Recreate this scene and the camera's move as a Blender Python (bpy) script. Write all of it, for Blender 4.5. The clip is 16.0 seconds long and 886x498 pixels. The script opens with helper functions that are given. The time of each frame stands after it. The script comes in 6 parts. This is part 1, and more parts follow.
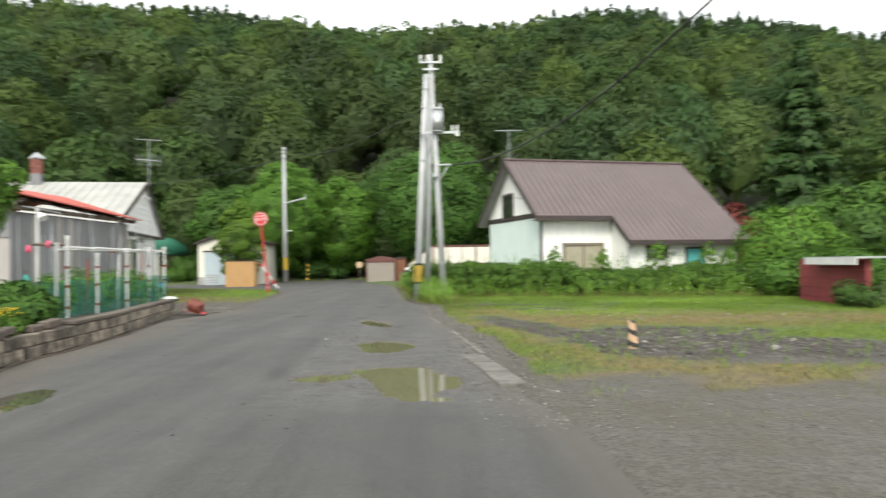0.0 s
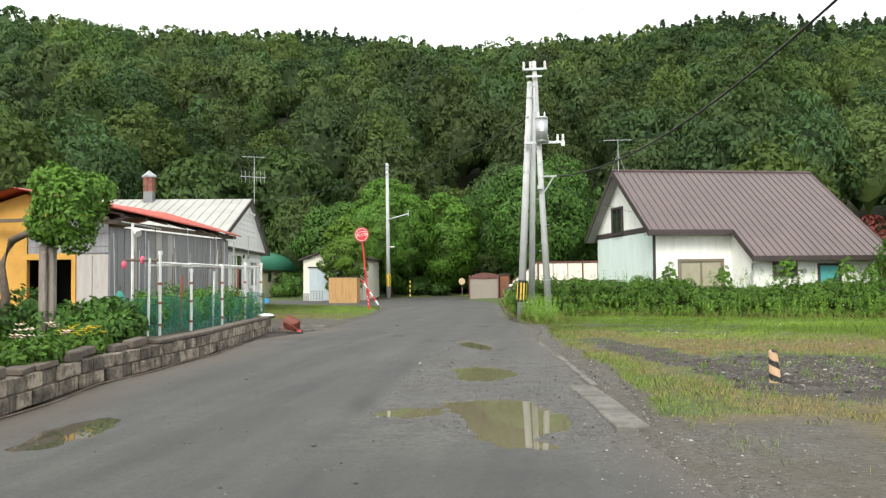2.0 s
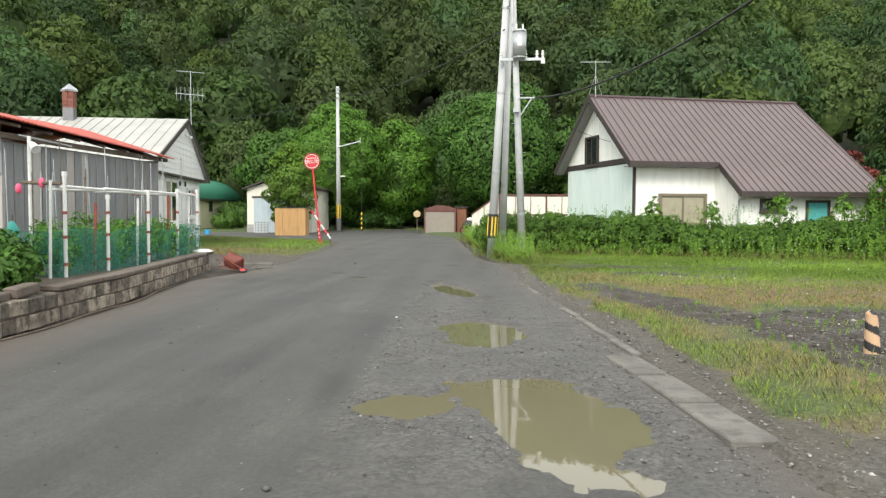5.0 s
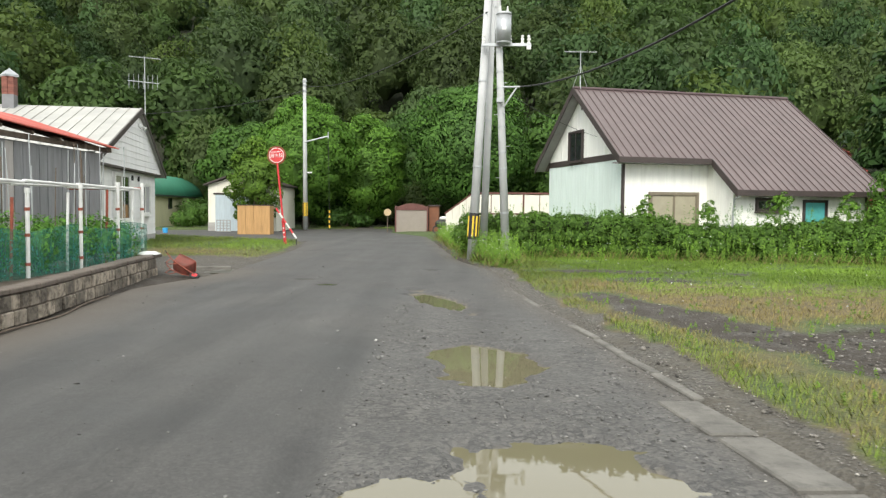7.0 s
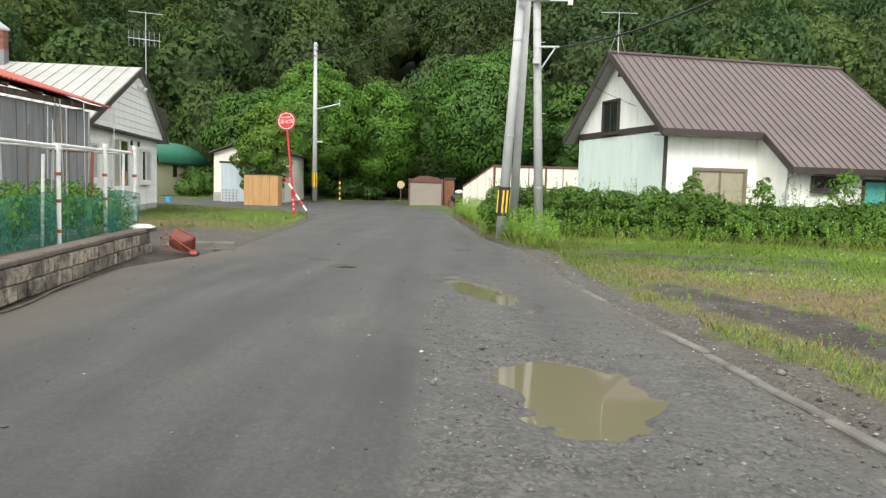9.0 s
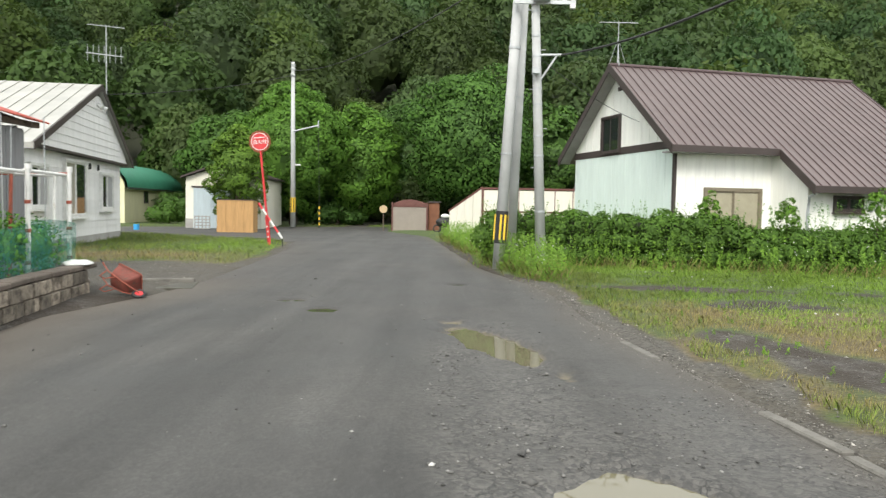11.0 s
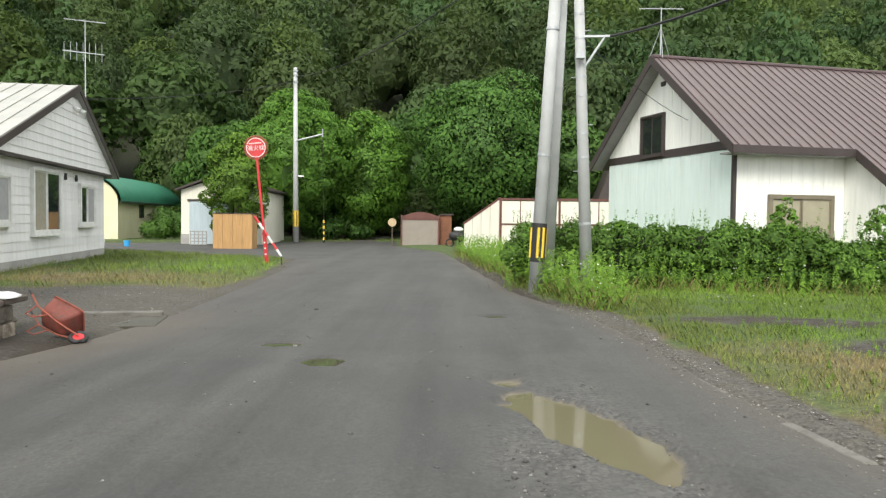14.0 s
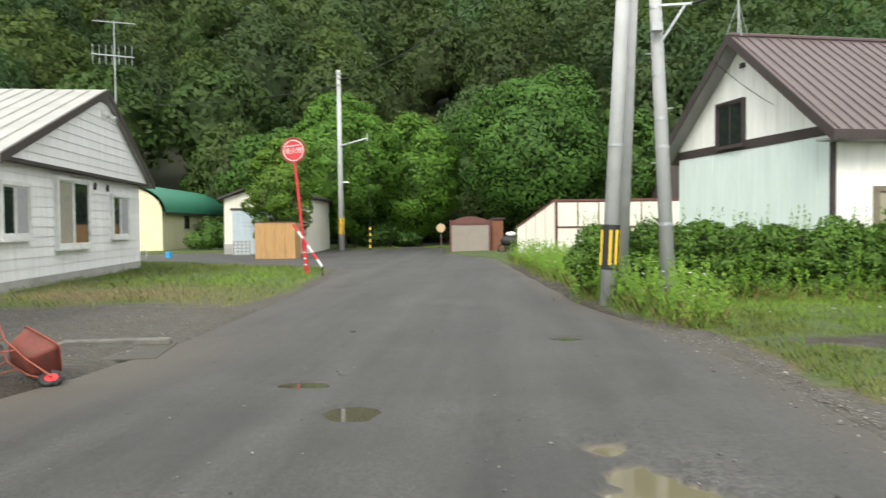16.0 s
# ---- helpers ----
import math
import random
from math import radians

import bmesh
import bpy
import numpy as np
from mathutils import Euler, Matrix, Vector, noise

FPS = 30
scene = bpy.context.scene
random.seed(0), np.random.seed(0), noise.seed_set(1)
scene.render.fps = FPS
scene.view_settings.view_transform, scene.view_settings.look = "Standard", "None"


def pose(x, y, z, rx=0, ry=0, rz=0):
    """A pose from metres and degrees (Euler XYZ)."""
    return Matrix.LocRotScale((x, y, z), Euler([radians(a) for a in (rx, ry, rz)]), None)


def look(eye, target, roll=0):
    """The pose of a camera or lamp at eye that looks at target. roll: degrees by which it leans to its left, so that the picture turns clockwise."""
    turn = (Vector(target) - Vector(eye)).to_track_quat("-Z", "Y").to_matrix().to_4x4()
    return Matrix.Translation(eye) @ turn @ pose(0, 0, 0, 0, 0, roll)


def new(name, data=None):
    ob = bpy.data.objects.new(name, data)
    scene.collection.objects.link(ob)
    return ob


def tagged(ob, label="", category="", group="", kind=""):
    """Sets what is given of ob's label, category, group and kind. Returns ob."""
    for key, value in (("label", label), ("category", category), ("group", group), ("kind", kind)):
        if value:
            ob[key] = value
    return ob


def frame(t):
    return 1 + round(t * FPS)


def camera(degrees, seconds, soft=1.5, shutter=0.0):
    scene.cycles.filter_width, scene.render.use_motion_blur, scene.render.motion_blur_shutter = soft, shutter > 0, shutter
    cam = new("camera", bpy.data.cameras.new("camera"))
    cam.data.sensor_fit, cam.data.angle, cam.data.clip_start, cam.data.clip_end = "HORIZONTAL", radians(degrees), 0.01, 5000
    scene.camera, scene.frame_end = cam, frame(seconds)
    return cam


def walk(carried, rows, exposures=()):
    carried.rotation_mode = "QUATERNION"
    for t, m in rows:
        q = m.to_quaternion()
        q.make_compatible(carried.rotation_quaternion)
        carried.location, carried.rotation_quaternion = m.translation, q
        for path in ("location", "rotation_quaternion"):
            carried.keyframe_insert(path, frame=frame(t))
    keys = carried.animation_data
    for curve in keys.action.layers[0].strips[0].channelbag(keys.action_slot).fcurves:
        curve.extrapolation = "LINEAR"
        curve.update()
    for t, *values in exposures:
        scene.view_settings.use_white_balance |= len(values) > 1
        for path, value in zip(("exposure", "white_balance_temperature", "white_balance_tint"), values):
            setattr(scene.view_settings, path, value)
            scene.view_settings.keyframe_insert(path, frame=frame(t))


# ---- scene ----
cam = camera(60.1, 16.0, soft=1.3, shutter=0.35)
PATH = [
    (0, (1.658, -2.083, 1.445), (1.661, -0.083, 1.477), -0.8),
    (0.5, (1.75, -1.86, 1.43), (1.435, 0.114, 1.47), -0.6),
    (1, (1.741, -1.54, 1.474), (1.53, 0.447, 1.565), -0.5),
    (1.5, (1.719, -1.185, 1.459), (1.447, 0.794, 1.553), -0.6),
    (2, (1.661, -0.791, 1.462), (1.393, 1.189, 1.54), -0.6),
    (2.5, (1.547, -0.367, 1.483), (1.295, 1.617, 1.499), -0.4),
    (3, (1.409, -0.002, 1.465), (1.139, 1.979, 1.417), -0.3),
    (3.5, (1.248, 0.484, 1.501), (1.09, 2.478, 1.482), -0.5),
    (4, (1.041, 0.932, 1.476), (0.88, 2.922, 1.367), 0.3),
    (6.5, (0.543, 3.408, 1.472), (0.489, 5.405, 1.392), 0.3),
    (7, (0.396, 3.876, 1.467), (0.351, 5.872, 1.365), 0.5),
    (7.5, (0.199, 4.403, 1.431), (0.024, 6.393, 1.327), 0.2),
    (8, (0.064, 4.915, 1.455), (-0.056, 6.904, 1.288), 0.6),
    (10.5, (-0.422, 7.545, 1.414), (-0.465, 9.537, 1.242), 1.8),
    (11, (-0.465, 8.114, 1.449), (-0.478, 10.111, 1.34), 1.0),
    (11.5, (-0.615, 8.593, 1.431), (-0.427, 10.578, 1.273), 0.4),
    (12, (-0.717, 9.108, 1.41), (-0.609, 11.1, 1.269), 0.3),
    (12.5, (-0.823, 9.577, 1.376), (-0.844, 11.572, 1.238), 0.8),
    (13, (-0.835, 10.063, 1.367), (-0.78, 12.05, 1.145), 0.7),
    (13.5, (-0.871, 10.56, 1.404), (-0.839, 12.553, 1.235), -0.2),
    (14, (-0.895, 11.039, 1.424), (-0.923, 13.038, 1.349), 0.6),
    (14.5, (-0.875, 11.551, 1.394), (-0.852, 13.549, 1.316), 0.2),
    (15, (-0.947, 12.069, 1.387), (-0.997, 14.066, 1.286), 0.4),
    (15.5, (-1.019, 12.551, 1.386), (-1.029, 14.549, 1.292), 0.1),
    (16, (-1.05, 12.991, 1.4), (-1.206, 14.984, 1.339), -0.6),
]
walk(cam, [(t, look(eye, target, roll)) for t, eye, target, roll in PATH])

# ---------- light and sky: a bright overcast day ----------
SUN_EL, SUN_AZ = radians(41), radians(190)
world = bpy.data.worlds.new("overcast_sky")
scene.world = world
world.use_nodes = True
wn, wl = world.node_tree.nodes, world.node_tree.links
sky = wn.new("ShaderNodeTexSky")
sky.sky_type, sky.sun_disc, sky.sun_elevation, sky.sun_rotation = "NISHITA", False, SUN_EL, SUN_AZ
sky_scale = wn.new("ShaderNodeVectorMath")
sky_scale.operation = "SCALE"
sky_scale.inputs["Scale"].default_value = 0.12
wl.new(sky.outputs["Color"], sky_scale.inputs[0])
cloud = wn.new("ShaderNodeMix")
cloud.data_type = "RGBA"
cloud.inputs["Factor"].default_value = 0.88
cloud.inputs["B"].default_value = (0.98, 1.0, 0.97, 1)
wl.new(sky_scale.outputs[0], cloud.inputs["A"])
wl.new(cloud.outputs["Result"], wn["Background"].inputs["Color"])
wn["Background"].inputs["Strength"].default_value = 1.2
sun = new("sun", bpy.data.lights.new("sun", "SUN"))
sun.data.energy, sun.data.angle, sun.data.color = 2.0, radians(22), (1.0, 0.96, 0.88)
sun.matrix_world = look((0, 0, 0), (-math.sin(SUN_AZ) * math.cos(SUN_EL), -math.cos(SUN_AZ) * math.cos(SUN_EL), -math.sin(SUN_EL)))
scene.view_settings.exposure = 0.62

rng = np.random.default_rng(7)

# ---------- helpers ----------
def part(name, bm, material=None, parent=None, label="", smooth=False):
    """One mesh object from a bmesh (or a ready mesh) under a thing."""
    if isinstance(bm, bpy.types.Mesh):
        me = bm
    else:
        me = bpy.data.meshes.new(name)
        bmesh.ops.recalc_face_normals(bm, faces=bm.faces)
        bm.to_mesh(me)
        bm.free()
    if material is not None and not me.materials:
        me.materials.append(material)
    if smooth:
        me.polygons.foreach_set("use_smooth", [True] * len(me.polygons))
    ob = new(name, me)
    if parent is not None:
        ob.parent = parent
    if label:
        ob["label"] = label
    return ob


def thing(name, m, label, category, group="", kind=""):
    ob = new(name)
    ob.matrix_world = m
    ob.empty_display_size = 0.2
    return tagged(ob, label, category, group, kind)


def box(bm, x0, x1, y0, y1, z0, z1, m=None, bevel=0.0):
    vs = [bm.verts.new(Vector((x, y, z))) for x in (x0, x1) for y in (y0, y1) for z in (z0, z1)]
    fs = [bm.faces.new([vs[i] for i in q]) for q in ((0, 1, 3, 2), (4, 6, 7, 5), (0, 4, 5, 1), (2, 3, 7, 6), (0, 2, 6, 4), (1, 5, 7, 3))]
    if bevel:
        r = bmesh.ops.bevel(bm, geom=list({e for f in fs for e in f.edges}), offset=bevel, segments=1, affect="EDGES")
        vs = list({v for f in r["faces"] for v in f.verts} | {v for v in vs if v.is_valid})
    if m is not None:
        for v in vs:
            v.co = m @ v.co
    return bm


def boxm(*a, **k):
    return box(bmesh.new(), *a, **k)


def rod(bm, p0, p1, r0, r1=None, seg=10):
    p0, p1 = Vector(p0), Vector(p1)
    d = p1 - p0
    q = d.to_track_quat("Z", "Y").to_matrix().to_4x4()
    bmesh.ops.create_cone(bm, cap_ends=True, segments=seg, radius1=r0, radius2=r0 if r1 is None else r1, depth=d.length,
                          matrix=Matrix.Translation((p0 + p1) / 2) @ q)
    return bm


def rodm(*a, **k):
    return rod(bmesh.new(), *a, **k)


def tube(bm, pts, r, seg=8):
    """A tube along points; r is one radius or one for each point."""
    rs = r if hasattr(r, "__len__") else [r] * len(pts)
    pts = [Vector(p) for p in pts]
    rings = []
    for i, p in enumerate(pts):
        d = (pts[min(i + 1, len(pts) - 1)] - pts[max(i - 1, 0)]).normalized()
        a = d.orthogonal().normalized() if abs(d.z) > 0.95 else d.cross(Vector((0, 0, 1))).normalized()
        b = d.cross(a)
        rings.append([bm.verts.new(p + rs[i] * (math.cos(k * math.tau / seg) * a + math.sin(k * math.tau / seg) * b)) for k in range(seg)])
    for a, b in zip(rings, rings[1:]):
        for k in range(seg):
            bm.faces.new((a[k], a[(k + 1) % seg], b[(k + 1) % seg], b[k]))
    bm.faces.new(rings[0][::-1])
    bm.faces.new(rings[-1])
    return bm


def prism(bm, outline, y0, y1, m=None):
    """An outline in x and z, drawn out along y."""
    a = [bm.verts.new((x, y0, z)) for x, z in outline]
    b = [bm.verts.new((x, y1, z)) for x, z in outline]
    n = len(outline)
    bm.faces.new(a)
    bm.faces.new(b[::-1])
    for i in range(n):
        bm.faces.new((a[i], b[i], b[(i + 1) % n], a[(i + 1) % n]))
    if m is not None:
        for v in a + b:
            v.co = m @ v.co
    return bm


def mesh_np(name, verts, faces, mats=(), tint=None, smooth=False, masks=None):
    """A mesh from arrays; faces all quads or all triangles. tint: a colour for each vertex."""
    me = bpy.data.meshes.new(name)
    k = faces.shape[1]
    me.vertices.add(len(verts))
    me.vertices.foreach_set("co", np.ascontiguousarray(verts, dtype=np.float32).ravel())
    me.loops.add(faces.size)
    me.loops.foreach_set("vertex_index", np.ascontiguousarray(faces, dtype=np.int32).ravel())
    me.polygons.add(len(faces))
    me.polygons.foreach_set("loop_start", np.arange(0, faces.size, k, dtype=np.int32))
    if smooth:
        me.polygons.foreach_set("use_smooth", np.ones(len(faces), dtype=bool))
    me.update(calc_edges=True)
    if tint is not None:
        c = me.attributes.new("tint", "FLOAT_COLOR", "POINT")
        c.data.foreach_set("color", np.c_[tint, np.ones(len(tint))].astype(np.float32).ravel())
    for m in mats:
        me.materials.append(m)
    return me


def fbm(x, y, scale, seed=0, octaves=4):
    """Smooth value noise over arrays."""
    out, amp, total = np.zeros_like(x, dtype=float), 1.0, 0.0
    for o in range(octaves):
        g = np.random.default_rng(seed * 31 + o).random((97, 97))
        u, v = x * scale * 2 ** o + 13.7 * o, y * scale * 2 ** o + 7.1 * o
        i, j = np.floor(u).astype(int), np.floor(v).astype(int)
        f, h = u - i, v - j
        f, h = f * f * (3 - 2 * f), h * h * (3 - 2 * h)
        a, b, c, d = g[i % 97, j % 97], g[(i + 1) % 97, j % 97], g[i % 97, (j + 1) % 97], g[(i + 1) % 97, (j + 1) % 97]
        out += amp * ((a * (1 - f) + b * f) * (1 - h) + (c * (1 - f) + d * f) * h)
        total += amp
        amp *= 0.5
    return out / total


# ---------- materials ----------
def nodes_of(name):
    m = bpy.data.materials.new(name)
    m.use_nodes = True
    t = m.node_tree
    return m, t.nodes, t.links, t.nodes["Principled BSDF"]


def noise_node(n, l, scale, detail=4, rough=0.6, vec=None):
    t = n.new("ShaderNodeTexNoise")
    t.inputs["Scale"].default_value, t.inputs["Detail"].default_value, t.inputs["Roughness"].default_value = scale, detail, rough
    if vec is not None:
        l.new(vec, t.inputs["Vector"])
    return t.outputs["Fac"]


def ramp_node(n, l, fac, *stops):
    r = n.new("ShaderNodeValToRGB")
    e = r.color_ramp.elements
    while len(e) < len(stops):
        e.new(0.5)
    for k, (pos, col) in zip(e, stops):
        k.position = pos
        k.color = (*col, 1) if hasattr(col, "__len__") else (col, col, col, 1)
    l.new(fac, r.inputs["Fac"])
    return r.outputs["Color"]


def mix_node(n, l, fac, a, b, mode="MIX"):
    m = n.new("ShaderNodeMix")
    m.data_type, m.blend_type = "RGBA", mode
    for key, v in (("Factor", fac), ("A", a), ("B", b)):
        if isinstance(v, bpy.types.NodeSocket):
            l.new(v, m.inputs[key])
        elif hasattr(v, "__len__"):
            m.inputs[key].default_value = (*v, 1)
        else:
            m.inputs[key].default_value = v if key == "Factor" else (v, v, v, 1)
    return m.outputs["Result"]


def surf(name, col, rough=0.7, var=0.25, scale=1.2, fine=40, bump=0.15, metal=0.0, stain=None, stain_at=0.6, streak=False, each=0.0):
    """A painted, weathered or mineral surface: two scales of variation, stains and relief."""
    m, n, l, b = nodes_of(name)
    vec = n.new("ShaderNodeNewGeometry").outputs["Position"]
    if streak:
        mp = n.new("ShaderNodeMapping")
        mp.inputs["Scale"].default_value = (6, 6, 0.7)
        l.new(vec, mp.inputs["Vector"])
        vec = mp.outputs["Vector"]
    big, small = noise_node(n, l, scale, 5, 0.65, vec), noise_node(n, l, fine, 3, 0.6, vec)
    lo, hi = [max(c * (1 - var), 0) for c in col], [min(c * (1 + var), 1) for c in col]
    c = ramp_node(n, l, big, (0.3, lo), (0.7, hi))
    c = mix_node(n, l, 0.35 * min(1, var * 2), c, ramp_node(n, l, small, (0.3, 0.35), (0.7, 1.0)), "MULTIPLY")
    if stain:
        c = mix_node(n, l, ramp_node(n, l, noise_node(n, l, scale * 2.3, 6, 0.7, vec), (stain_at, 0.0), (stain_at + 0.18, 0.85)), c, stain)
    if each:
        r = n.new("ShaderNodeObjectInfo").outputs["Random"]
        c = mix_node(n, l, 1.0, c, ramp_node(n, l, r, (0.0, 1 - each), (1.0, 1.0)), "MULTIPLY")
    l.new(c, b.inputs["Base Color"])
    b.inputs["Roughness"].default_value, b.inputs["Metallic"].default_value = rough, metal
    if bump:
        bp = n.new("ShaderNodeBump")
        bp.inputs["Strength"].default_value, bp.inputs["Distance"].default_value = bump, 0.01
        l.new(small, bp.inputs["Height"])
        l.new(bp.outputs["Normal"], b.inputs["Normal"])
    return m


def leafy(name, lo, hi, rough=0.6, through_light=0.25, tinted=True):
    """Leaves: each its own shade of green, some light passing through."""
    m, n, l, b = nodes_of(name)
    g = n.new("ShaderNodeNewGeometry")
    c = ramp_node(n, l, g.outputs["Random Per Island"], (0.0, lo), (1.0, hi))
    if tinted:
        a = n.new("ShaderNodeAttribute")
        a.attribute_name = "tint"
        c = mix_node(n, l, 1.0, c, a.outputs["Color"], "MULTIPLY")
    l.new(c, b.inputs["Base Color"])
    b.inputs["Roughness"].default_value = rough
    b.inputs["Specular IOR Level"].default_value = 0.25
    tr = n.new("ShaderNodeBsdfTranslucent")
    l.new(c, tr.inputs["Color"])
    mx = n.new("ShaderNodeMixShader")
    mx.inputs["Fac"].default_value = through_light
    l.new(b.outputs["BSDF"], mx.inputs[1])
    l.new(tr.outputs["BSDF"], mx.inputs[2])
    l.new(mx.outputs["Shader"], n["Material Output"].inputs["Surface"])
    return m


def plain(name, col, rough=0.5, metal=0.0):
    m, n, l, b = nodes_of(name)
    b.inputs["Base Color"].default_value = (*col, 1)
    b.inputs["Roughness"].default_value, b.inputs["Metallic"].default_value = rough, metal
    return m


M_LEAF = leafy("forest_leaf", (0.06, 0.104, 0.034), (0.088, 0.142, 0.044), 0.6, 0.38)
M_NEAR = leafy("tree_leaf", (0.05, 0.1, 0.024), (0.11, 0.2, 0.042))
M_GRASS = leafy("grass_blade", (0.6, 0.6, 0.6), (1.0, 1.0, 1.0))
M_BARK = surf("bark", (0.13, 0.1, 0.075), 0.9, 0.4, 6, 60, 0.6)
M_WHITE = surf("white_boards", (0.88, 0.88, 0.83), 0.65, 0.07, 0.8, 30, 0.08, stain=(0.5, 0.52, 0.45), stain_at=0.66, streak=True)
M_MINT = surf("mint_boards", (0.68, 0.78, 0.74), 0.6, 0.06, 0.8, 30, 0.08, stain=(0.5, 0.55, 0.5), stain_at=0.68, streak=True)
M_BROWN = surf("brown_trim", (0.05, 0.037, 0.034), 0.6, 0.2, 2, 30, 0.1)
M_ROOF_R = surf("brown_metal_roof", (0.122, 0.093, 0.09), 0.42, 0.14, 0.7, 25, 0.05, stain=(0.17, 0.135, 0.128), stain_at=0.62)
M_SEAM_R = surf("brown_roof_seam", (0.1, 0.066, 0.068), 0.45, 0.12, 2, 30, 0.05)
M_GREY = surf("grey_siding", (0.8, 0.79, 0.79), 0.65, 0.1, 0.9, 30, 0.1, stain=(0.36, 0.36, 0.35), stain_at=0.66, streak=True, each=0.1)
M_ROOF_L = surf("pale_metal_roof", (0.37, 0.365, 0.335), 0.5, 0.15, 0.8, 25, 0.08, stain=(0.3, 0.27, 0.23), stain_at=0.6)
M_CONC = surf("concrete", (0.36, 0.35, 0.33), 0.85, 0.2, 1.5, 60, 0.25, stain=(0.2, 0.18, 0.16), stain_at=0.6)
M_POLE = surf("pole_concrete", (0.46, 0.47, 0.47), 0.7, 0.12, 1.5, 50, 0.12, stain=(0.3, 0.3, 0.29), stain_at=0.64)
M_METAL = surf("galvanised", (0.45, 0.47, 0.48), 0.45, 0.15, 3, 40, 0.05, metal=0.6)
M_BLACK = plain("black_rubber", (0.02, 0.02, 0.02), 0.6)
M_YELLOW = surf("yellow_paint", (0.75, 0.5, 0.04), 0.5, 0.12, 4, 40, 0.05)
M_WHITEP = surf("white_paint", (0.7, 0.7, 0.68), 0.5, 0.15, 3, 40, 0.05, stain=(0.4, 0.29, 0.22), stain_at=0.64)
M_RED = surf("sign_red", (0.55, 0.035, 0.04), 0.45, 0.12, 3, 40, 0.05)
M_RUST = surf("rusty_red", (0.3, 0.07, 0.04), 0.65, 0.3, 4, 50, 0.2, stain=(0.16, 0.06, 0.035), stain_at=0.5)


def glass(name, tint):
    m, n, l, b = nodes_of(name)
    b.inputs["Base Color"].default_value = (*tint, 1)
    b.inputs["Roughness"].default_value = 0.03
    b.inputs["Specular IOR Level"].default_value = 0.8
    return m


M_GLASS = glass("dark_window_glass", (0.02, 0.025, 0.025))
M_SCREEN = surf("insect_screen", (0.34, 0.34, 0.35), 0.6, 0.1, 6, 50, 0.05)
M_CURTAIN = surf("curtain", (0.35, 0.33, 0.28), 0.25, 0.15, 8, 50, 0.1)

# ---------- ground ----------
# the road's edges and the lie of the land
RY = np.array([-30.0, 0, 5, 7, 10, 12.5, 15, 17.5, 20, 22.5, 26, 32, 38, 45, 52, 60])
RL = np.array([-4.2, -4.2, -4.2, -4.3, -4.75, -4.85, -5.2, -5.5, -5.1, -5.0, -5.2, -5.6, -6.5, -20.0, -20.0, -7.0])
RR = np.array([3.1, 3.0, 2.75, 2.55, 2.35, 2.1, 1.75, 1.45, 1.35, 1.15, 0.35, -0.2, -0.75, -1.4, -3.9, -4.6])


def road_left(y):
    return np.interp(y, RY, RL)


def road_right(y):
    return np.interp(y, RY, RR)


# pools: centre, half axes, turn, depth
POOLS = [(1.17, 7.65, 0.52, 1.2, 0.2, 0.09), (0.16, 7.72, 0.34, 0.26, 0.0, 0.066), (0.64, 11.5, 0.42, 1.0, 0.14, 0.09),
         (0.1, 16.35, 0.28, 1.2, 0.36, 0.09), (-2.8, 19.6, 0.2, 0.13, 0.0, 0.054), (-2.2, 18.6, 0.2, 0.24, 0.4, 0.054),
         (-3.0, 6.35, 0.26, 0.8, 0.12, 0.054), (-0.3, 22.4, 0.16, 0.13, 0.0, 0.05)]


def pool_depth(x, y):
    d = np.zeros_like(x)
    wob = 0.45 * (fbm(x, y, 1.7, 5, 3) - 0.5) * 2 + 0.5 * (fbm(x, y, 5.5, 6, 3) - 0.5)
    for cx, cy, a, b, turn, deep in POOLS:
        c, s = math.cos(turn), math.sin(turn)
        u, v = (c * (x - cx) + s * (y - cy)) / a, (-s * (x - cx) + c * (y - cy)) / b
        q = np.sqrt(u * u + v * v) * (1 + wob)
        d = np.maximum(d, deep * np.clip(1.35 - q, 0, 0.6) / 0.6)
    return d


RIDGE_AZ = np.radians([-80, -50, -37, -24, -16, -4, 1, 9, 13, 22, 30, 45, 80])
RIDGE_E = np.array([0.27, 0.3, 0.312, 0.315, 0.326, 0.302, 0.31, 0.32, 0.324, 0.292, 0.252, 0.2, 0.15])


def hill(x, y):
    """Height of the wooded hillside."""
    r, az = np.hypot(x, y), np.arctan2(x, y)
    e = np.interp(az, RIDGE_AZ, RIDGE_E) * np.where(y > 0, 1, 0)
    front = 76 + 10 * (fbm(x, y, 0.02, 3, 2) - 0.5)
    s = np.clip((r - front) / (330 - front), 0, 1.25)
    z = (e * 330 - 9) * np.where(s < 1, s ** 0.92, 1 - 0.5 * (s - 1))
    return z + np.clip(s, 0, 0.2) * 40 * (fbm(x, y, 0.03, 4, 3) - 0.5)


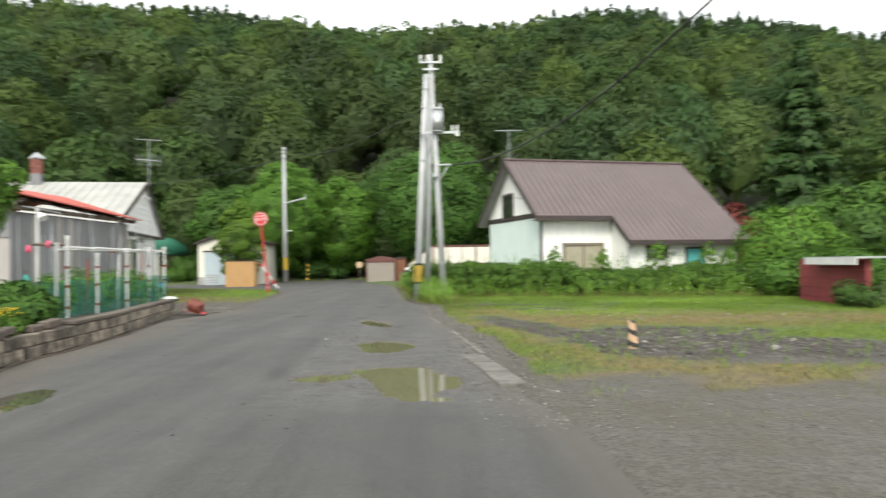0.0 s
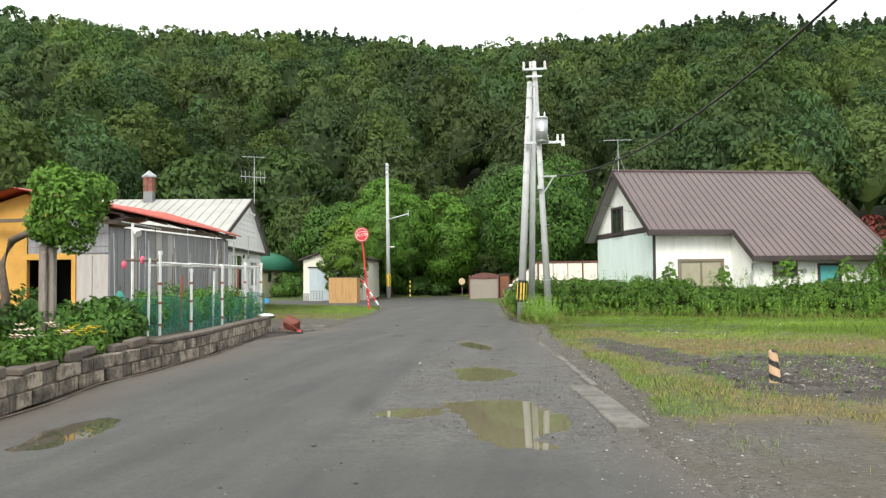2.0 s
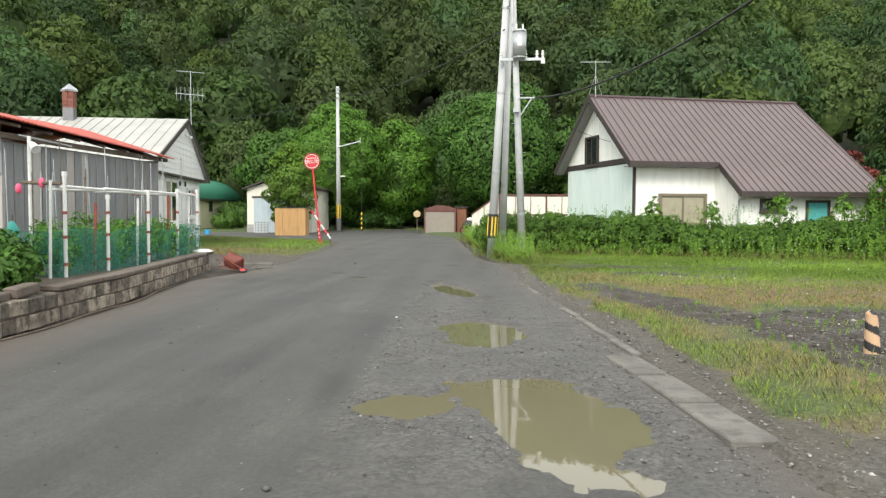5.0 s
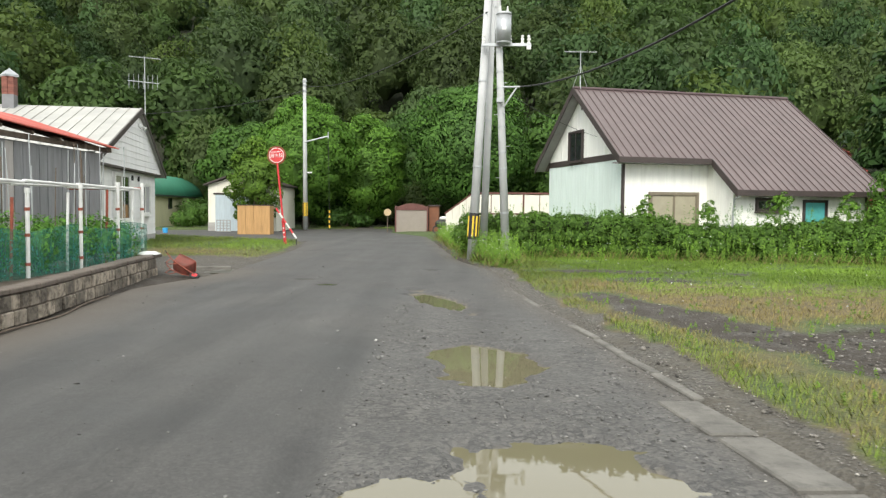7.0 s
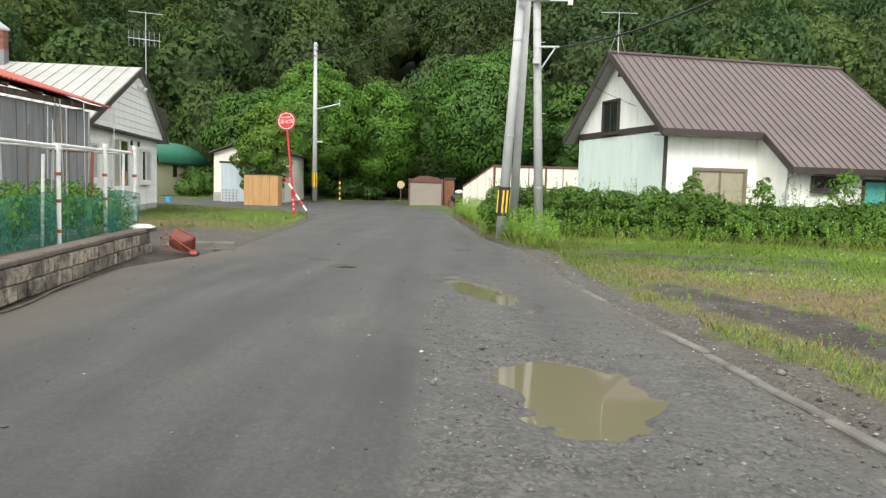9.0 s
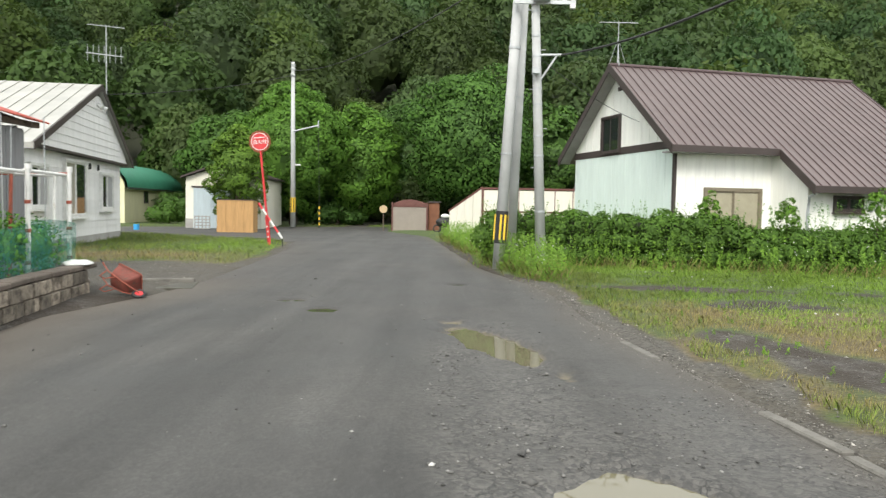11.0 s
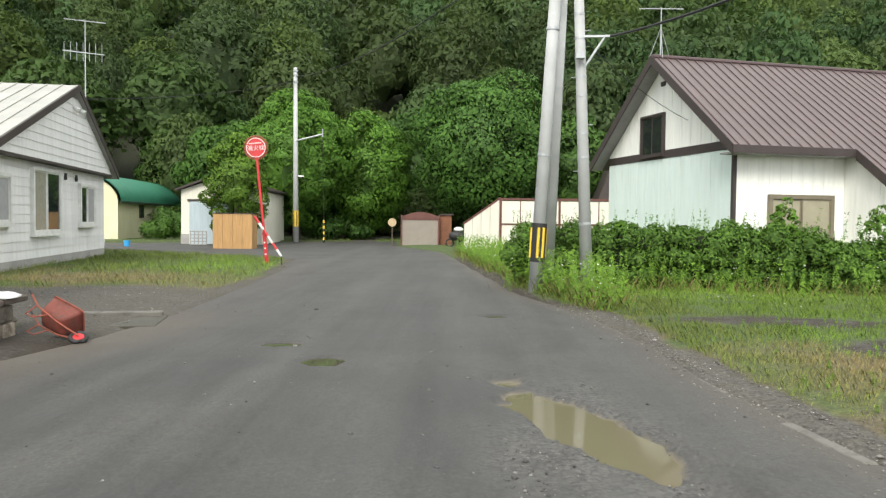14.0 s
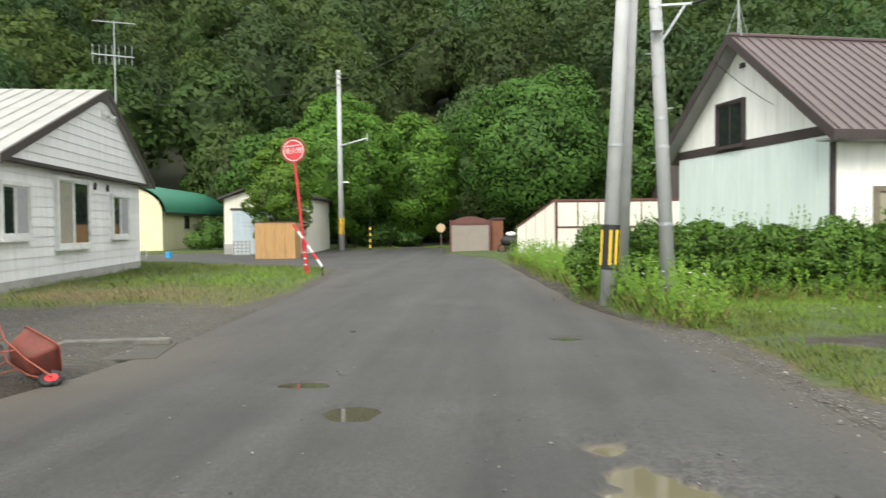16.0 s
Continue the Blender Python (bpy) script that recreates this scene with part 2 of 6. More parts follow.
def broken(x, y):
    """1 where the asphalt has crumbled to loose stone."""
    left = -0.45 + 0.25 * (fbm(x, y, 0.9, 8, 3) - 0.5) - (0.5 - 1.2 * (fbm(x, y, 0.6, 9, 3) - 0.5)) * np.clip((y - 9) / 8, 0, 1)
    w = np.clip((x - left) / (0.1 + 0.5 * np.clip((y - 9.5) / 5, 0, 1)), 0, 1) * np.clip((y - 5.0) / 1.5, 0, 1) * np.clip((19.5 - y) / 3, 0, 1)
    far = np.clip((y - 12.5) / 2.5, 0, 1)
    return w * (1 - far * (1 - np.clip((0.75 + 0.9 * (fbm(x, y, 0.8, 10, 3) - 0.5) - x) / 0.5, 0.2, 1)))


def lot(x, y):
    """Weights of green grass, dry grass and bare gravel right of the road and on the verges."""
    q = fbm(x, y, 0.35, 11, 4)
    q2 = fbm(x, y, 0.9, 12, 4)
    off = x - road_right(y)
    bare = np.clip(1.6 - np.hypot((x - 6.4) / 3.2, (y - 10.4) / 2.1) + 2.2 * (q - 0.5), 0, 1) * np.clip((off - 1.3 - 1.5 * (q2 - 0.5)) / 0.5, 0, 1)
    run = np.clip((16.6 - y) / 5.3, 0, 1)
    bare = np.maximum(bare, np.clip(1.5 - np.hypot((x - 2.65 - 1.75 * run) / 0.42, np.clip(np.abs(y - 13.9) - 2.6, 0, 9) / 0.5) + 3.0 * (q2 - 0.5), 0, 1))
    bare = np.maximum(bare, np.clip((7.8 - y + 3.5 * (q - 0.5)) / 1.5, 0, 1) * (off > -0.2))
    bare = np.maximum(bare, np.clip(1.1 - np.hypot((x - 4.2) / 1.8, (y - 19.5) / 1.0) + 2 * (q2 - 0.5), 0, 1))
    bare = np.maximum(bare, np.clip(1.25 - np.hypot((x - 4.6) / 3.0, (y - 22.2 + 0.15 * x) / 0.7) + 1.6 * (q2 - 0.5), 0, 1))
    left_bare = np.clip(1.25 - np.hypot((x + 7.6) / 3.4, (y - 23.4) / 2.7) + 0.8 * (q2 - 0.5), 0, 1)
    bare = np.maximum(bare, np.clip(left_bare * 2.5, 0, 1) * (x < 0))
    bare = np.maximum(bare, np.clip((0.5 + 0.7 * (q2 - 0.5) - off) / 0.25, 0, 1) * (off > -1) * (y < 40))
    offl = road_left(y) - x
    bare = np.maximum(bare, np.clip((1.3 + 0.7 * (q2 - 0.5) - offl) / 0.3, 0, 1) * (offl > -1) * (y < 24.5) * (x < -3))
    bare = np.maximum(bare, np.clip((0.35 + 0.7 * (q2 - 0.5) - offl) / 0.25, 0, 1) * (offl > -1) * (x < -3))
    dry = np.clip(1.5 - np.abs(off - 1.3 - 2.5 * q) / 1.5 + 1.5 * (q2 - 0.5), 0, 1) * (y < 20)
    dry = np.maximum(dry, np.clip(1.3 - np.hypot((x - 8) / 6, (y - 15.5) / 2.6) + 1.6 * (q - 0.5), 0, 1))
    dry = np.maximum(dry, np.clip(1.2 - np.hypot((x + 8.5) / 4, (y - 28) / 2.5) + 1.8 * (q2 - 0.5), 0, 1) * (x < 0))
    return np.clip(1 - bare, 0, 1), dry * (1 - bare), bare


def axis(parts):
    return np.unique(np.round(np.concatenate([np.arange(a, b, s) for a, b, s in parts]), 4))


def grid_faces(nx, ny):
    i, j = np.meshgrid(np.arange(nx - 1), np.arange(ny - 1), indexing="ij")
    a = (i * ny + j).ravel()
    return np.c_[a, a + ny, a + ny + 1, a + 1]


gx = axis([(-1500, -400, 100), (-400, -60, 12), (-60, -16, 2), (-16, 16, 0.3), (16, 60, 2), (60, 400, 12), (400, 1501, 100)])
gy = axis([(-1500, -100, 100), (-100, -6, 6), (-6, 46, 0.33), (46, 70, 1.0), (70, 420, 6), (420, 1501, 90)])
GX, GY = np.meshgrid(gx, gy, indexing="ij")
road_in = np.minimum(GX - road_left(GY), road_right(GY) - GX)
road_in = np.where((GY > -30) & (GY < 60), road_in, -9)
GZ = hill(GX, GY) + 0.05 * (fbm(GX, GY, 0.6, 2, 3) - 0.5)
near = np.clip(1 - np.hypot(GX, GY - 15) / 60, 0, 1) > 0
GZ = np.where(near, GZ + np.clip(-road_in * 0.06, 0, 0.06) - np.clip((road_in - 0.05) * 0.9, 0, 0.22), GZ)
g_green, g_dry, g_bare = lot(GX, GY)
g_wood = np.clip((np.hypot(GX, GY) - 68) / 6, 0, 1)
q_ = fbm(GX, GY, 0.5, 13, 3)
g_pale = np.clip((8.9 - GY + 2.4 * (q_ - 0.5)) / 1.2, 0, 1) * (GX > 0)
g_pale = np.maximum(g_pale, np.clip((0.95 + 0.8 * (q_ - 0.5) - (GX - road_right(GY))) / 0.4, 0, 1) * (GX > 0) * (GY < 24))
g_pale = np.maximum(g_pale, (GX < -3) * np.clip((GY - 19.5) / 1.0, 0, 1) * 0.9)
cols = np.stack([np.where(g_bare > 0.3, g_pale, g_dry), g_bare, g_wood], -1)


def ground_material():
    m, n, l, b = nodes_of("ground_soil_and_grass")
    vec = n.new("ShaderNodeNewGeometry").outputs["Position"]
    a = n.new("ShaderNodeAttribute")
    a.attribute_name = "tint"
    s = n.new("ShaderNodeSeparateColor")
    l.new(a.outputs["Color"], s.inputs["Color"])
    fine, mid = noise_node(n, l, 45, 4, 0.7, vec), noise_node(n, l, 3.5, 5, 0.7, vec)
    mid = mix_node(n, l, 0.5, mid, noise_node(n, l, 14, 4, 0.75, vec))
    mid = ramp_node(n, l, mid, (0.38, 0.0), (0.62, 1.0))
    green = mix_node(n, l, mid, (0.045, 0.075, 0.02), (0.1, 0.14, 0.035))
    dry = mix_node(n, l, mid, (0.085, 0.068, 0.034), (0.2, 0.155, 0.07))
    vor = n.new("ShaderNodeTexVoronoi")
    vor.inputs["Scale"].default_value = 28
    l.new(vec, vor.inputs["Vector"])
    stones = ramp_node(n, l, vor.outputs["Color"], (0.1, (0.04, 0.037, 0.033)), (0.9, (0.17, 0.16, 0.145)))
    soil = mix_node(n, l, ramp_node(n, l, noise_node(n, l, 2.0, 5, 0.7, vec), (0.34, 0.15), (0.52, 1.0)), stones, (0.04, 0.03, 0.021))
    gravel = ramp_node(n, l, vor.outputs["Color"], (0.1, (0.045, 0.042, 0.037)), (0.9, (0.18, 0.168, 0.145)))
    gravel = mix_node(n, l, 0.55, gravel, ramp_node(n, l, mid, (0.0, (0.066, 0.06, 0.05)), (1.0, (0.12, 0.112, 0.097))))
    gravel = mix_node(n, l, ramp_node(n, l, noise_node(n, l, 0.9, 5, 0.7, vec), (0.42, 0.0), (0.66, 0.7)), gravel, (0.085, 0.072, 0.05))
    soil = mix_node(n, l, s.outputs["Red"], soil, gravel)
    c = mix_node(n, l, s.outputs["Red"], green, dry)
    c = mix_node(n, l, ramp_node(n, l, s.outputs["Green"], (0.35, 0.0), (0.6, 1.0)), c, soil)
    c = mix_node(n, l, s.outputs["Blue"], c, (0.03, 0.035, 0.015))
    c = mix_node(n, l, 0.5, c, ramp_node(n, l, fine, (0.3, 0.45), (0.7, 1.0)), "MULTIPLY")
    l.new(c, b.inputs["Base Color"])
    b.inputs["Roughness"].default_value = 0.9
    bp = n.new("ShaderNodeBump")
    bp.inputs["Strength"].default_value, bp.inputs["Distance"].default_value = 0.8, 0.03
    l.new(vor.outputs["Distance"], bp.inputs["Height"])
    l.new(bp.outputs["Normal"], b.inputs["Normal"])
    return m


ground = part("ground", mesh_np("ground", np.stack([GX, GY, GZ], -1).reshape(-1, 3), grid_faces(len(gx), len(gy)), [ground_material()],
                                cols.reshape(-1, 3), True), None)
tagged(ground, "uneven ground of grass, dry patches and bare gravel rising to a hill", "ground", kind="structure")


# ---------- road ----------
def road_z(x, y):
    rough = broken(x, y)
    z = 0.015 + 0.02 * (fbm(x, y, 0.35, 21, 2) - 0.5) - 0.03 * rough
    z = z + rough * 0.03 * (fbm(x, y, 7, 22, 3) - 0.5)
    left_rim = np.exp(-((x + 0.5 + 0.04 * (y - 8)) / 0.12) ** 2) * np.exp(-((y - 8.1) / 0.7) ** 2)
    return z - pool_depth(x, y) - 0.1 * left_rim


def road_material():
    m, n, l, b = nodes_of("worn_asphalt")
    vec = n.new("ShaderNodeNewGeometry").outputs["Position"]
    a = n.new("ShaderNodeAttribute")
    a.attribute_name = "tint"
    s = n.new("ShaderNodeSeparateColor")
    l.new(a.outputs["Color"], s.inputs["Color"])
    big, grit = noise_node(n, l, 0.5, 5, 0.6, vec), noise_node(n, l, 90, 3, 0.7, vec)
    c = ramp_node(n, l, big, (0.3, (0.058, 0.057, 0.055)), (0.7, (0.096, 0.092, 0.086)))
    c = mix_node(n, l, 0.5, c, ramp_node(n, l, grit, (0.25, 0.4), (0.75, 1.0)), "MULTIPLY")
    spk = n.new("ShaderNodeTexVoronoi")
    spk.inputs["Scale"].default_value = 55
    l.new(vec, spk.inputs["Vector"])
    c = mix_node(n, l, 0.42, c, ramp_node(n, l, spk.outputs["Color"], (0.1, 0.4), (0.6, 0.9), (0.95, 1.7)), "MULTIPLY")
    c = mix_node(n, l, ramp_node(n, l, noise_node(n, l, 1.1, 6, 0.75, vec), (0.46, 0.0), (0.7, 0.62)), c, (0.042, 0.04, 0.039))
    # long faint wheel bands
    mp = n.new("ShaderNodeMapping")
    mp.inputs["Scale"].default_value = (1.6, 0.12, 1)
    l.new(vec, mp.inputs["Vector"])
    c = mix_node(n, l, 0.75, c, ramp_node(n, l, noise_node(n, l, 1.0, 5, 0.65, mp.outputs["Vector"]), (0.35, 0.52), (0.65, 1.14)), "MULTIPLY")
    # cracks in the crumbled part
    wn_ = n.new("ShaderNodeTexNoise")
    wn_.inputs["Scale"].default_value = 6
    l.new(vec, wn_.inputs["Vector"])
    warp = mix_node(n, l, 0.16, vec, wn_.outputs["Color"], "ADD")
    vor = n.new("ShaderNodeTexVoronoi")
    vor.feature = "DISTANCE_TO_EDGE"
    vor.inputs["Scale"].default_value = 7.5
    l.new(warp, vor.inputs["Vector"])
    vor2 = n.new("ShaderNodeTexVoronoi")
    vor2.feature = "DISTANCE_TO_EDGE"
    vor2.inputs["Scale"].default_value = 13
    l.new(warp, vor2.inputs["Vector"])
    crack = ramp_node(n, l, vor.outputs["Distance"], (0.008, 0.95), (0.055, 0.0))
    crack2 = mix_node(n, l, 1.0, ramp_node(n, l, vor2.outputs["Distance"], (0.01, 0.8), (0.08, 0.0)), ramp_node(n, l, noise_node(n, l, 2.2, 3, 0.6, vec), (0.48, 0.0), (0.6, 1.0)), "MULTIPLY")
    crack = mix_node(n, l, 1.0, mix_node(n, l, 1.0, crack, ramp_node(n, l, noise_node(n, l, 1.7, 4, 0.7, vec), (0.4, 0.05), (0.6, 0.9)), "MULTIPLY"), crack2, "LIGHTEN")
    where = mix_node(n, l, 1.0, s.outputs["Red"], ramp_node(n, l, noise_node(n, l, 1.3, 3, 0.6, vec), (0.3, 0.4), (0.55, 1.0)), "MULTIPLY")
    crack = mix_node(n, l, 1.0, crack, where, "MULTIPLY")
    peb = n.new("ShaderNodeTexVoronoi")
    peb.inputs["Scale"].default_value = 34
    l.new(vec, peb.inputs["Vector"])
    gravel = ramp_node(n, l, peb.outputs["Color"], (0.1, (0.042, 0.041, 0.04)), (0.9, (0.17, 0.16, 0.145)))
    c = mix_node(n, l, mix_node(n, l, 1.0, where, 0.55, "MULTIPLY"), c, gravel)
    c = mix_node(n, l, crack, c, (0.026, 0.026, 0.024))
    # pale silt and soil along the edges
    c = mix_node(n, l, s.outputs["Green"], c, mix_node(n, l, grit, (0.06, 0.049, 0.037), (0.125, 0.105, 0.083)))
    c = mix_node(n, l, s.outputs["Blue"], c, (0.21, 0.175, 0.11))
    l.new(c, b.inputs["Base Color"])
    l.new(ramp_node(n, l, big, (0.3, 0.62), (0.7, 0.8)), b.inputs["Roughness"])
    hsum = mix_node(n, l, 0.6, grit, mix_node(n, l, 1.0, peb.outputs["Distance"], where, "MULTIPLY"))
    hsum = mix_node(n, l, crack, hsum, (0, 0, 0))
    bp = n.new("ShaderNodeBump")
    bp.inputs["Strength"].default_value, bp.inputs["Distance"].default_value = 0.7, 0.012
    l.new(hsum, bp.inputs["Height"])
    l.new(bp.outputs["Normal"], b.inputs["Normal"])
    return m


M_ROAD = road_material()
ry = axis([(-30, 2, 2.0), (2, 26, 0.07), (26, 61, 0.4)])
rs = np.linspace(0, 1, 110)
SS, YY = np.meshgrid(rs, ry, indexing="ij")
ragged = 0.22 * (fbm(YY, YY * 0 + 3, 0.9, 31, 4) - 0.5)
XX = (road_left(YY) - 0.1 + ragged) * (1 - SS) + (road_right(YY) + 0.12 - ragged) * SS
ZZ = road_z(XX, YY)
edge_in = np.minimum(XX - road_left(YY), road_right(YY) - XX)
ZZ = np.where(edge_in < 0.1, ZZ - np.clip((0.1 - edge_in) * 0.25, 0, 0.05), ZZ)
silt = np.clip(0.75 - edge_in / (0.35 + 0.7 * fbm(XX, YY, 0.5, 33, 3)), 0, 1)
silt = np.where(XX < -2, np.clip(0.95 - (XX - road_left(YY)) / (0.8 + 1.3 * fbm(XX, YY, 0.4, 34, 3)), 0, 1) * np.clip((24 - YY) / 3, 0.3, 1), silt * 0.8)
mud = np.clip((pool_depth(XX, YY) - 0.045) / 0.02, 0, 1)
road = part("road", mesh_np("road", np.stack([XX, YY, ZZ], -1).reshape(-1, 3), grid_faces(len(rs), len(ry)), [M_ROAD],
                            np.stack([broken(XX, YY), silt, mud], -1).reshape(-1, 3), True))
tagged(road, "worn grey asphalt road with cracked potholed strip", "road", kind="structure")


def water_material(name, col):
    m, n, l, b = nodes_of(name)
    b.inputs["Base Color"].default_value = (*col, 1)
    b.inputs["Roughness"].default_value = 0.02
    b.inputs["IOR"].default_value = 1.33
    b.inputs["Specular IOR Level"].default_value = 0.6
    vec = n.new("ShaderNodeNewGeometry").outputs["Position"]
    bp = n.new("ShaderNodeBump")
    bp.inputs["Strength"].default_value, bp.inputs["Distance"].default_value = 0.05, 0.004
    l.new(noise_node(n, l, 9, 2, 0.5, vec), bp.inputs["Height"])
    l.new(bp.outputs["Normal"], b.inputs["Normal"])
    return m


M_WATER = water_material("muddy_water", (0.15, 0.135, 0.086))
M_WATER_CLEAR = water_material("shallow_water", (0.075, 0.07, 0.05))
for cx, cy, a, b_, turn, deep in POOLS:
    bm = bmesh.new()
    wide = 1.5 if deep > 0.055 else 2.3
    ring = [bm.verts.new((wide * a * math.cos(k * math.tau / 40), wide * b_ * math.sin(k * math.tau / 40), 0)) for k in range(40)]
    bm.faces.new(ring)
    p = part("puddle", bm, M_WATER if deep > 0.055 else M_WATER_CLEAR)
    level = float(road_z(np.array([cx]), np.array([cy]))[0]) + deep * 0.62
    p.matrix_world = Matrix.Translation((cx, cy, level)) @ pose(0, 0, 0, 0, 0, math.degrees(turn))
    tagged(p, "shallow muddy puddle lying in the asphalt", "puddle", "puddles")


# ---------- foliage arrays ----------
def unit(v):
    return v / np.maximum(np.linalg.norm(v, axis=-1, keepdims=True), 1e-9)


def cards(p, nrm, size, r, fold=0.25, width=0.5, soft=None):
    """Small folded leaf shapes at points p that face along nrm: four corners and the direction they are shaded by."""
    k = len(p)
    t = unit(np.cross(nrm, r.normal(size=(k, 3))))
    b = np.cross(nrm, t)
    s = (size * r.uniform(0.6, 1.35, k))[:, None]
    side = nrm * s * fold
    return np.stack([p + t * s, p + b * s * width + side, p - t * s, p - b * s * width + side, nrm if soft is None else soft], 1)


def shells(lobes, around, up, r, shrink=0.44):
    """Rough closed bodies of leaf mass inside the lobes, as separate facets."""
    th, ph = np.meshgrid(np.linspace(0, math.tau, around + 1), np.linspace(-1.3, 1.45, up + 1), indexing="ij")
    d = np.stack([np.cos(th) * np.cos(ph), np.sin(th) * np.cos(ph), np.sin(ph)], -1)
    out = []
    for c, rad in lobes:
        k = shrink * (1 + 0.16 * r.normal(size=d.shape[:2]))
        k[-1] = k[0]
        v = np.array(c) + d * np.array(rad) * k[..., None]
        a, b, e, f = v[:-1, :-1], v[1:, :-1], v[1:, 1:], v[:-1, 1:]
        nn_ = unit(unit((d[:-1, :-1] + d[1:, 1:]) / np.array(rad)) + np.array([0, 0, 0.35]))
        out.append(np.stack([a, b, e, f, nn_], 2).reshape(-1, 5, 3))
    return np.concatenate(out)


def lobed(lobes, count, size, r, jitter=0.6, hollow=0.72, core=(7, 4, 0.44)):
    """Leaf cards over a heap of ellipsoids (centre, radii)."""
    c, rad = np.array([q[0] for q in lobes], float), np.array([q[1] for q in lobes], float)
    w = (rad.prod(1)) ** (2 / 3)
    which = r.choice(len(lobes), count, p=w / w.sum())
    d = unit(r.normal(size=(count, 3)))
    p = c[which] + d * rad[which] * r.uniform(0.72, 1.08, (count, 1))
    keep = np.ones(count, bool)
    for i in range(len(lobes)):
        q = np.linalg.norm((p - c[i]) / rad[i], axis=1)
        keep &= (q > hollow) | (which == i)
    p, d = p[keep], d[keep]
    nrm = unit(d + jitter * r.normal(size=d.shape) + np.array([0, 0, 0.25]))
    leaves = cards(p, nrm, size, r, soft=unit(d + 0.6 * nrm + np.array([0, 0, 0.4])))
    return np.concatenate([leaves, shells(lobes, core[0], core[1], r, core[2])]) if core else leaves


def conifer(r, h, w, count, size):
    """Leaf cards of a conical tree in drooping tiers."""
    z = h * (0.08 + 0.92 * r.random(count) ** 1.35)
    tier = np.floor(z / (h * 0.09))
    z = (tier + 0.75 * (z / (h * 0.09) - tier)) * h * 0.09
    rad = w * 0.5 * (1.02 - z / h) * (0.75 + 0.35 * ((z / (h * 0.09)) % 1 < 0.5))
    a = r.random(count) * math.tau
    rad = rad * (0.82 + 0.3 * np.sin(a * 5 + tier * 1.7)) * r.uniform(0.6, 1.05, count)
    p = np.c_[rad * np.cos(a), rad * np.sin(a), z]
    nrm = unit(np.c_[np.cos(a), np.sin(a), np.full(count, 0.75)] + 0.45 * r.normal(size=(count, 3)))
    return cards(p, nrm, size, r, 0.2, 0.4, unit(np.c_[np.cos(a), np.sin(a), np.full(count, 0.35)] + 0.4 * nrm))


def cloud_mesh(name, quads, tint, material):
    k = len(quads)
    me = mesh_np(name, quads[:, :4].reshape(-1, 3), np.arange(4 * k).reshape(-1, 4), [material], np.repeat(tint, 4, 0), True)
    me.normals_split_custom_set_from_vertices(np.repeat(unit(quads[:, 4]), 4, 0))
    return me


# ---------- wooded hill ----------
fr = np.random.default_rng(11)
GOLD = math.pi * (3 - math.sqrt(5))


def clumped(r, h, w, lobes, count, size, low=-0.4, point=0.0, core=(12, 7, 0.66), lump=(0.12, 0.2), rough=0.4):
    """A domed crown h high and w wide built of leaf clumps: quads, and a shade for each clump, with inner shade painted
    into the body.
    """
    cen, rad, out_ = [], [], []
    for i in range(lobes):
        c = 1 - (1 - low) * (i + 0.5) / lobes
        sn, a = math.sqrt(max(0, 1 - c * c)), i * GOLD + r.uniform(-0.4, 0.4)
        reach = r.uniform(0.8, 1.12) * (1 - point * max(c, 0) * sn)
        d = np.array((sn * math.cos(a), sn * math.sin(a), c))
        cen.append(np.array((0, 0, 0.5 * h)) + d * reach * np.array((w * 0.34, w * 0.34, h * 0.38)))
        k = r.uniform(*lump) * w
        rad.append((k, k, k * r.uniform(0.6, 0.85)))
        out_.append(d)
    cen, rad, out_ = np.array(cen), np.array(rad), np.array(out_)
    which = r.integers(0, lobes, count)
    d = unit(r.normal(size=(count, 3)) + 0.7 * out_[which] + np.array((0, 0, 0.35)))
    p = cen[which] + d * rad[which] * r.uniform(0.78, 1.14, (count, 1))
    nrm = unit(d + rough * r.normal(size=d.shape))
    leaves = cards(p, nrm, size, r, soft=unit(0.5 * d + 0.95 * out_[which] + 0.12 * nrm + np.array((0, 0, 0.22))))
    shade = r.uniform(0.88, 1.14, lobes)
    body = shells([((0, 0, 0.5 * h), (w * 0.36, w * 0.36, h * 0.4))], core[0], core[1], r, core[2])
    # inner body a fifth darker: the crown's inside shade put into its tint
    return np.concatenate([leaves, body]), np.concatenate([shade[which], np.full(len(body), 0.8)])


def coned(*a):
    q = conifer(*a)
    return q, np.ones(len(q))


kinds = {"broad": [[clumped(fr, 1.0, 0.85, k, c, z, -0.4, p, o) for p in (0.0, 0.0, 0.15, 0.3, 0.5, 0.1, 0.0, 0.6)] for c, z, k, o in ((2500, 0.023, 40, (10, 6, 0.64)), (1000, 0.033, 24, (8, 4, 0.66)), (290, 0.054, 12, (6, 3, 0.66)))],
         "cone": [[coned(fr, 1.0, 0.42, c, z) for _ in range(5)] for c, z in ((900, 0.028), (360, 0.041), (150, 0.066))]}
PAL_B = np.array([(1.0, 1.0, 1.0), (1.2, 1.12, 0.95), (0.82, 0.92, 0.95), (1.32, 1.22, 0.85), (0.95, 1.02, 0.8), (0.72, 0.84, 0.85), (1.15, 1.06, 0.95)])
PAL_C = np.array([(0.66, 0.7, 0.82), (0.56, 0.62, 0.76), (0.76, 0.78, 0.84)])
quads, tints, spots = [], [], []
rr = 78.0
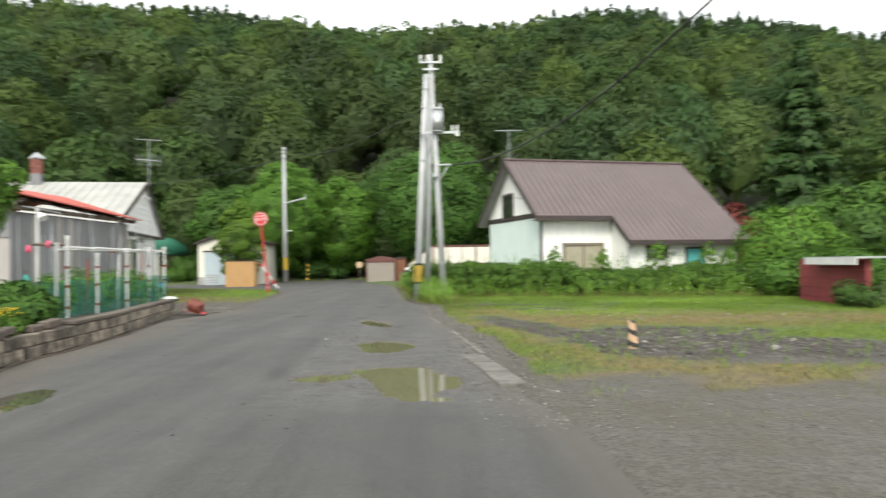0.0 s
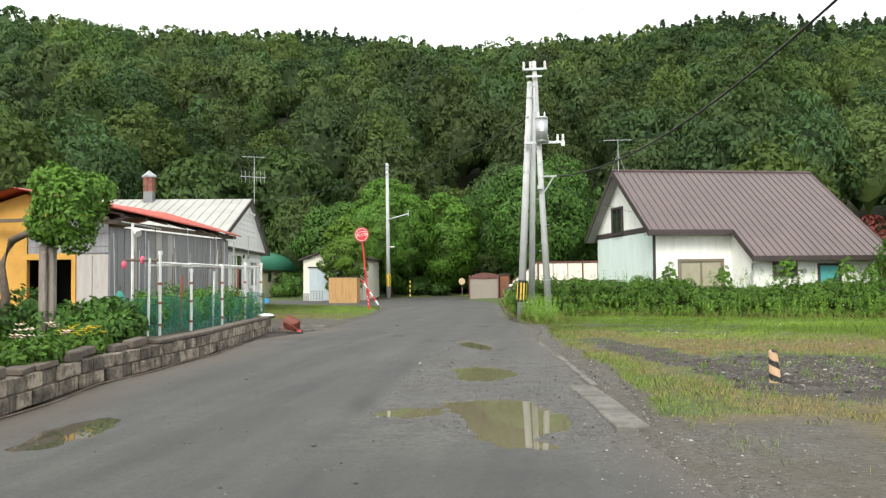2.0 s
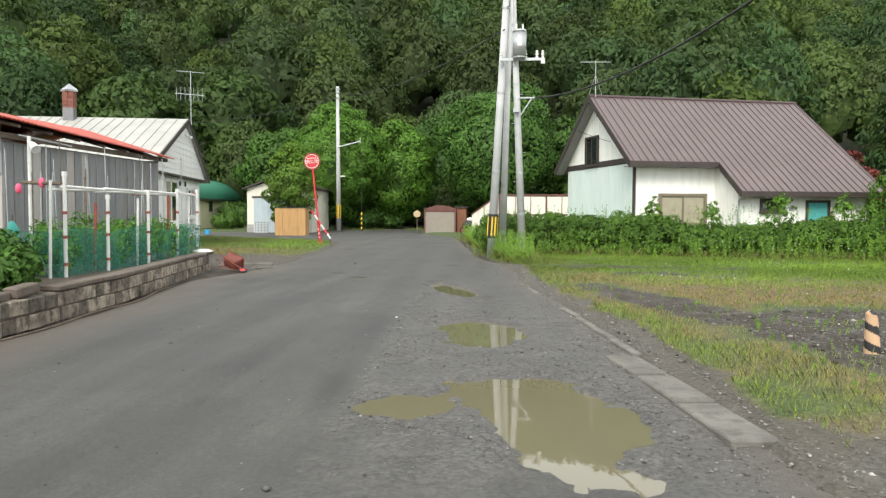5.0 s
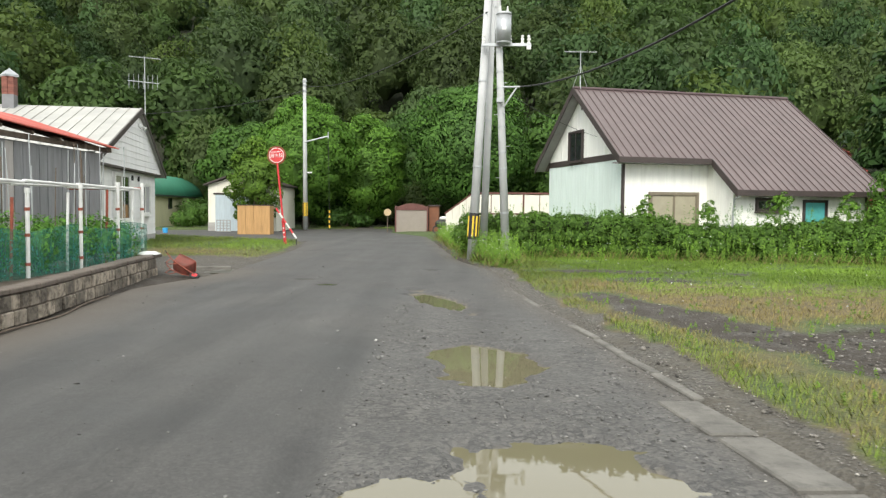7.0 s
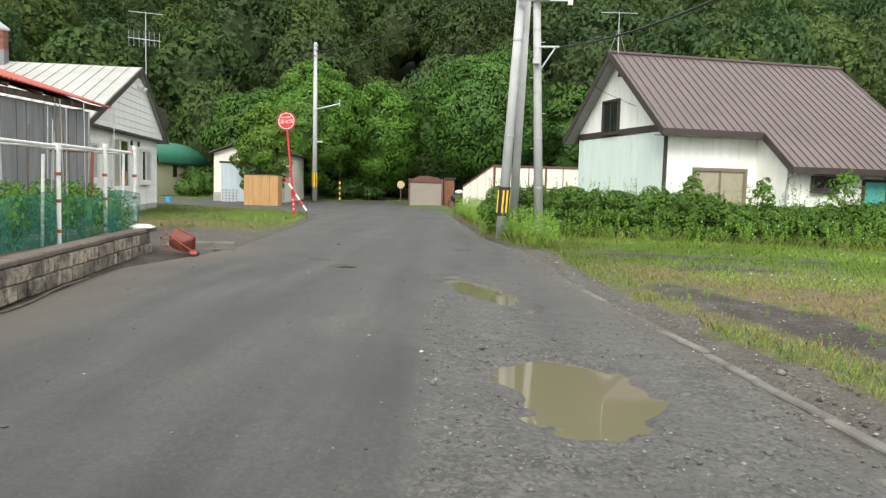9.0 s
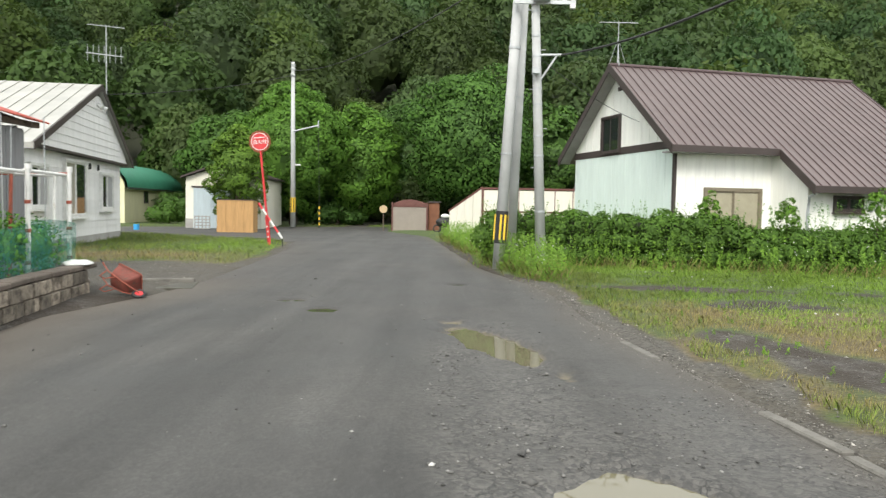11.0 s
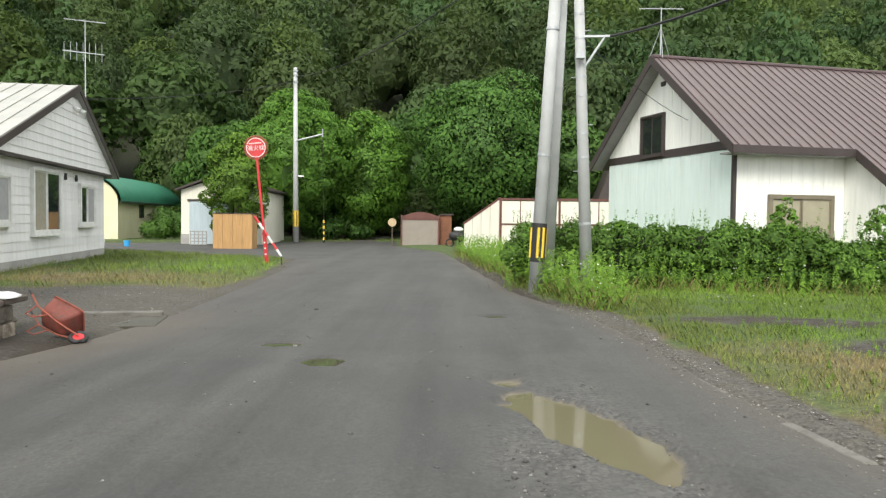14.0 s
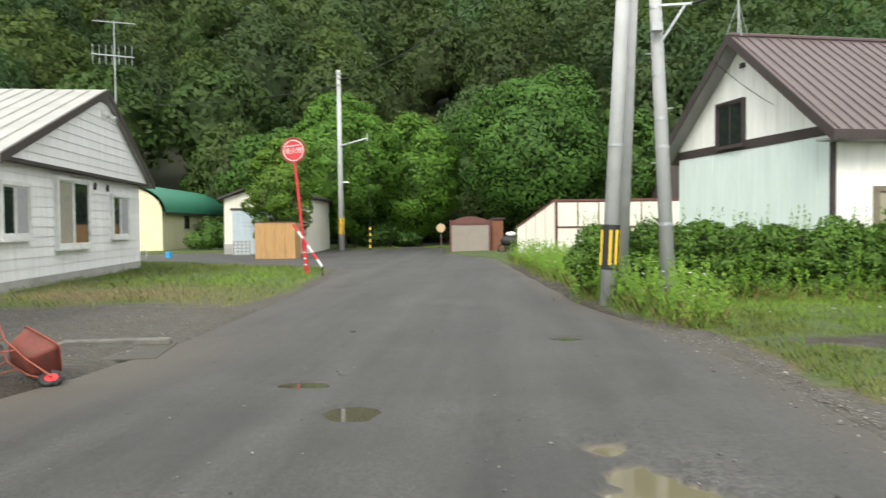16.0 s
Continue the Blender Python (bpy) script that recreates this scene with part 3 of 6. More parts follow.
while rr < 352:
    gap = 8.4 if rr < 230 else 7.0 if rr < 300 else 5.2
    az = -0.74
    while az < 0.6:
        a, q = az + fr.uniform(-0.4, 0.4) * gap / rr, rr + fr.uniform(-0.45, 0.45) * gap
        spots.append((q * math.sin(a), q * math.cos(a), q))
        az += gap / rr
    rr += gap * 0.95
# undergrowth along the wood's edge
for _ in range(150):
    x, y = fr.uniform(-34, 16), fr.uniform(68.5, 76)
    if not (-6.6 < x < -4.2 or (x < -19.5 and y < 75)):
        spots.append((x, y, 60.0))
S = np.array(spots)
SZ = hill(S[:, 0], S[:, 1])
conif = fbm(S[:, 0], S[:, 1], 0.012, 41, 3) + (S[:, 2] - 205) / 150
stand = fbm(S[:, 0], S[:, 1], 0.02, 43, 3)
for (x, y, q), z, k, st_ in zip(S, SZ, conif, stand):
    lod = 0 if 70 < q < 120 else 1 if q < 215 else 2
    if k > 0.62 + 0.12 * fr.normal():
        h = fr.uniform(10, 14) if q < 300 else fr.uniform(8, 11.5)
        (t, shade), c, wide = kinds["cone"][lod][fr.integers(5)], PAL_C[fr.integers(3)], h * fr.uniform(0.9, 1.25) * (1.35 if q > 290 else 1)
    else:
        h = fr.uniform(8.5, 16.5) if q > 70 else fr.uniform(2.6, 5.5)
        (t, shade), c, wide = kinds["broad"][lod][fr.integers(8)], PAL_B[fr.integers(7)], h * fr.uniform(0.72, 1.05)
        c = c * np.exp(fr.normal(0, 0.2)) * (0.65 + 0.7 * st_)
    a = fr.random() * math.tau
    ca, sa = math.cos(a) * wide, math.sin(a) * wide
    v = t @ np.array([[ca, sa, 0], [-sa, ca, 0], [0, 0, h]])
    v[:, :4] += np.array([x, y, z - 0.6])
    v[:, 4] = t[:, 4] @ np.array([[ca, sa, 0], [-sa, ca, 0], [0, 0, wide]]) / wide
    quads.append(v)
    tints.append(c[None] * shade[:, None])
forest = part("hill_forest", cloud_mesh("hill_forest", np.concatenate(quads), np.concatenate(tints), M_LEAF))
tagged(forest, "dense green mixed forest covering the hillside", "forest", kind="stuff")


# ---------- near trees ----------
def tree(name, x, y, z, quads, tint, trunk, label, boughs=(), r0=0.16, lean=(0, 0), material=None):
    """A tree: tapered trunk with boughs, and a crown of many leaves."""
    t = thing(name, pose(x, y, z), label, "tree")
    if trunk:
        bm = bmesh.new()
        pts = [(lean[0] * f * f, lean[1] * f * f, trunk * f - 0.1) for f in (0, 0.25, 0.5, 0.75, 1)]
        tube(bm, pts, [r0 * (1.25 - 0.7 * f) for f in (0, 0.25, 0.5, 0.75, 1)])
        for a, el, ln, at in boughs:
            p = Vector((lean[0] * at * at, lean[1] * at * at, trunk * at))
            d = Vector((math.cos(a) * math.cos(el), math.sin(a) * math.cos(el), math.sin(el)))
            tube(bm, [p, p + d * ln * 0.5 + Vector((0, 0, 0.08 * ln)), p + d * ln], [r0 * 0.5, r0 * 0.33, r0 * 0.12], 6)
        part("trunk", bm, M_BARK, t, smooth=True)
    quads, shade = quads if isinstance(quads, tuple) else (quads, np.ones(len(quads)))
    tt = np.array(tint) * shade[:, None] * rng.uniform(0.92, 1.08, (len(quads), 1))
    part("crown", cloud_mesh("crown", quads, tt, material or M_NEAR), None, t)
    return t


BOUGHS = [(0.3, 0.7, 3.0, 0.6), (2.2, 0.6, 2.8, 0.7), (4.3, 0.8, 3.2, 0.65), (5.4, 0.5, 2.6, 0.8), (1.2, 1.0, 3.0, 0.9)]
tr = np.random.default_rng(23)


tree("cypress_tree", -11.2, 61.0, 0, clumped(tr, 10.8, 9.0, 130, 34000, 0.112, -0.95, 0.3, (14, 9, 0.8), (0.07, 0.11)), (1.25, 1.42, 0.85), 4, "tall dense green cypress with hanging sprays", (), 0.25)
tree("cypress_tree", -12.3, 51.2, 0, clumped(tr, 6.6, 3.9, 50, 11000, 0.085, -0.95, 0.4, (10, 6, 0.5), (0.1, 0.16)), (1.4, 1.36, 0.78), 3, "smaller yellowish green cypress", (), 0.2)
tree("broadleaf_tree", -6.9, 63.5, 0, clumped(tr, 9.0, 6.6, 46, 16000, 0.13, -1.0), (1.25, 1.4, 0.8), 4.5, "leafy light green tree arching over a track", BOUGHS, 0.2)
tree("broadleaf_tree", -8.9, 67.5, 0, clumped(tr, 9.2, 6.4, 30, 9000, 0.15, -0.7), (0.72, 0.82, 0.65), 4.5, "dark green tree beside a track", BOUGHS, 0.2)
tree("broadleaf_tree", 1.2, 63.5, 0, clumped(tr, 12.4, 10.2, 60, 26000, 0.14, -0.75, 0.2, lump=(0.12, 0.18)), (0.95, 1.1, 0.9), 5.5, "large round deep green tree behind a fence", BOUGHS, 0.28)
tree("broadleaf_tree", 7.5, 66, 0, clumped(tr, 9.5, 6.8, 30, 9000, 0.16, -0.6), (0.85, 0.95, 0.75), 4.5, "green tree behind the white fence", BOUGHS, 0.22)
tree("broadleaf_tree", -4.2, 76.5, 0, clumped(tr, 11.5, 7.8, 30, 8000, 0.18, -0.6), (0.7, 0.8, 0.7), 5, "green tree at the foot of the hill", BOUGHS, 0.24)
tree("broadleaf_tree", -18.2, 70, 0, clumped(tr, 9.5, 8.2, 34, 10000, 0.17, -0.7), (0.85, 0.97, 0.75), 4, "broad green tree behind a storehouse", BOUGHS, 0.22)
tree("broadleaf_tree", -24.0, 77, 0, clumped(tr, 10.5, 9.0, 34, 10000, 0.17, -0.7), (0.8, 0.92, 0.75), 4, "broad green tree behind a storehouse", BOUGHS, 0.22)
tree("maple_tree", 17.2, 39.5, 0, clumped(tr, 4.4, 3.6, 18, 3600, 0.11, -0.5), (2.4, 0.3, 1.1), 1.8, "dark red maple behind the brown roof", BOUGHS[:3], 0.12)
tree("larch_tree", 23.5, 44, 0, conifer(tr, 14.5, 8.0, 9000, 0.3), (0.55, 0.62, 0.7), 12, "tall dark green conifer", (), 0.25)
tree("larch_tree", 27.5, 40, 0, conifer(tr, 12.0, 7.0, 7000, 0.28), (0.85, 0.8, 0.6), 10, "tall olive green conifer", (), 0.22)
tree("broadleaf_tree", 15.2, 27.5, 0, clumped(tr, 3.4, 4.4, 24, 4500, 0.1, -0.6), (1.3, 1.45, 0.8), 1.5, "young light green tree behind a red wall", BOUGHS[:3], 0.08)
tree("broadleaf_tree", 19.5, 30.5, 0, clumped(tr, 4.4, 6.0, 24, 4500, 0.13, -0.6), (0.9, 1.0, 0.75), 1.8, "low spreading green tree", BOUGHS[:3], 0.1)

# ---------- utility poles and cables ----------
M_WIRE = plain("black_cable", (0.015, 0.015, 0.015), 0.6)


def band(bm, p0, p1, f0, f1, r):
    a, b = Vector(p0), Vector(p1)
    return rod(bm, a.lerp(b, f0), a.lerp(b, f1), r, r, 16)


def insulator(parent, p):
    bm = bmesh.new()
    for k, (r, h) in enumerate(((0.05, 0.05), (0.035, 0.04), (0.055, 0.05), (0.035, 0.04), (0.045, 0.05))):
        z = sum((0.05, 0.04, 0.05, 0.04, 0.05)[:k])
        rod(bm, (p[0], p[1], p[2] + z), (p[0], p[1], p[2] + z + h), r, r * 0.85, 8)
    part("insulator", bm, M_WHITEP, parent)


def steps(parent, p0, p1, z0, z1, r):
    """Climbing pegs and clamp rings up a pole."""
    a, b = Vector(p0), Vector(p1)
    k, z = 0, z0
    while z < z1:
        c = a.lerp(b, (z - a.z) / (b.z - a.z))
        part("step", rodm(c, c + Vector((0.2 if k % 2 else -0.2, -0.05, 0)), 0.012, seg=5), M_METAL, parent)
        z, k = z + 0.9, k + 1


A0, A1 = (0.72, 26.2, -0.1), (1.17, 26.2, 8.38)
pa = thing("utility_pole", pose(0, 0, 0), "leaning grey concrete support pole with yellow and black band", "utility pole", "poles by the hedge")
part("shaft", rodm(A0, A1, 0.14, 0.1, 18), M_POLE, pa, smooth=True)
part("warning_band", band(bmesh.new(), A0, A1, 0.085, 0.175, 0.147), M_BLACK, pa, "black warning sleeve")
wb = bmesh.new()
for k in range(9):
    if k % 3 == 2:
        continue
    a = math.tau * (k + 0.5) / 9
    off = Vector((0.146 * math.cos(a), 0.146 * math.sin(a), 0))
    p0, p1 = Vector(A0).lerp(Vector(A1), 0.095) + off, Vector(A0).lerp(Vector(A1), 0.165) + off
    tube(wb, [p0, p1], 0.028, 6)
part("warning_stripe", wb, M_YELLOW, pa, "yellow stripes")
for f in (0.33, 0.62, 0.93):
    part("clamp", band(bmesh.new(), A0, A1, f, f + 0.006, 0.15 - 0.03 * f), M_METAL, pa)

B0, B1 = (1.08, 27.2, -0.1), (1.3, 26.32, 8.3)
pb = thing("utility_pole", pose(0, 0, 0), "grey concrete stay pole leaning beside the main pole", "utility pole", "poles by the hedge")
part("shaft", rodm(B0, B1, 0.12, 0.085, 16), M_POLE, pb, smooth=True)
for f in (0.5, 0.76, 0.96):
    part("clamp", band(bmesh.new(), B0, B1, f, f + 0.006, 0.125 - 0.03 * f), M_METAL, pb)

C0, C1 = (1.72, 26.0, -0.1), (1.32, 26.0, 9.05)
pc = thing("utility_pole", pose(0, 0, 0), "weathered concrete pole carrying a transformer and cross arms", "utility pole", "poles by the hedge")
part("shaft", rodm(C0, C1, 0.125, 0.08, 16), M_POLE, pc, smooth=True)
steps(pc, C0, C1, 2.4, 8.4, 0.13)
for f in (0.16, 0.3, 0.35, 0.43, 0.47, 0.55, 0.6, 0.66, 0.8, 0.9):
    part("clamp", band(bmesh.new(), C0, C1, f, f + 0.005, 0.13 - 0.042 * f), M_METAL, pc)
tm = bmesh.new()
rod(tm, (1.56, 25.75, 6.2), (1.56, 25.75, 6.95), 0.21, 0.21, 20)
rod(tm, (1.56, 25.75, 6.95), (1.56, 25.75, 7.02), 0.225, 0.2, 20)
rod(tm, (1.56, 25.75, 6.16), (1.56, 25.75, 6.2), 0.19, 0.21, 20)
tf = part("transformer", tm, M_METAL, pc, "grey cylindrical transformer", True)
for dx in (-0.1, 0.1):
    part("bushing", rodm((1.56 + dx, 25.75, 7.02), (1.56 + dx, 25.75, 7.2), 0.035, 0.02, 8), M_WHITEP, tf)
part("label_plate", boxm(1.5, 1.62, 25.525, 25.535, 6.5, 6.6), M_WHITEP, tf)
part("cross_arm", boxm(0.95, 2.35, 25.86, 25.94, 6.12, 6.2), M_METAL, pc)
part("cross_arm", boxm(0.92, 1.76, 25.88, 25.95, 8.72, 8.79), M_METAL, pc)
part("cross_arm", boxm(1.05, 1.6, 25.8, 25.86, 8.45, 8.51), M_METAL, pc)
for x in (0.97, 1.2, 1.7):
    insulator(pc, (x, 25.9, 8.79))
for x in (1.0, 1.75, 2.1, 2.28):
    insulator(pc, (x, 25.9, 6.2))
part("fuse_switch", boxm(2.22, 2.34, 25.82, 25.92, 6.02, 6.12), M_WHITEP, pc)
part("conduit", rodm((1.42, 25.86, 6.9), (1.4, 25.9, 8.3), 0.055, seg=10), M_POLE, pc)
ab = bmesh.new()
rod(ab, (1.5, 25.95, 4.98), (2.06, 25.9, 4.98), 0.03, seg=6)
rod(ab, (1.52, 25.95, 4.3), (1.95, 25.9, 4.96), 0.025, seg=6)
part("bracket", ab, M_METAL, pc)
part("service_box", boxm(1.38, 1.56, 25.72, 25.86, 4.52, 4.66, bevel=0.01), M_METAL, pc)

L0, L1 = (-10.36, 56.8, -0.1), (-10.42, 56.8, 10.4)
pl = thing("utility_pole", pose(0, 0, 0), "slender grey concrete pole with small bracket arm", "utility pole")
part("shaft", rodm(L0, L1, 0.17, 0.11, 16), M_POLE, pl, smooth=True)
part("warning_band", band(bmesh.new(), L0, L1, 0.1, 0.19, 0.175), M_YELLOW, pl, "yellow warning sleeve")
wb = bmesh.new()
for k in range(6):
    a = math.tau * k / 6
    off = Vector((0.172 * math.cos(a), 0.172 * math.sin(a), 0))
    tube(wb, [Vector(L0).lerp(Vector(L1), 0.102) + off, Vector(L0).lerp(Vector(L1), 0.188) + off], 0.03, 6)
part("warning_stripe", wb, M_BLACK, pl)
ab = bmesh.new()
rod(ab, (-10.4, 56.7, 6.05), (-8.75, 56.6, 6.45), 0.05, seg=8)
part("bracket_arm", ab, M_METAL, pl)
part("hook", rodm((-8.75, 56.6, 6.3), (-8.75, 56.6, 6.75), 0.04, seg=6), M_METAL, pl)
part("lamp_head", boxm(-10.2, -9.85, 56.5, 56.62, 3.9, 4.0, bevel=0.02), M_WHITEP, pl)
for z in (9.5, 9.9, 10.15):
    part("clamp", rodm((-10.41, 56.8, z), (-10.41, 56.8, z + 0.12), 0.15, seg=12), M_METAL, pl)

# the guarded stay under the bracket arm
st = thing("stay_guard", pose(-8.62, 56.4, 0), "yellow and black striped stay wire guard", "stay guard")
for k in range(8):
    part("stripe", rodm((0, 0, 0.17 * k), (0, 0, 0.17 * k + 0.17), 0.055, seg=10), M_YELLOW if k % 2 else M_BLACK, st)
part("stay_wire", rodm((0, 0, 1.3), (-0.13, 0.2, 6.35), 0.014, seg=5), M_WIRE, st)


def cable(name, p0, p1, sag, r, label, n=24):
    p0, p1 = Vector(p0), Vector(p1)
    pts = [p0.lerp(p1, k / n) - Vector((0, 0, 4 * sag * (k / n) * (1 - k / n))) for k in range(n + 1)]
    return tagged(part(name, tube(bmesh.new(), pts, r, 6), M_WIRE), label, "cable")


cable("overhead_cable", (2.06, 25.9, 4.98), (10.43, -2.0, 11.8), 2.6, 0.024, "thick black twisted service cable overhead", 40)
for dx in (-0.5, 0.3):
    cable("overhead_cable", (1.3 + dx, 25.9, 9.0), (9.5 + dx * 3, -8.0, 12.5), 0.6, 0.006, "thin black overhead power line")
cable("overhead_cable", (1.1, 26.0, 7.1), (-10.4, 56.8, 9.9), 0.7, 0.018, "black overhead wire between poles")
cable("overhead_cable", (-10.4, 56.8, 9.6), (-16.4, 33.0, 4.9), 0.5, 0.016, "black service wire to a house")
cable("overhead_cable", (1.6, 26.0, 4.9), (5.4, 31.6, 4.1), 0.15, 0.008, "thin service wire to the gable")


# ---------- windows ----------
def window(parent, name, m, w, h, frame_mat, frame=0.06, panes=2, pane_mat=None, depth=0.09, sill=True):
    """A sliding sash set in a wall; local x along the wall, z up, -y outward."""
    fr_ = bmesh.new()
    for a in ((0, frame, -depth, 0.02, 0, h), (w - frame, w, -depth, 0.02, 0, h), (frame, w - frame, -depth, 0.02, 0, frame), (frame, w - frame, -depth, 0.02, h - frame, h)):
        box(fr_, *a, m=m)
    win = part(name, fr_, frame_mat, parent)
    for k in range(panes):
        x0, x1 = frame + (w - 2 * frame) * k / panes, frame + (w - 2 * frame) * (k + 1) / panes
        y = -0.035 - 0.025 * (k % 2)
        part("pane", boxm(x0 + 0.03, x1 - 0.03, y, y + 0.012, frame + 0.03, h - frame - 0.03, m=m), (pane_mat[k % len(pane_mat)] if isinstance(pane_mat, tuple) else pane_mat) or M_GLASS, win)
        sb = bmesh.new()
        for a in ((x0, x0 + 0.035, y - 0.01, y + 0.02, frame, h - frame), (x1 - 0.035, x1, y - 0.01, y + 0.02, frame, h - frame),
                  (x0 + 0.035, x1 - 0.035, y - 0.01, y + 0.02, frame, frame + 0.04), (x0 + 0.035, x1 - 0.035, y - 0.01, y + 0.02, h - frame - 0.04, h - frame)):
            box(sb, *a, m=m)
        part("sash", sb, frame_mat, win)
    if sill:
        part("sill", boxm(-0.03, w + 0.03, -depth - 0.05, 0.0, -0.05, -0.003, m=m), frame_mat, win)
    return win


# ---------- white house with brown roof ----------
HR = pose(5.75, 29.4, 0, 0, 0, 15.5)     # near corner; x along the eaves, y along the gable
HW, HD, APEX, SLOPE = 8.25, 6.4, 6.0, 0.736


def roof_z(v):
    return APEX - SLOPE * abs(v - HD / 2)


house = thing("house", HR, "white boarded house with long brown metal roof", "house", "houses")
E_TOP = roof_z(0) - 0.12
CAT_V = -1.5
wall = part("wall", prism(bmesh.new(), [(0, -0.3), (HD, -0.3), (HD, E_TOP), (HD / 2, roof_z(HD / 2) - 0.12), (0, E_TOP)], 0, HW, Matrix(((0, 1, 0, 0), (1, 0, 0, 0), (0, 0, 1, 0), (0, 0, 0, 1)))), M_WHITE, house)
part("extension_wall", boxm(3.15, HW, CAT_V, -0.002, -0.3, roof_z(CAT_V) - 0.13), M_WHITE, house)
# upper triangle of the extension's side
part("extension_side", prism(bmesh.new(), [(CAT_V, roof_z(CAT_V) - 0.128), (-0.004, roof_z(CAT_V) - 0.128), (-0.004, E_TOP - 0.02)], 3.15, 3.25, Matrix(((0, 1, 0, 0), (1, 0, 0, 0), (0, 0, 1, 0), (0, 0, 0, 1)))), M_WHITE, house)
TH = 0.14
RO, LO = -0.55, HD + 0.55


def slab(v0, v1, u0, u1, lift=0.0, th=TH):
    """A sloping roof slab between two lines of the gable."""
    bm = bmesh.new()
    vs = []
    for u in (u0, u1):
        for v in (v0, v1):
            for dz in (-th, 0):
                vs.append(bm.verts.new((u, v, roof_z(v) + dz + lift)))
    for q in ((0, 1, 3, 2), (4, 6, 7, 5), (0, 4, 5, 1), (2, 3, 7, 6), (0, 2, 6, 4), (1, 5, 7, 3)):
        bm.faces.new([vs[i] for i in q])
    return bm


rf = part("roof", slab(RO, HD / 2, -0.42, 2.95), M_ROOF_R, house)
rf2 = part("roof", slab(-1.98, HD / 2, 2.952, 8.65), M_ROOF_R, house)
part("roof", slab(HD / 2 + 0.002, LO, -0.42, 8.65), M_ROOF_R, house)
part("ridge_cap", boxm(-0.44, 8.67, HD / 2 - 0.12, HD / 2 + 0.12, APEX - 0.06, APEX + 0.03, bevel=0.02), M_SEAM_R, house)
u = -0.3
while u < 8.6:
    v0 = RO if u < 2.95 else -1.98
    part("seam", slab(v0 - 0.01, HD / 2 - 0.1, u, u + 0.028, 0.034, 0.034), M_SEAM_R, rf if u < 2.95 else rf2)
    u += 0.285
# eave and gable trim
for a in ((-0.44, 2.96, RO - 0.03, RO - 0.002, roof_z(RO) - 0.19, roof_z(RO) - 0.01), (2.93, 8.67, -2.01, -1.982, roof_z(-1.98) - 0.19, roof_z(-1.98) - 0.01)):
    part("fascia", boxm(*a), M_BROWN, house)
M_SOFFIT = surf("soffit", (0.34, 0.33, 0.33), 0.8, 0.15, 2, 30, 0.1)
for v0, v1, u0 in ((RO, HD / 2, -0.45), (HD / 2, LO, -0.45), (-1.98, RO - 0.04, 2.93)):
    part("barge_board", slab(v0, v1, u0, u0 + 0.03, 0.02, 0.26), M_BROWN, house)
part("barge_board", slab(-1.98, HD / 2, 8.652, 8.68, 0.02, 0.26), M_BROWN, house)
for v0, v1 in ((RO, HD / 2 - 0.01), (HD / 2 + 0.01, LO)):
    part("soffit", slab(v0, v1, -0.415, -0.004, -0.143, 0.02), M_SOFFIT, house)
part("soffit", boxm(-0.4, 2.9, RO, -0.003, roof_z(RO) - 0.2, roof_z(RO) - 0.16), M_SOFFIT, house)
# gable band, corner posts
part("band", boxm(-0.03, -0.003, -0.02, HD + 0.02, 3.2, 3.42), M_BROWN, house)
part("corner_trim", boxm(-0.035, 0.05, -0.035, -0.003, -0.3, 3.2), M_BROWN, house)
part("corner_trim", boxm(-0.035, -0.003, -0.003, 0.06, -0.3, 3.2), M_BROWN, house)
part("corner_trim", boxm(HW - 0.04, HW + 0.04, CAT_V - 0.035, CAT_V - 0.003, -0.3, roof_z(CAT_V) - 0.14), M_BROWN, house)
# boards proud of the wall, with open joints
k, wdt = 0, 0.46
while k * wdt < HD - 0.1:
    a, b = k * wdt + 0.012, min((k + 1) * wdt, HD) - 0.012
    part("board", boxm(-0.014, -0.001, a, b, -0.3, 3.195), M_MINT, wall)
    lo_, hi_ = roof_z(a) - 0.3, roof_z(b) - 0.3
    if min(lo_, hi_) > 3.5:
        bm = prism(bmesh.new(), [(a, 3.425), (b, 3.425), (b, hi_ + 0.12), (a, lo_ + 0.12)], -0.014, -0.001, Matrix(((0, 1, 0, 0), (1, 0, 0, 0), (0, 0, 1, 0), (0, 0, 0, 1))))
        part("board", bm, M_WHITE, wall)
    k += 1
k, wdt = 0, 0.31
while k * wdt < 3.1:
    part("board", boxm(k * wdt + 0.05, k * wdt + wdt + 0.038, -0.014, -0.001, -0.3, roof_z(RO) - 0.2), M_WHITE, wall)
    k += 1
k = 0
while k * 0.37 < 1.45:
    a = CAT_V + k * 0.37
    part("board", boxm(3.136, 3.149, a + 0.01, min(a + 0.36, -0.02), -0.3, roof_z(a) - 0.2), M_WHITE, wall)
    k += 1
window(house, "window", pose(0.93, -0.016, 0.95), 1.86, 1.18, surf("bronze_sash", (0.2, 0.17, 0.12), 0.5, 0.15, 4, 40, 0.05), 0.1, 2, surf("drawn_blind", (0.36, 0.33, 0.24), 0.35, 0.1, 4, 40, 0.02))
window(house, "window", pose(3.95, CAT_V - 0.004, 1.5), 0.95, 0.45, M_BROWN, 0.06, 2)
window(house, "window", pose(5.75, CAT_V - 0.004, 1.05), 0.92, 0.85, M_BROWN, 0.05, 1, surf("turquoise_blind", (0.1, 0.42, 0.42), 0.4, 0.15, 6, 40, 0.02))
window(house, "window", pose(0, 4.33, 3.27, 0, 0, -90) @ pose(0, -0.016, 0), 1.25, 1.2, M_BROWN, 0.06, 2, sill=False)
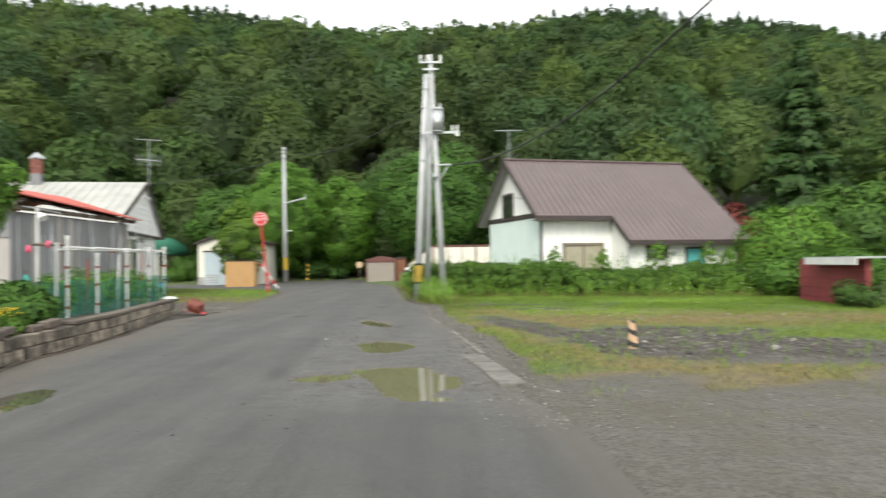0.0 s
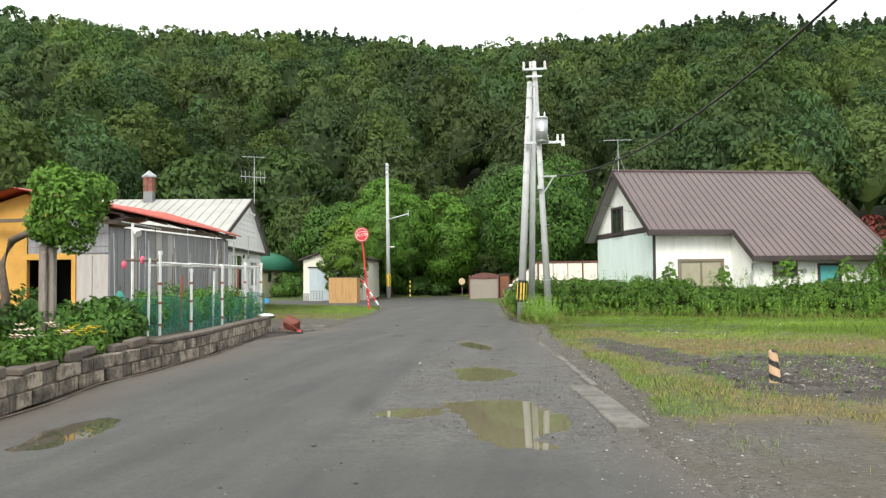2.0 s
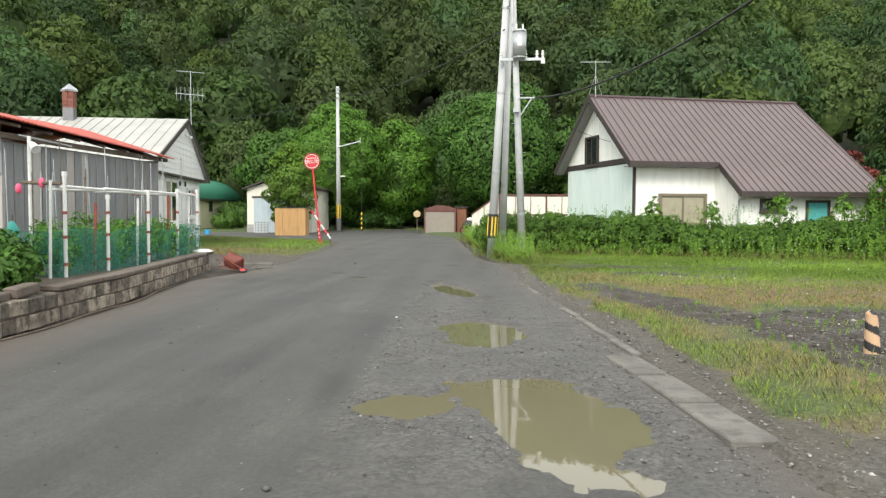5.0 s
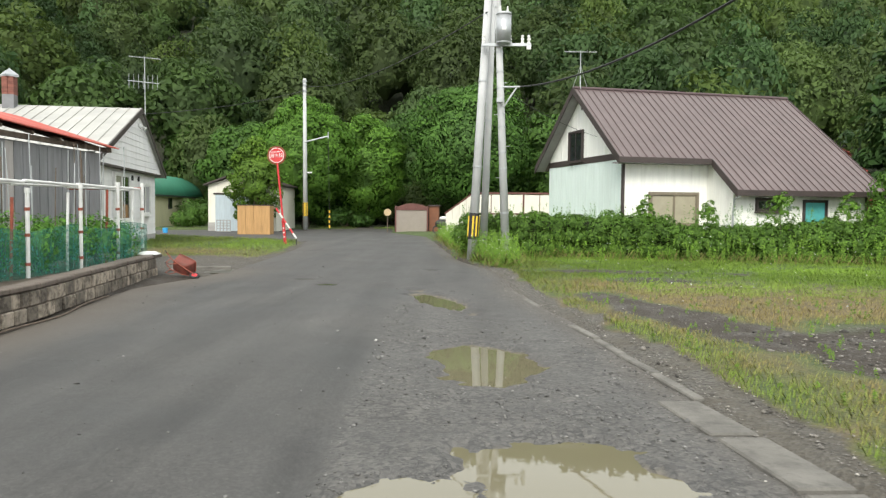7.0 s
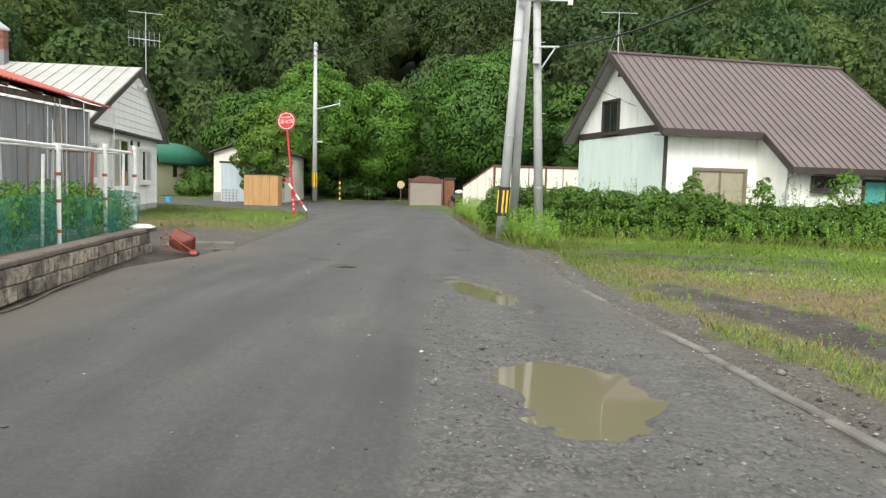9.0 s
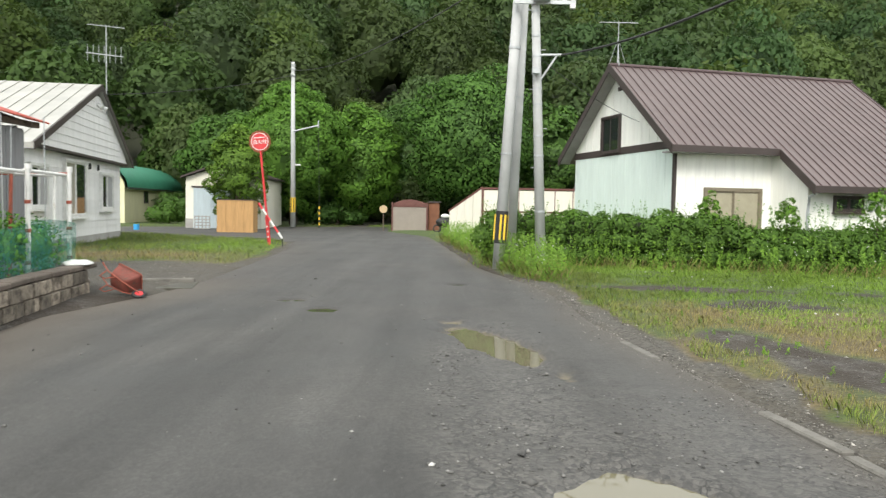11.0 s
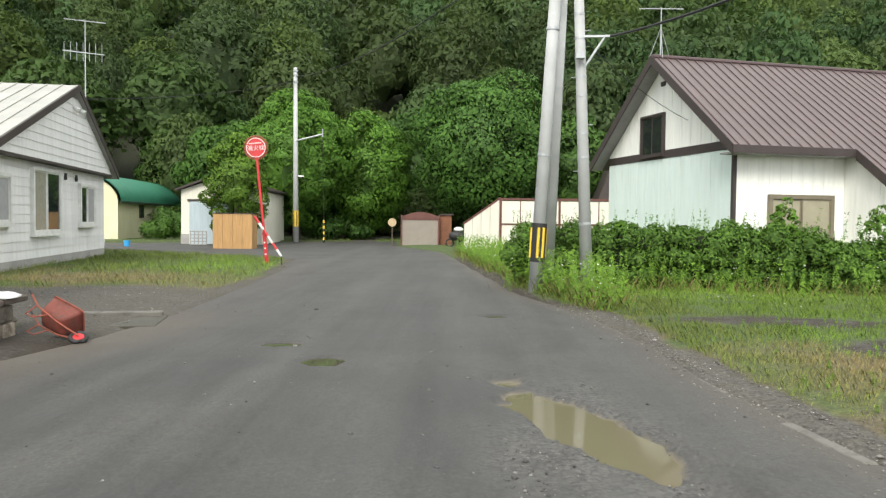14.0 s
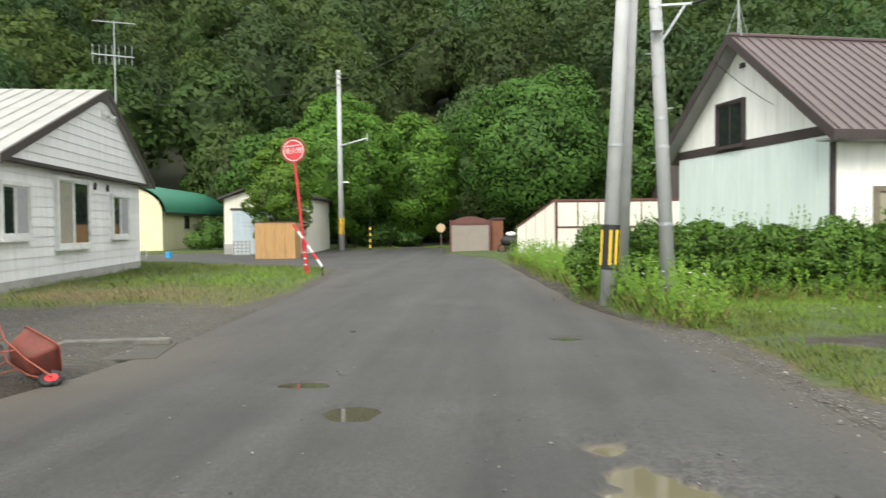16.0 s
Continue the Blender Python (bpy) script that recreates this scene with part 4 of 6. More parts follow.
part("vent", rodm((5.2, CAT_V - 0.05, 1.62), (5.2, CAT_V, 1.62), 0.1, seg=16), M_METAL, house)
part("vent", boxm(-0.06, -0.016, HD / 2 - 0.1, HD / 2 + 0.1, 5.2, 5.32), M_BROWN, house)
dp = bmesh.new()
tube(dp, [(3.1, -1.95, 2.02), (3.1, -1.6, 1.9), (3.1, -1.56, 1.5), (3.08, -1.56, -0.2)], 0.04)
part("downpipe", dp, M_METAL, house, "grey drain pipe")


def antenna(parent_m, height, label, yagi, dish=False):
    t = thing("tv_antenna", parent_m, label, "antenna", "antennas")
    part("mast", rodm((0, 0, -0.2), (0, 0, height), 0.02, 0.016, 8), M_METAL, t)
    bm = bmesh.new()
    rod(bm, (-0.6, 0, height - 0.03), (0.6, 0, height - 0.06), 0.014, seg=6)
    for k in range(9):
        rod(bm, (-0.55 + k * 0.13, -0.16, height - 0.02), (-0.55 + k * 0.13, 0.16, height - 0.02), 0.006, seg=4)
    part("boom", bm, M_METAL, t)
    if yagi:
        bm = bmesh.new()
        rod(bm, (-0.65, 0, height - 1.0), (0.55, 0, height - 1.06), 0.016, seg=6)
        for k in range(7):
            rod(bm, (-0.6 + k * 0.18, 0, height - 1.3), (-0.6 + k * 0.18, 0, height - 0.72), 0.008, seg=4)
        part("boom", bm, M_METAL, t)
    else:
        bm = bmesh.new()
        for a in (0.5, 2.6, 4.7):
            rod(bm, (0, 0, 0.75), (0.35 * math.cos(a), 0.35 * math.sin(a), -0.15), 0.01, seg=4)
        part("stay", bm, M_METAL, t)
    return t


antenna(HR @ pose(-0.15, HD / 2, APEX + 0.05, 0, 0, -20), 1.3, "small tv aerial on a mast on the roof ridge", False)

# ---------- grey house ----------
HL = Matrix.Translation((-12.68, 34.12, 0)) @ pose(0, 0, 0, 0, 0, 10.97)   # x outward from the gable, y along it
gl = thing("house", HL, "grey clapboard house with pale metal roof", "house", "houses")


def roof_l(v):
    return 5.38 - (0.5 * v if v > 0 else -0.36 * v)


SW = Matrix(((0, 1, 0, 0), (1, 0, 0, 0), (0, 0, 1, 0), (0, 0, 0, 1)))
VA, VB = -6.45, 4.4
wl_ = part("wall", prism(bmesh.new(), [(VA, -0.3), (VB, -0.3), (VB, roof_l(VB) - 0.16), (0, 5.2), (VA, roof_l(VA) - 0.16)], -9.0, 0, SW), M_GREY, gl)
part("foundation", boxm(-9.02, 0.02, VA - 0.02, VB + 0.02, -0.3, 0.3), M_CONC, gl)


def slab_l(v0, v1, u0, u1, lift=0.0, th=0.14):
    bm = bmesh.new()
    vs = [bm.verts.new((u, v, roof_l(v) + dz + lift)) for u in (u0, u1) for v in (v0, v1) for dz in (-th, 0)]
    for q in ((0, 1, 3, 2), (4, 6, 7, 5), (0, 4, 5, 1), (2, 3, 7, 6), (0, 2, 6, 4), (1, 5, 7, 3)):
        bm.faces.new([vs[i] for i in q])
    return bm


rl = part("roof", slab_l(VA - 0.4, -0.001, -9.4, 0.42), M_ROOF_L, gl)
part("roof", slab_l(0.001, VB + 0.42, -9.4, 0.42), M_ROOF_L, gl)
u = -9.3
while u < 0.4:
    part("seam", slab_l(VA - 0.41, -0.06, u, u + 0.035, 0.03, 0.03), M_ROOF_L, rl)
    u += 0.42
for v0, v1 in ((VA - 0.42, 0), (0, VB + 0.44)):
    part("barge_board", slab_l(v0, v1, 0.422, 0.45, 0.02, 0.2), M_BROWN, gl)
    part("soffit", slab_l(v0 + 0.02, v1, 0.03, 0.415, -0.143, 0.02), M_SOFFIT, gl)
part("gutter", boxm(-9.3, 0.4, VB + 0.422, VB + 0.52, roof_l(VB + 0.42) - 0.16, roof_l(VB + 0.42) - 0.04), M_BROWN, gl)
part("belt_trim", boxm(0.001, 0.3, VA, VB + 0.02, 2.86, 2.93), M_BROWN, gl, "dark soffit under the gable")
z = 0.3
while z < 5.0:
    h = 0.235
    ends = []
    for zz in (z, z + h):
        ends.append((max(VA, -(5.2 - zz) / 0.36), min(VB, (5.2 - zz) / 0.5)))
    if ends[1][1] - ends[1][0] > 0.2:
        up = 0.26 if z > 2.85 else 0.0
        bm = bmesh.new()
        (l0, h0), (l1, h1) = ends
        vs = [bm.verts.new(c) for c in ((0.002, l0, z), (0.002, h0, z), (0.03 + up, h0, z), (0.03 + up, l0, z), (0.002, l1, z + h), (0.002, h1, z + h), (0.012 + up, h1, z + h), (0.012 + up, l1, z + h))]
        for q in ((0, 1, 2, 3), (7, 6, 5, 4), (3, 2, 6, 7), (1, 5, 6, 2), (0, 3, 7, 4), (0, 4, 5, 1)):
            bm.faces.new([vs[i] for i in q])
        part("board", bm, M_GREY, wl_)
    z += h
FACE = pose(0.03, 0, 0, 0, 0, 90)
for v, z0, w_, h_, pm in ((-3.1, 0.92, 2.35, 1.82, (M_CURTAIN, None)), (1.2, 1.12, 1.75, 1.36, (None, M_SCREEN)), (-6.15, 1.2, 1.5, 1.25, (None, M_SCREEN))):
    window(gl, "window", FACE @ pose(v, 0, z0), w_, h_, M_WHITEP, 0.09, 2, pm, 0.1)
for v in (-0.15, 0.95):
    part("porch_lamp", rodm((0.05, v, 2.52), (0.05, v, 2.72), 0.05, seg=8), M_BLACK, gl)
for v in (-0.1, 0.5):
    lamp = bmesh.new()
    rod(lamp, (0.28, v, 4.72), (0.44, v, 4.6), 0.05, 0.09, 10)
    part("floodlight", lamp, M_WHITEP, gl, "white gable floodlight")
bx = bmesh.new()
box(bx, -4.5, -4.08, -0.6, -0.18, 4.9, 5.7)
ch = part("chimney", bx, surf("grey_flashing", (0.2, 0.2, 0.21), 0.5, 0.15, 3, 40, 0.1, metal=0.3), gl, "grey metal flashing under a brick chimney")
M_BRICK = surf("chimney_brick", (0.26, 0.1, 0.075), 0.85, 0.25, 6, 60, 0.3, each=0.3)
for kz in range(9):
    for kx in range(2):
        part("brick", boxm(-4.5 + kx * 0.215, -4.5 + kx * 0.215 + 0.205, -0.605, -0.175, 5.7 + kz * 0.075, 5.7 + kz * 0.075 + 0.066), M_BRICK, ch)
cp = bmesh.new()
rod(cp, (-4.29, -0.39, 6.38), (-4.29, -0.39, 6.44), 0.34, 0.34, 4)
rod(cp, (-4.29, -0.39, 6.44), (-4.29, -0.39, 6.7), 0.36, 0.02, 4)
part("chimney_cap", cp, M_METAL, ch, "pyramid metal cap")
antenna(HL @ pose(0.33, 1.0, 4.7, 0, 0, 10), 2.9, "tall tv aerial with crossed booms at the gable", True)


# ---------- red-roofed shed ----------
M_CORR = surf("grey_corrugated", (0.25, 0.25, 0.26), 0.6, 0.2, 1.5, 30, 0.1, stain=(0.2, 0.13, 0.1), stain_at=0.6, streak=True, each=0.12)
M_PANEL = surf("weathered_panel", (0.42, 0.39, 0.37), 0.7, 0.15, 1.5, 40, 0.1, stain=(0.3, 0.2, 0.14), stain_at=0.58, streak=True)
M_YPLY = surf("yellow_plywood", (0.62, 0.33, 0.06), 0.7, 0.15, 2, 40, 0.1, each=0.12)
M_REDROOF = surf("red_metal_roof", (0.48, 0.075, 0.045), 0.5, 0.15, 2, 40, 0.05, stain=(0.3, 0.07, 0.05), stain_at=0.62)
M_GLOOM = plain("painted_gloom", (0.015, 0.014, 0.013), 0.9)
shed = thing("shed", pose(0, 0, 0), "old lean shed with red roof and corrugated walls", "shed")
SX, SY0, SY1 = -8.3, 15.6, 22.2


def eave_z(y):
    return 3.12 - 0.035 * (y - 15.5)


sw = part("wall", boxm(SX - 0.1, SX, SY0, SY1, 0.1, 2.75), M_CORR, shed)
k = 0
while SY0 + k * 0.3 < SY1 - 0.05:
    y = SY0 + k * 0.3
    part("board", boxm(SX + 0.001, SX + 0.02 + 0.008 * (k % 3), y + 0.006, min(y + 0.29, SY1), 0.15, 2.72), M_PANEL if k in (2, 3, 6, 7, 8, 9) and k % 2 else M_CORR, sw)
    k += 1
fw = part("wall", boxm(-9.1, SX - 0.1, SY0, SY0 + 0.1, 0.1, 2.75), M_PANEL, shed)
for k in range(2):
    part("sheet", boxm(-9.09 + k * 0.4, -8.71 + k * 0.4, SY0 - 0.02, SY0 - 0.002, 0.2, 2.1), M_PANEL, fw)
for k in range(5):
    part("plank", boxm(-10.3, SX, SY0 - 0.03, SY0 - 0.002, 2.14 + k * 0.15, 2.14 + k * 0.15 + 0.143), M_CORR, fw)
yw = part("wall", boxm(-12.9, -10.35, SY0, SY0 + 0.1, 0.1, 2.85), M_YPLY, shed, "yellow plywood wall")
for k in range(3):
    part("sheet", boxm(-12.9 + k * 0.86, -12.06 + k * 0.86, SY0 - 0.025, SY0 - 0.002, 0.2, 3.0), M_YPLY, yw)
part("gable_infill", prism(bmesh.new(), [(-12.9, 2.85), (SX - 0.1, 2.85), (-10.4, 3.55)], SY0 + 0.01, SY0 + 0.08), M_YPLY, shed)
part("door_frame", boxm(-9.2, -9.1, SY0 - 0.05, SY0 + 0.05, 0.1, 2.14), M_YPLY, shed)
part("lintel", boxm(-10.35, -9.2, SY0 - 0.05, SY0 + 0.05, 2.0, 2.14), M_YPLY, shed)
# added near-black sheet: the unlit depth behind the doorway put into colour
part("gloom_sheet", boxm(-12.8, SX - 0.12, SY0 + 1.6, SY0 + 1.65, 0.1, 2.75), M_GLOOM, shed)
part("rear_wall", boxm(-13.0, SX - 0.1, SY1 - 0.1, SY1, 0.1, 2.8), M_CORR, shed)
part("side_wall", boxm(-13.0, -12.9, SY0, SY1, 0.1, 2.8), M_CORR, shed)


def shed_roof(x0, z0, x1, z1, mat, name, drop, y0=SY0 - 0.45, y1=SY1 + 0.35):
    """Corrugated sheet from ridge to eave."""
    ys = np.linspace(y0, y1, 110)
    top = []
    for dz in (0.0, -0.02):
        for x, z, d in ((x0, z0, 0), (x1, z1, drop)):
            top.append(np.c_[np.full(110, x), ys, z - d * (ys - 15.5) + 0.018 * np.sin(ys * math.tau / 0.13) + dz])
    v = np.concatenate(top)
    i = np.arange(109)
    f = np.concatenate([np.c_[i, i + 1, i + 111, i + 110], np.c_[i + 220, i + 330, i + 331, i + 221], np.c_[i + 110, i + 111, i + 331, i + 330]])
    return part(name, mesh_np(name, v, f, [mat]), None, shed)


shed_roof(-10.4, 3.66, SX + 0.32, 3.14, M_REDROOF, "roof", 0.035)
shed_roof(-10.4, 3.66, -13.2, 2.95, M_REDROOF, "roof", 0.0)
part("beam", boxm(SX + 0.05, SX + 0.15, SY0 - 0.4, SY1 + 0.3, 2.74, 2.84, m=Matrix.Translation((0, 0, 0.05))), M_BARK, shed)
part("beam", boxm(-13.0, SX + 0.2, SY0 - 0.42, SY0 - 0.34, 2.86, 2.94), M_BARK, shed)
for k in range(7):
    y = SY0 + 0.1 + k * 1.05
    part("rafter", rodm((-10.3, y, 3.55), (SX + 0.28, y, eave_z(y) - 0.09), 0.035, seg=6), M_BARK, shed)
part("gutter", rodm((SX + 0.25, SY0 + 0.1, 2.86), (SX + 0.25, SY0 + 1.9, 2.8), 0.02, seg=8), M_METAL, shed, "grey pipe under the eave")

# ---------- retaining wall of concrete blocks ----------
WP = [(-3.95, 4.2), (-4.35, 7.0), (-4.8, 9.2), (-4.95, 11.6), (-5.1, 13.6), (-5.45, 15.7), (-5.85, 18.2), (-6.05, 19.9)]
M_BLOCK = surf("wall_block", (0.4, 0.34, 0.27), 0.9, 0.3, 3, 50, 0.5, stain=(0.07, 0.055, 0.042), stain_at=0.44, each=0.7)
M_CAP = surf("wall_cap", (0.15, 0.122, 0.1), 0.9, 0.25, 3, 50, 0.4, stain=(0.09, 0.07, 0.055), stain_at=0.52, each=0.3)
wlen = np.r_[0, np.cumsum([math.dist(a, b) for a, b in zip(WP, WP[1:])])]


def wall_at(s):
    x, y = np.interp(s, wlen, [p[0] for p in WP]), np.interp(s, wlen, [p[1] for p in WP])
    x2, y2 = np.interp(s + 0.05, wlen, [p[0] for p in WP]), np.interp(s + 0.05, wlen, [p[1] for p in WP])
    return x, y, math.degrees(math.atan2(y2 - y, x2 - x)) if s < wlen[-1] - 0.06 else 97.0


rw = thing("retaining_wall", pose(0, 0, 0), "low weathered concrete block retaining wall along the road", "wall", kind="structure")
br = random.Random(5)
blocks = {}


def block_mesh(kind, ln, h, d, mat):
    if (kind, ln) not in blocks:
        bm = boxm(0.008, ln - 0.008, -d / 2, d / 2, 0.006, h - 0.006, bevel=0.015)
        me = bpy.data.meshes.new(kind)
        bmesh.ops.recalc_face_normals(bm, faces=bm.faces)
        bm.to_mesh(me)
        bm.free()
        me.materials.append(mat)
        blocks[(kind, ln)] = me
    return blocks[(kind, ln)]


for course in range(2):
    s = 0.0 if course == 0 else -0.2
    while s < wlen[-1] - 0.15:
        ln = br.choice((0.39, 0.2, 0.3, 0.25))
        x, y, a = wall_at(max(s, 0))
        o = part("block", block_mesh("block", ln, 0.2, 0.16, M_BLOCK), None, rw)
        o.matrix_basis = pose(x - br.uniform(0, 0.025), y, 0.0 + course * 0.2, br.uniform(-2, 2), br.uniform(-1, 1), a + br.uniform(-2.5, 2.5))
        s += ln
s = 7.4
while s < wlen[-1] - 0.1:
    ln = br.choice((0.6, 0.75, 0.6))
    x, y, a = wall_at(s)
    o = part("cap", block_mesh("cap", ln, 0.085, 0.27, M_CAP), None, rw)
    o.matrix_basis = pose(x - 0.06, y, 0.4, br.uniform(-2, 2), 0, a + br.uniform(-1, 1))
    s += ln
s = 0.3
while s < 7.2:
    ln = br.choice((0.6, 0.46, 0.39))
    x, y, a = wall_at(s)
    if br.random() < 0.75:
        o = part("cap", block_mesh("capstone", ln, 0.12, 0.2, M_CAP), None, rw)
        o.matrix_basis = pose(x - br.uniform(0.03, 0.12), y, 0.395, br.uniform(-6, 6), br.uniform(-5, 5), a + br.uniform(-9, 9)) @ Matrix.Diagonal((1, br.uniform(0.9, 1.3), br.uniform(0.6, 1.4), 1))
    s += ln
# dark joints behind the blocks
core = bmesh.new()
tube(core, [(x - 0.12, y, 0.2) for x, y in WP], 0.17, 4)
part("core", core, M_CAP, rw)
M_SOIL = surf("garden_soil", (0.09, 0.07, 0.05), 0.95, 0.3, 3, 60, 0.5)
bed = bmesh.new()
ring = [bed.verts.new((x - 0.12, y, 0.36)) for x, y in WP] + [bed.verts.new(p) for p in ((-8.2, 19.9, 0.36), (-8.2, 15.65, 0.36), (-14.0, 15.65, 0.36), (-14.0, 4.2, 0.36))]
f = bed.faces.new(ring)
r = bmesh.ops.extrude_face_region(bed, geom=[f])
for v in r["geom"]:
    if isinstance(v, bmesh.types.BMVert):
        v.co.z = -0.1
bmesh.ops.triangulate(bed, faces=list(bed.faces))
tagged(part("garden_bed", bed, M_SOIL), "raised bed of dark soil behind the block wall", "soil", kind="structure")
# a hose lying along the foot of the wall
hp = [(np.interp(s, wlen, [p[0] for p in WP]) + 0.22 + 0.05 * math.sin(s * 2.1), np.interp(s, wlen, [p[1] for p in WP]), 0.03) for s in np.linspace(0.5, 12, 40)]
tagged(part("hose", tube(bmesh.new(), hp, 0.013, 6), M_BARK), "thin brown hose lying at the foot of the wall", "hose")

# ---------- pipe fence with green net ----------
M_NET, nn, nl, nb = nodes_of("green_garden_net")
nb.inputs["Base Color"].default_value = (0.035, 0.21, 0.15, 1)
nb.inputs["Roughness"].default_value = 0.7
tn = nn.new("ShaderNodeBsdfTransparent")
nx_ = nn.new("ShaderNodeMixShader")
nl.new(ramp_node(nn, nl, noise_node(nn, nl, 13, 5, 0.7, nn.new("ShaderNodeNewGeometry").outputs["Position"]), (0.38, 0.3), (0.62, 0.72)), nx_.inputs["Fac"])
nl.new(tn.outputs["BSDF"], nx_.inputs[1])
nl.new(nb.outputs["BSDF"], nx_.inputs[2])
nl.new(nx_.outputs["Shader"], nn["Material Output"].inputs["Surface"])
pf = thing("garden_fence", pose(0, 0, 0), "fence of white pipes with green net and thin stakes", "fence")
FP = [(-6.25, 14.08, 2.1), (-6.25, 15.48, 1.75), (-6.26, 17.15, 1.86), (-6.3, 18.7, 1.95), (-6.32, 19.9, 1.97)]
for k, (x, y, h) in enumerate(FP):
    part("post", rodm((x, y, 0.3), (x + 0.01, y, h), 0.032, seg=10), M_WHITEP, pf)
    part("post_cap", rodm((x + 0.01, y, h - 0.08), (x + 0.01, y, h), 0.045, seg=10), M_WHITEP, pf)
    part("post", rodm((x - 0.12, y - 0.25, 0.3), (x - 0.1, y - 0.22, h - 0.15), 0.025, seg=8), M_RUST if k % 2 else M_WHITEP, pf)
    for z in (0.55, 1.0, 1.4):
        part("clamp", rodm((x, y, z), (x, y, z + 0.05), 0.042, seg=8), M_RUST, pf)
for (x0, y0, h0), (x1, y1, h1) in zip(FP, FP[1:]):
    part("rail", rodm((x0 - 0.05, y0, 1.86), (x1 - 0.05, y1, 1.84), 0.026, seg=8), M_WHITEP, pf)
    part("rail", rodm((x0 - 0.14, y0 - 0.2, 1.8), (x1 - 0.14, y1 - 0.1, 1.82), 0.02, seg=8), M_WHITEP, pf)
part("rail", rodm((-7.1, 14.3, 1.93), (-6.3, 14.08, 1.9), 0.03, seg=8), M_BARK, pf)
part("rail", rodm((-6.3, 19.9, 1.86), (-8.0, 20.1, 1.85), 0.025, seg=8), M_RUST, pf)
part("post", rodm((-7.08, 14.48, 0.3), (-7.08, 14.48, 2.72), 0.032, seg=8), M_WHITEP, pf, "tall white pipe post")
lb = bmesh.new()
rod(lb, (-6.98, 14.4, 2.58), (-6.86, 14.32, 2.48), 0.05, 0.08, 10)
part("floodlight", lb, M_WHITEP, pf)
for x, y, z in ((-7.2, 14.35, 1.83), (-6.7, 14.2, 1.92)):
    bm = bmesh.new()
    bmesh.ops.create_icosphere(bm, subdivisions=2, radius=0.065, matrix=Matrix.Translation((x, y, z)) @ Matrix.Diagonal((0.8, 0.8, 1.4, 1)))
    part("pink_ribbon", bm, plain("pink_tape", (0.75, 0.1, 0.2), 0.5), pf, "bright pink tape")
fr2 = random.Random(9)
for k in range(26):
    y = 14.2 + k * 0.23 + fr2.uniform(-0.08, 0.08)
    x = -6.45 - fr2.uniform(0, 1.1)
    part("stake", rodm((x, y, 0.3), (x + fr2.uniform(-0.06, 0.06), y + fr2.uniform(-0.08, 0.08), fr2.uniform(2.1, 2.75)), 0.009, seg=5), M_METAL if k % 3 else M_BARK, pf)
ys = np.linspace(13.95, 19.95, 70)
zs = np.linspace(0.34, 1.12, 9)
NY, NZ = np.meshgrid(ys, zs, indexing="ij")
NX = -6.29 + 0.05 * np.sin(NY * 4.1 + 2 * NZ) * NZ - 0.02 * np.sin(NY * 11)
NZ2 = NZ + np.where(NZ > 1.0, 0.05 * np.sin(NY * 2.7), 0)
part("net", mesh_np("net", np.stack([NX, NY, NZ2], -1).reshape(-1, 3), grid_faces(70, 9), [M_NET], None, True), None, pf, "green netting")
xs = np.linspace(-7.5, -6.3, 16)
NX, NZ = np.meshgrid(xs, zs, indexing="ij")
part("net", mesh_np("net", np.stack([NX, 14.05 + 0.04 * np.sin(NX * 9), NZ], -1).reshape(-1, 3), grid_faces(16, 9), [M_NET], None, True), None, pf)

# ---------- plants in the garden ----------
pr = np.random.default_rng(31)


def bush(name, x, y, z, w, h, count, size, tint, label, category="shrub", lobes=6, material=None):
    lo = [((pr.uniform(-0.28, 0.28) * w, pr.uniform(-0.28, 0.28) * w, h * pr.uniform(0.35, 0.62)), (w * pr.uniform(0.25, 0.36),) * 2 + (h * pr.uniform(0.3, 0.42),)) for _ in range(lobes)]
    q = lobed(lo, count, size, pr, 0.55, 0.6)
    q[:, :4, 2] = np.maximum(q[:, :4, 2], 0.01)
    t = thing(name, pose(x, y, z), label, category)
    part("leaves", cloud_mesh("leaves", q, np.array(tint) * pr.uniform(0.8, 1.2, (len(q), 1)), material or M_NEAR), None, t)
    sb = bmesh.new()
    for _ in range(5):
        rod(sb, (0, 0, -0.02), (pr.uniform(-0.3, 0.3) * w, pr.uniform(-0.3, 0.3) * w, h * 0.6), 0.012, 0.006, 5)
    part("stems", sb, M_BARK, t)
    return t


def blooms(parent, w, h, n, mat, r=0.03, label=""):
    """Flower heads of a few petals over a bush."""
    for _ in range(n):
        a, q = pr.uniform(0, math.tau), w * 0.5 * math.sqrt(pr.uniform(0.05, 1))
        c = Vector((q * math.cos(a), q * math.sin(a), h * pr.uniform(0.75, 1.1)))
        bm = bmesh.new()
        for k in range(6):
            b = k * math.tau / 6
            d = Vector((math.cos(b), math.sin(b), 0.45))
            side = Vector((-math.sin(b), math.cos(b), 0)) * r * 0.5
            bm.faces.new([bm.verts.new(c), bm.verts.new(c + d * r * 0.7 + side), bm.verts.new(c + d * r * 1.3), bm.verts.new(c + d * r * 0.7 - side)])
        part("flower", bm, mat, parent, label)


M_YF, M_WF, M_RF = plain("yellow_petal", (0.8, 0.62, 0.03), 0.6), plain("cream_petal", (0.75, 0.62, 0.52), 0.6), plain("red_petal", (0.6, 0.05, 0.03), 0.6)
bush("peony_bush", -6.55, 12.2, 0.34, 1.5, 0.95, 2600, 0.06, (0.8, 0.95, 0.75), "dark green peony bush in the raised bed")
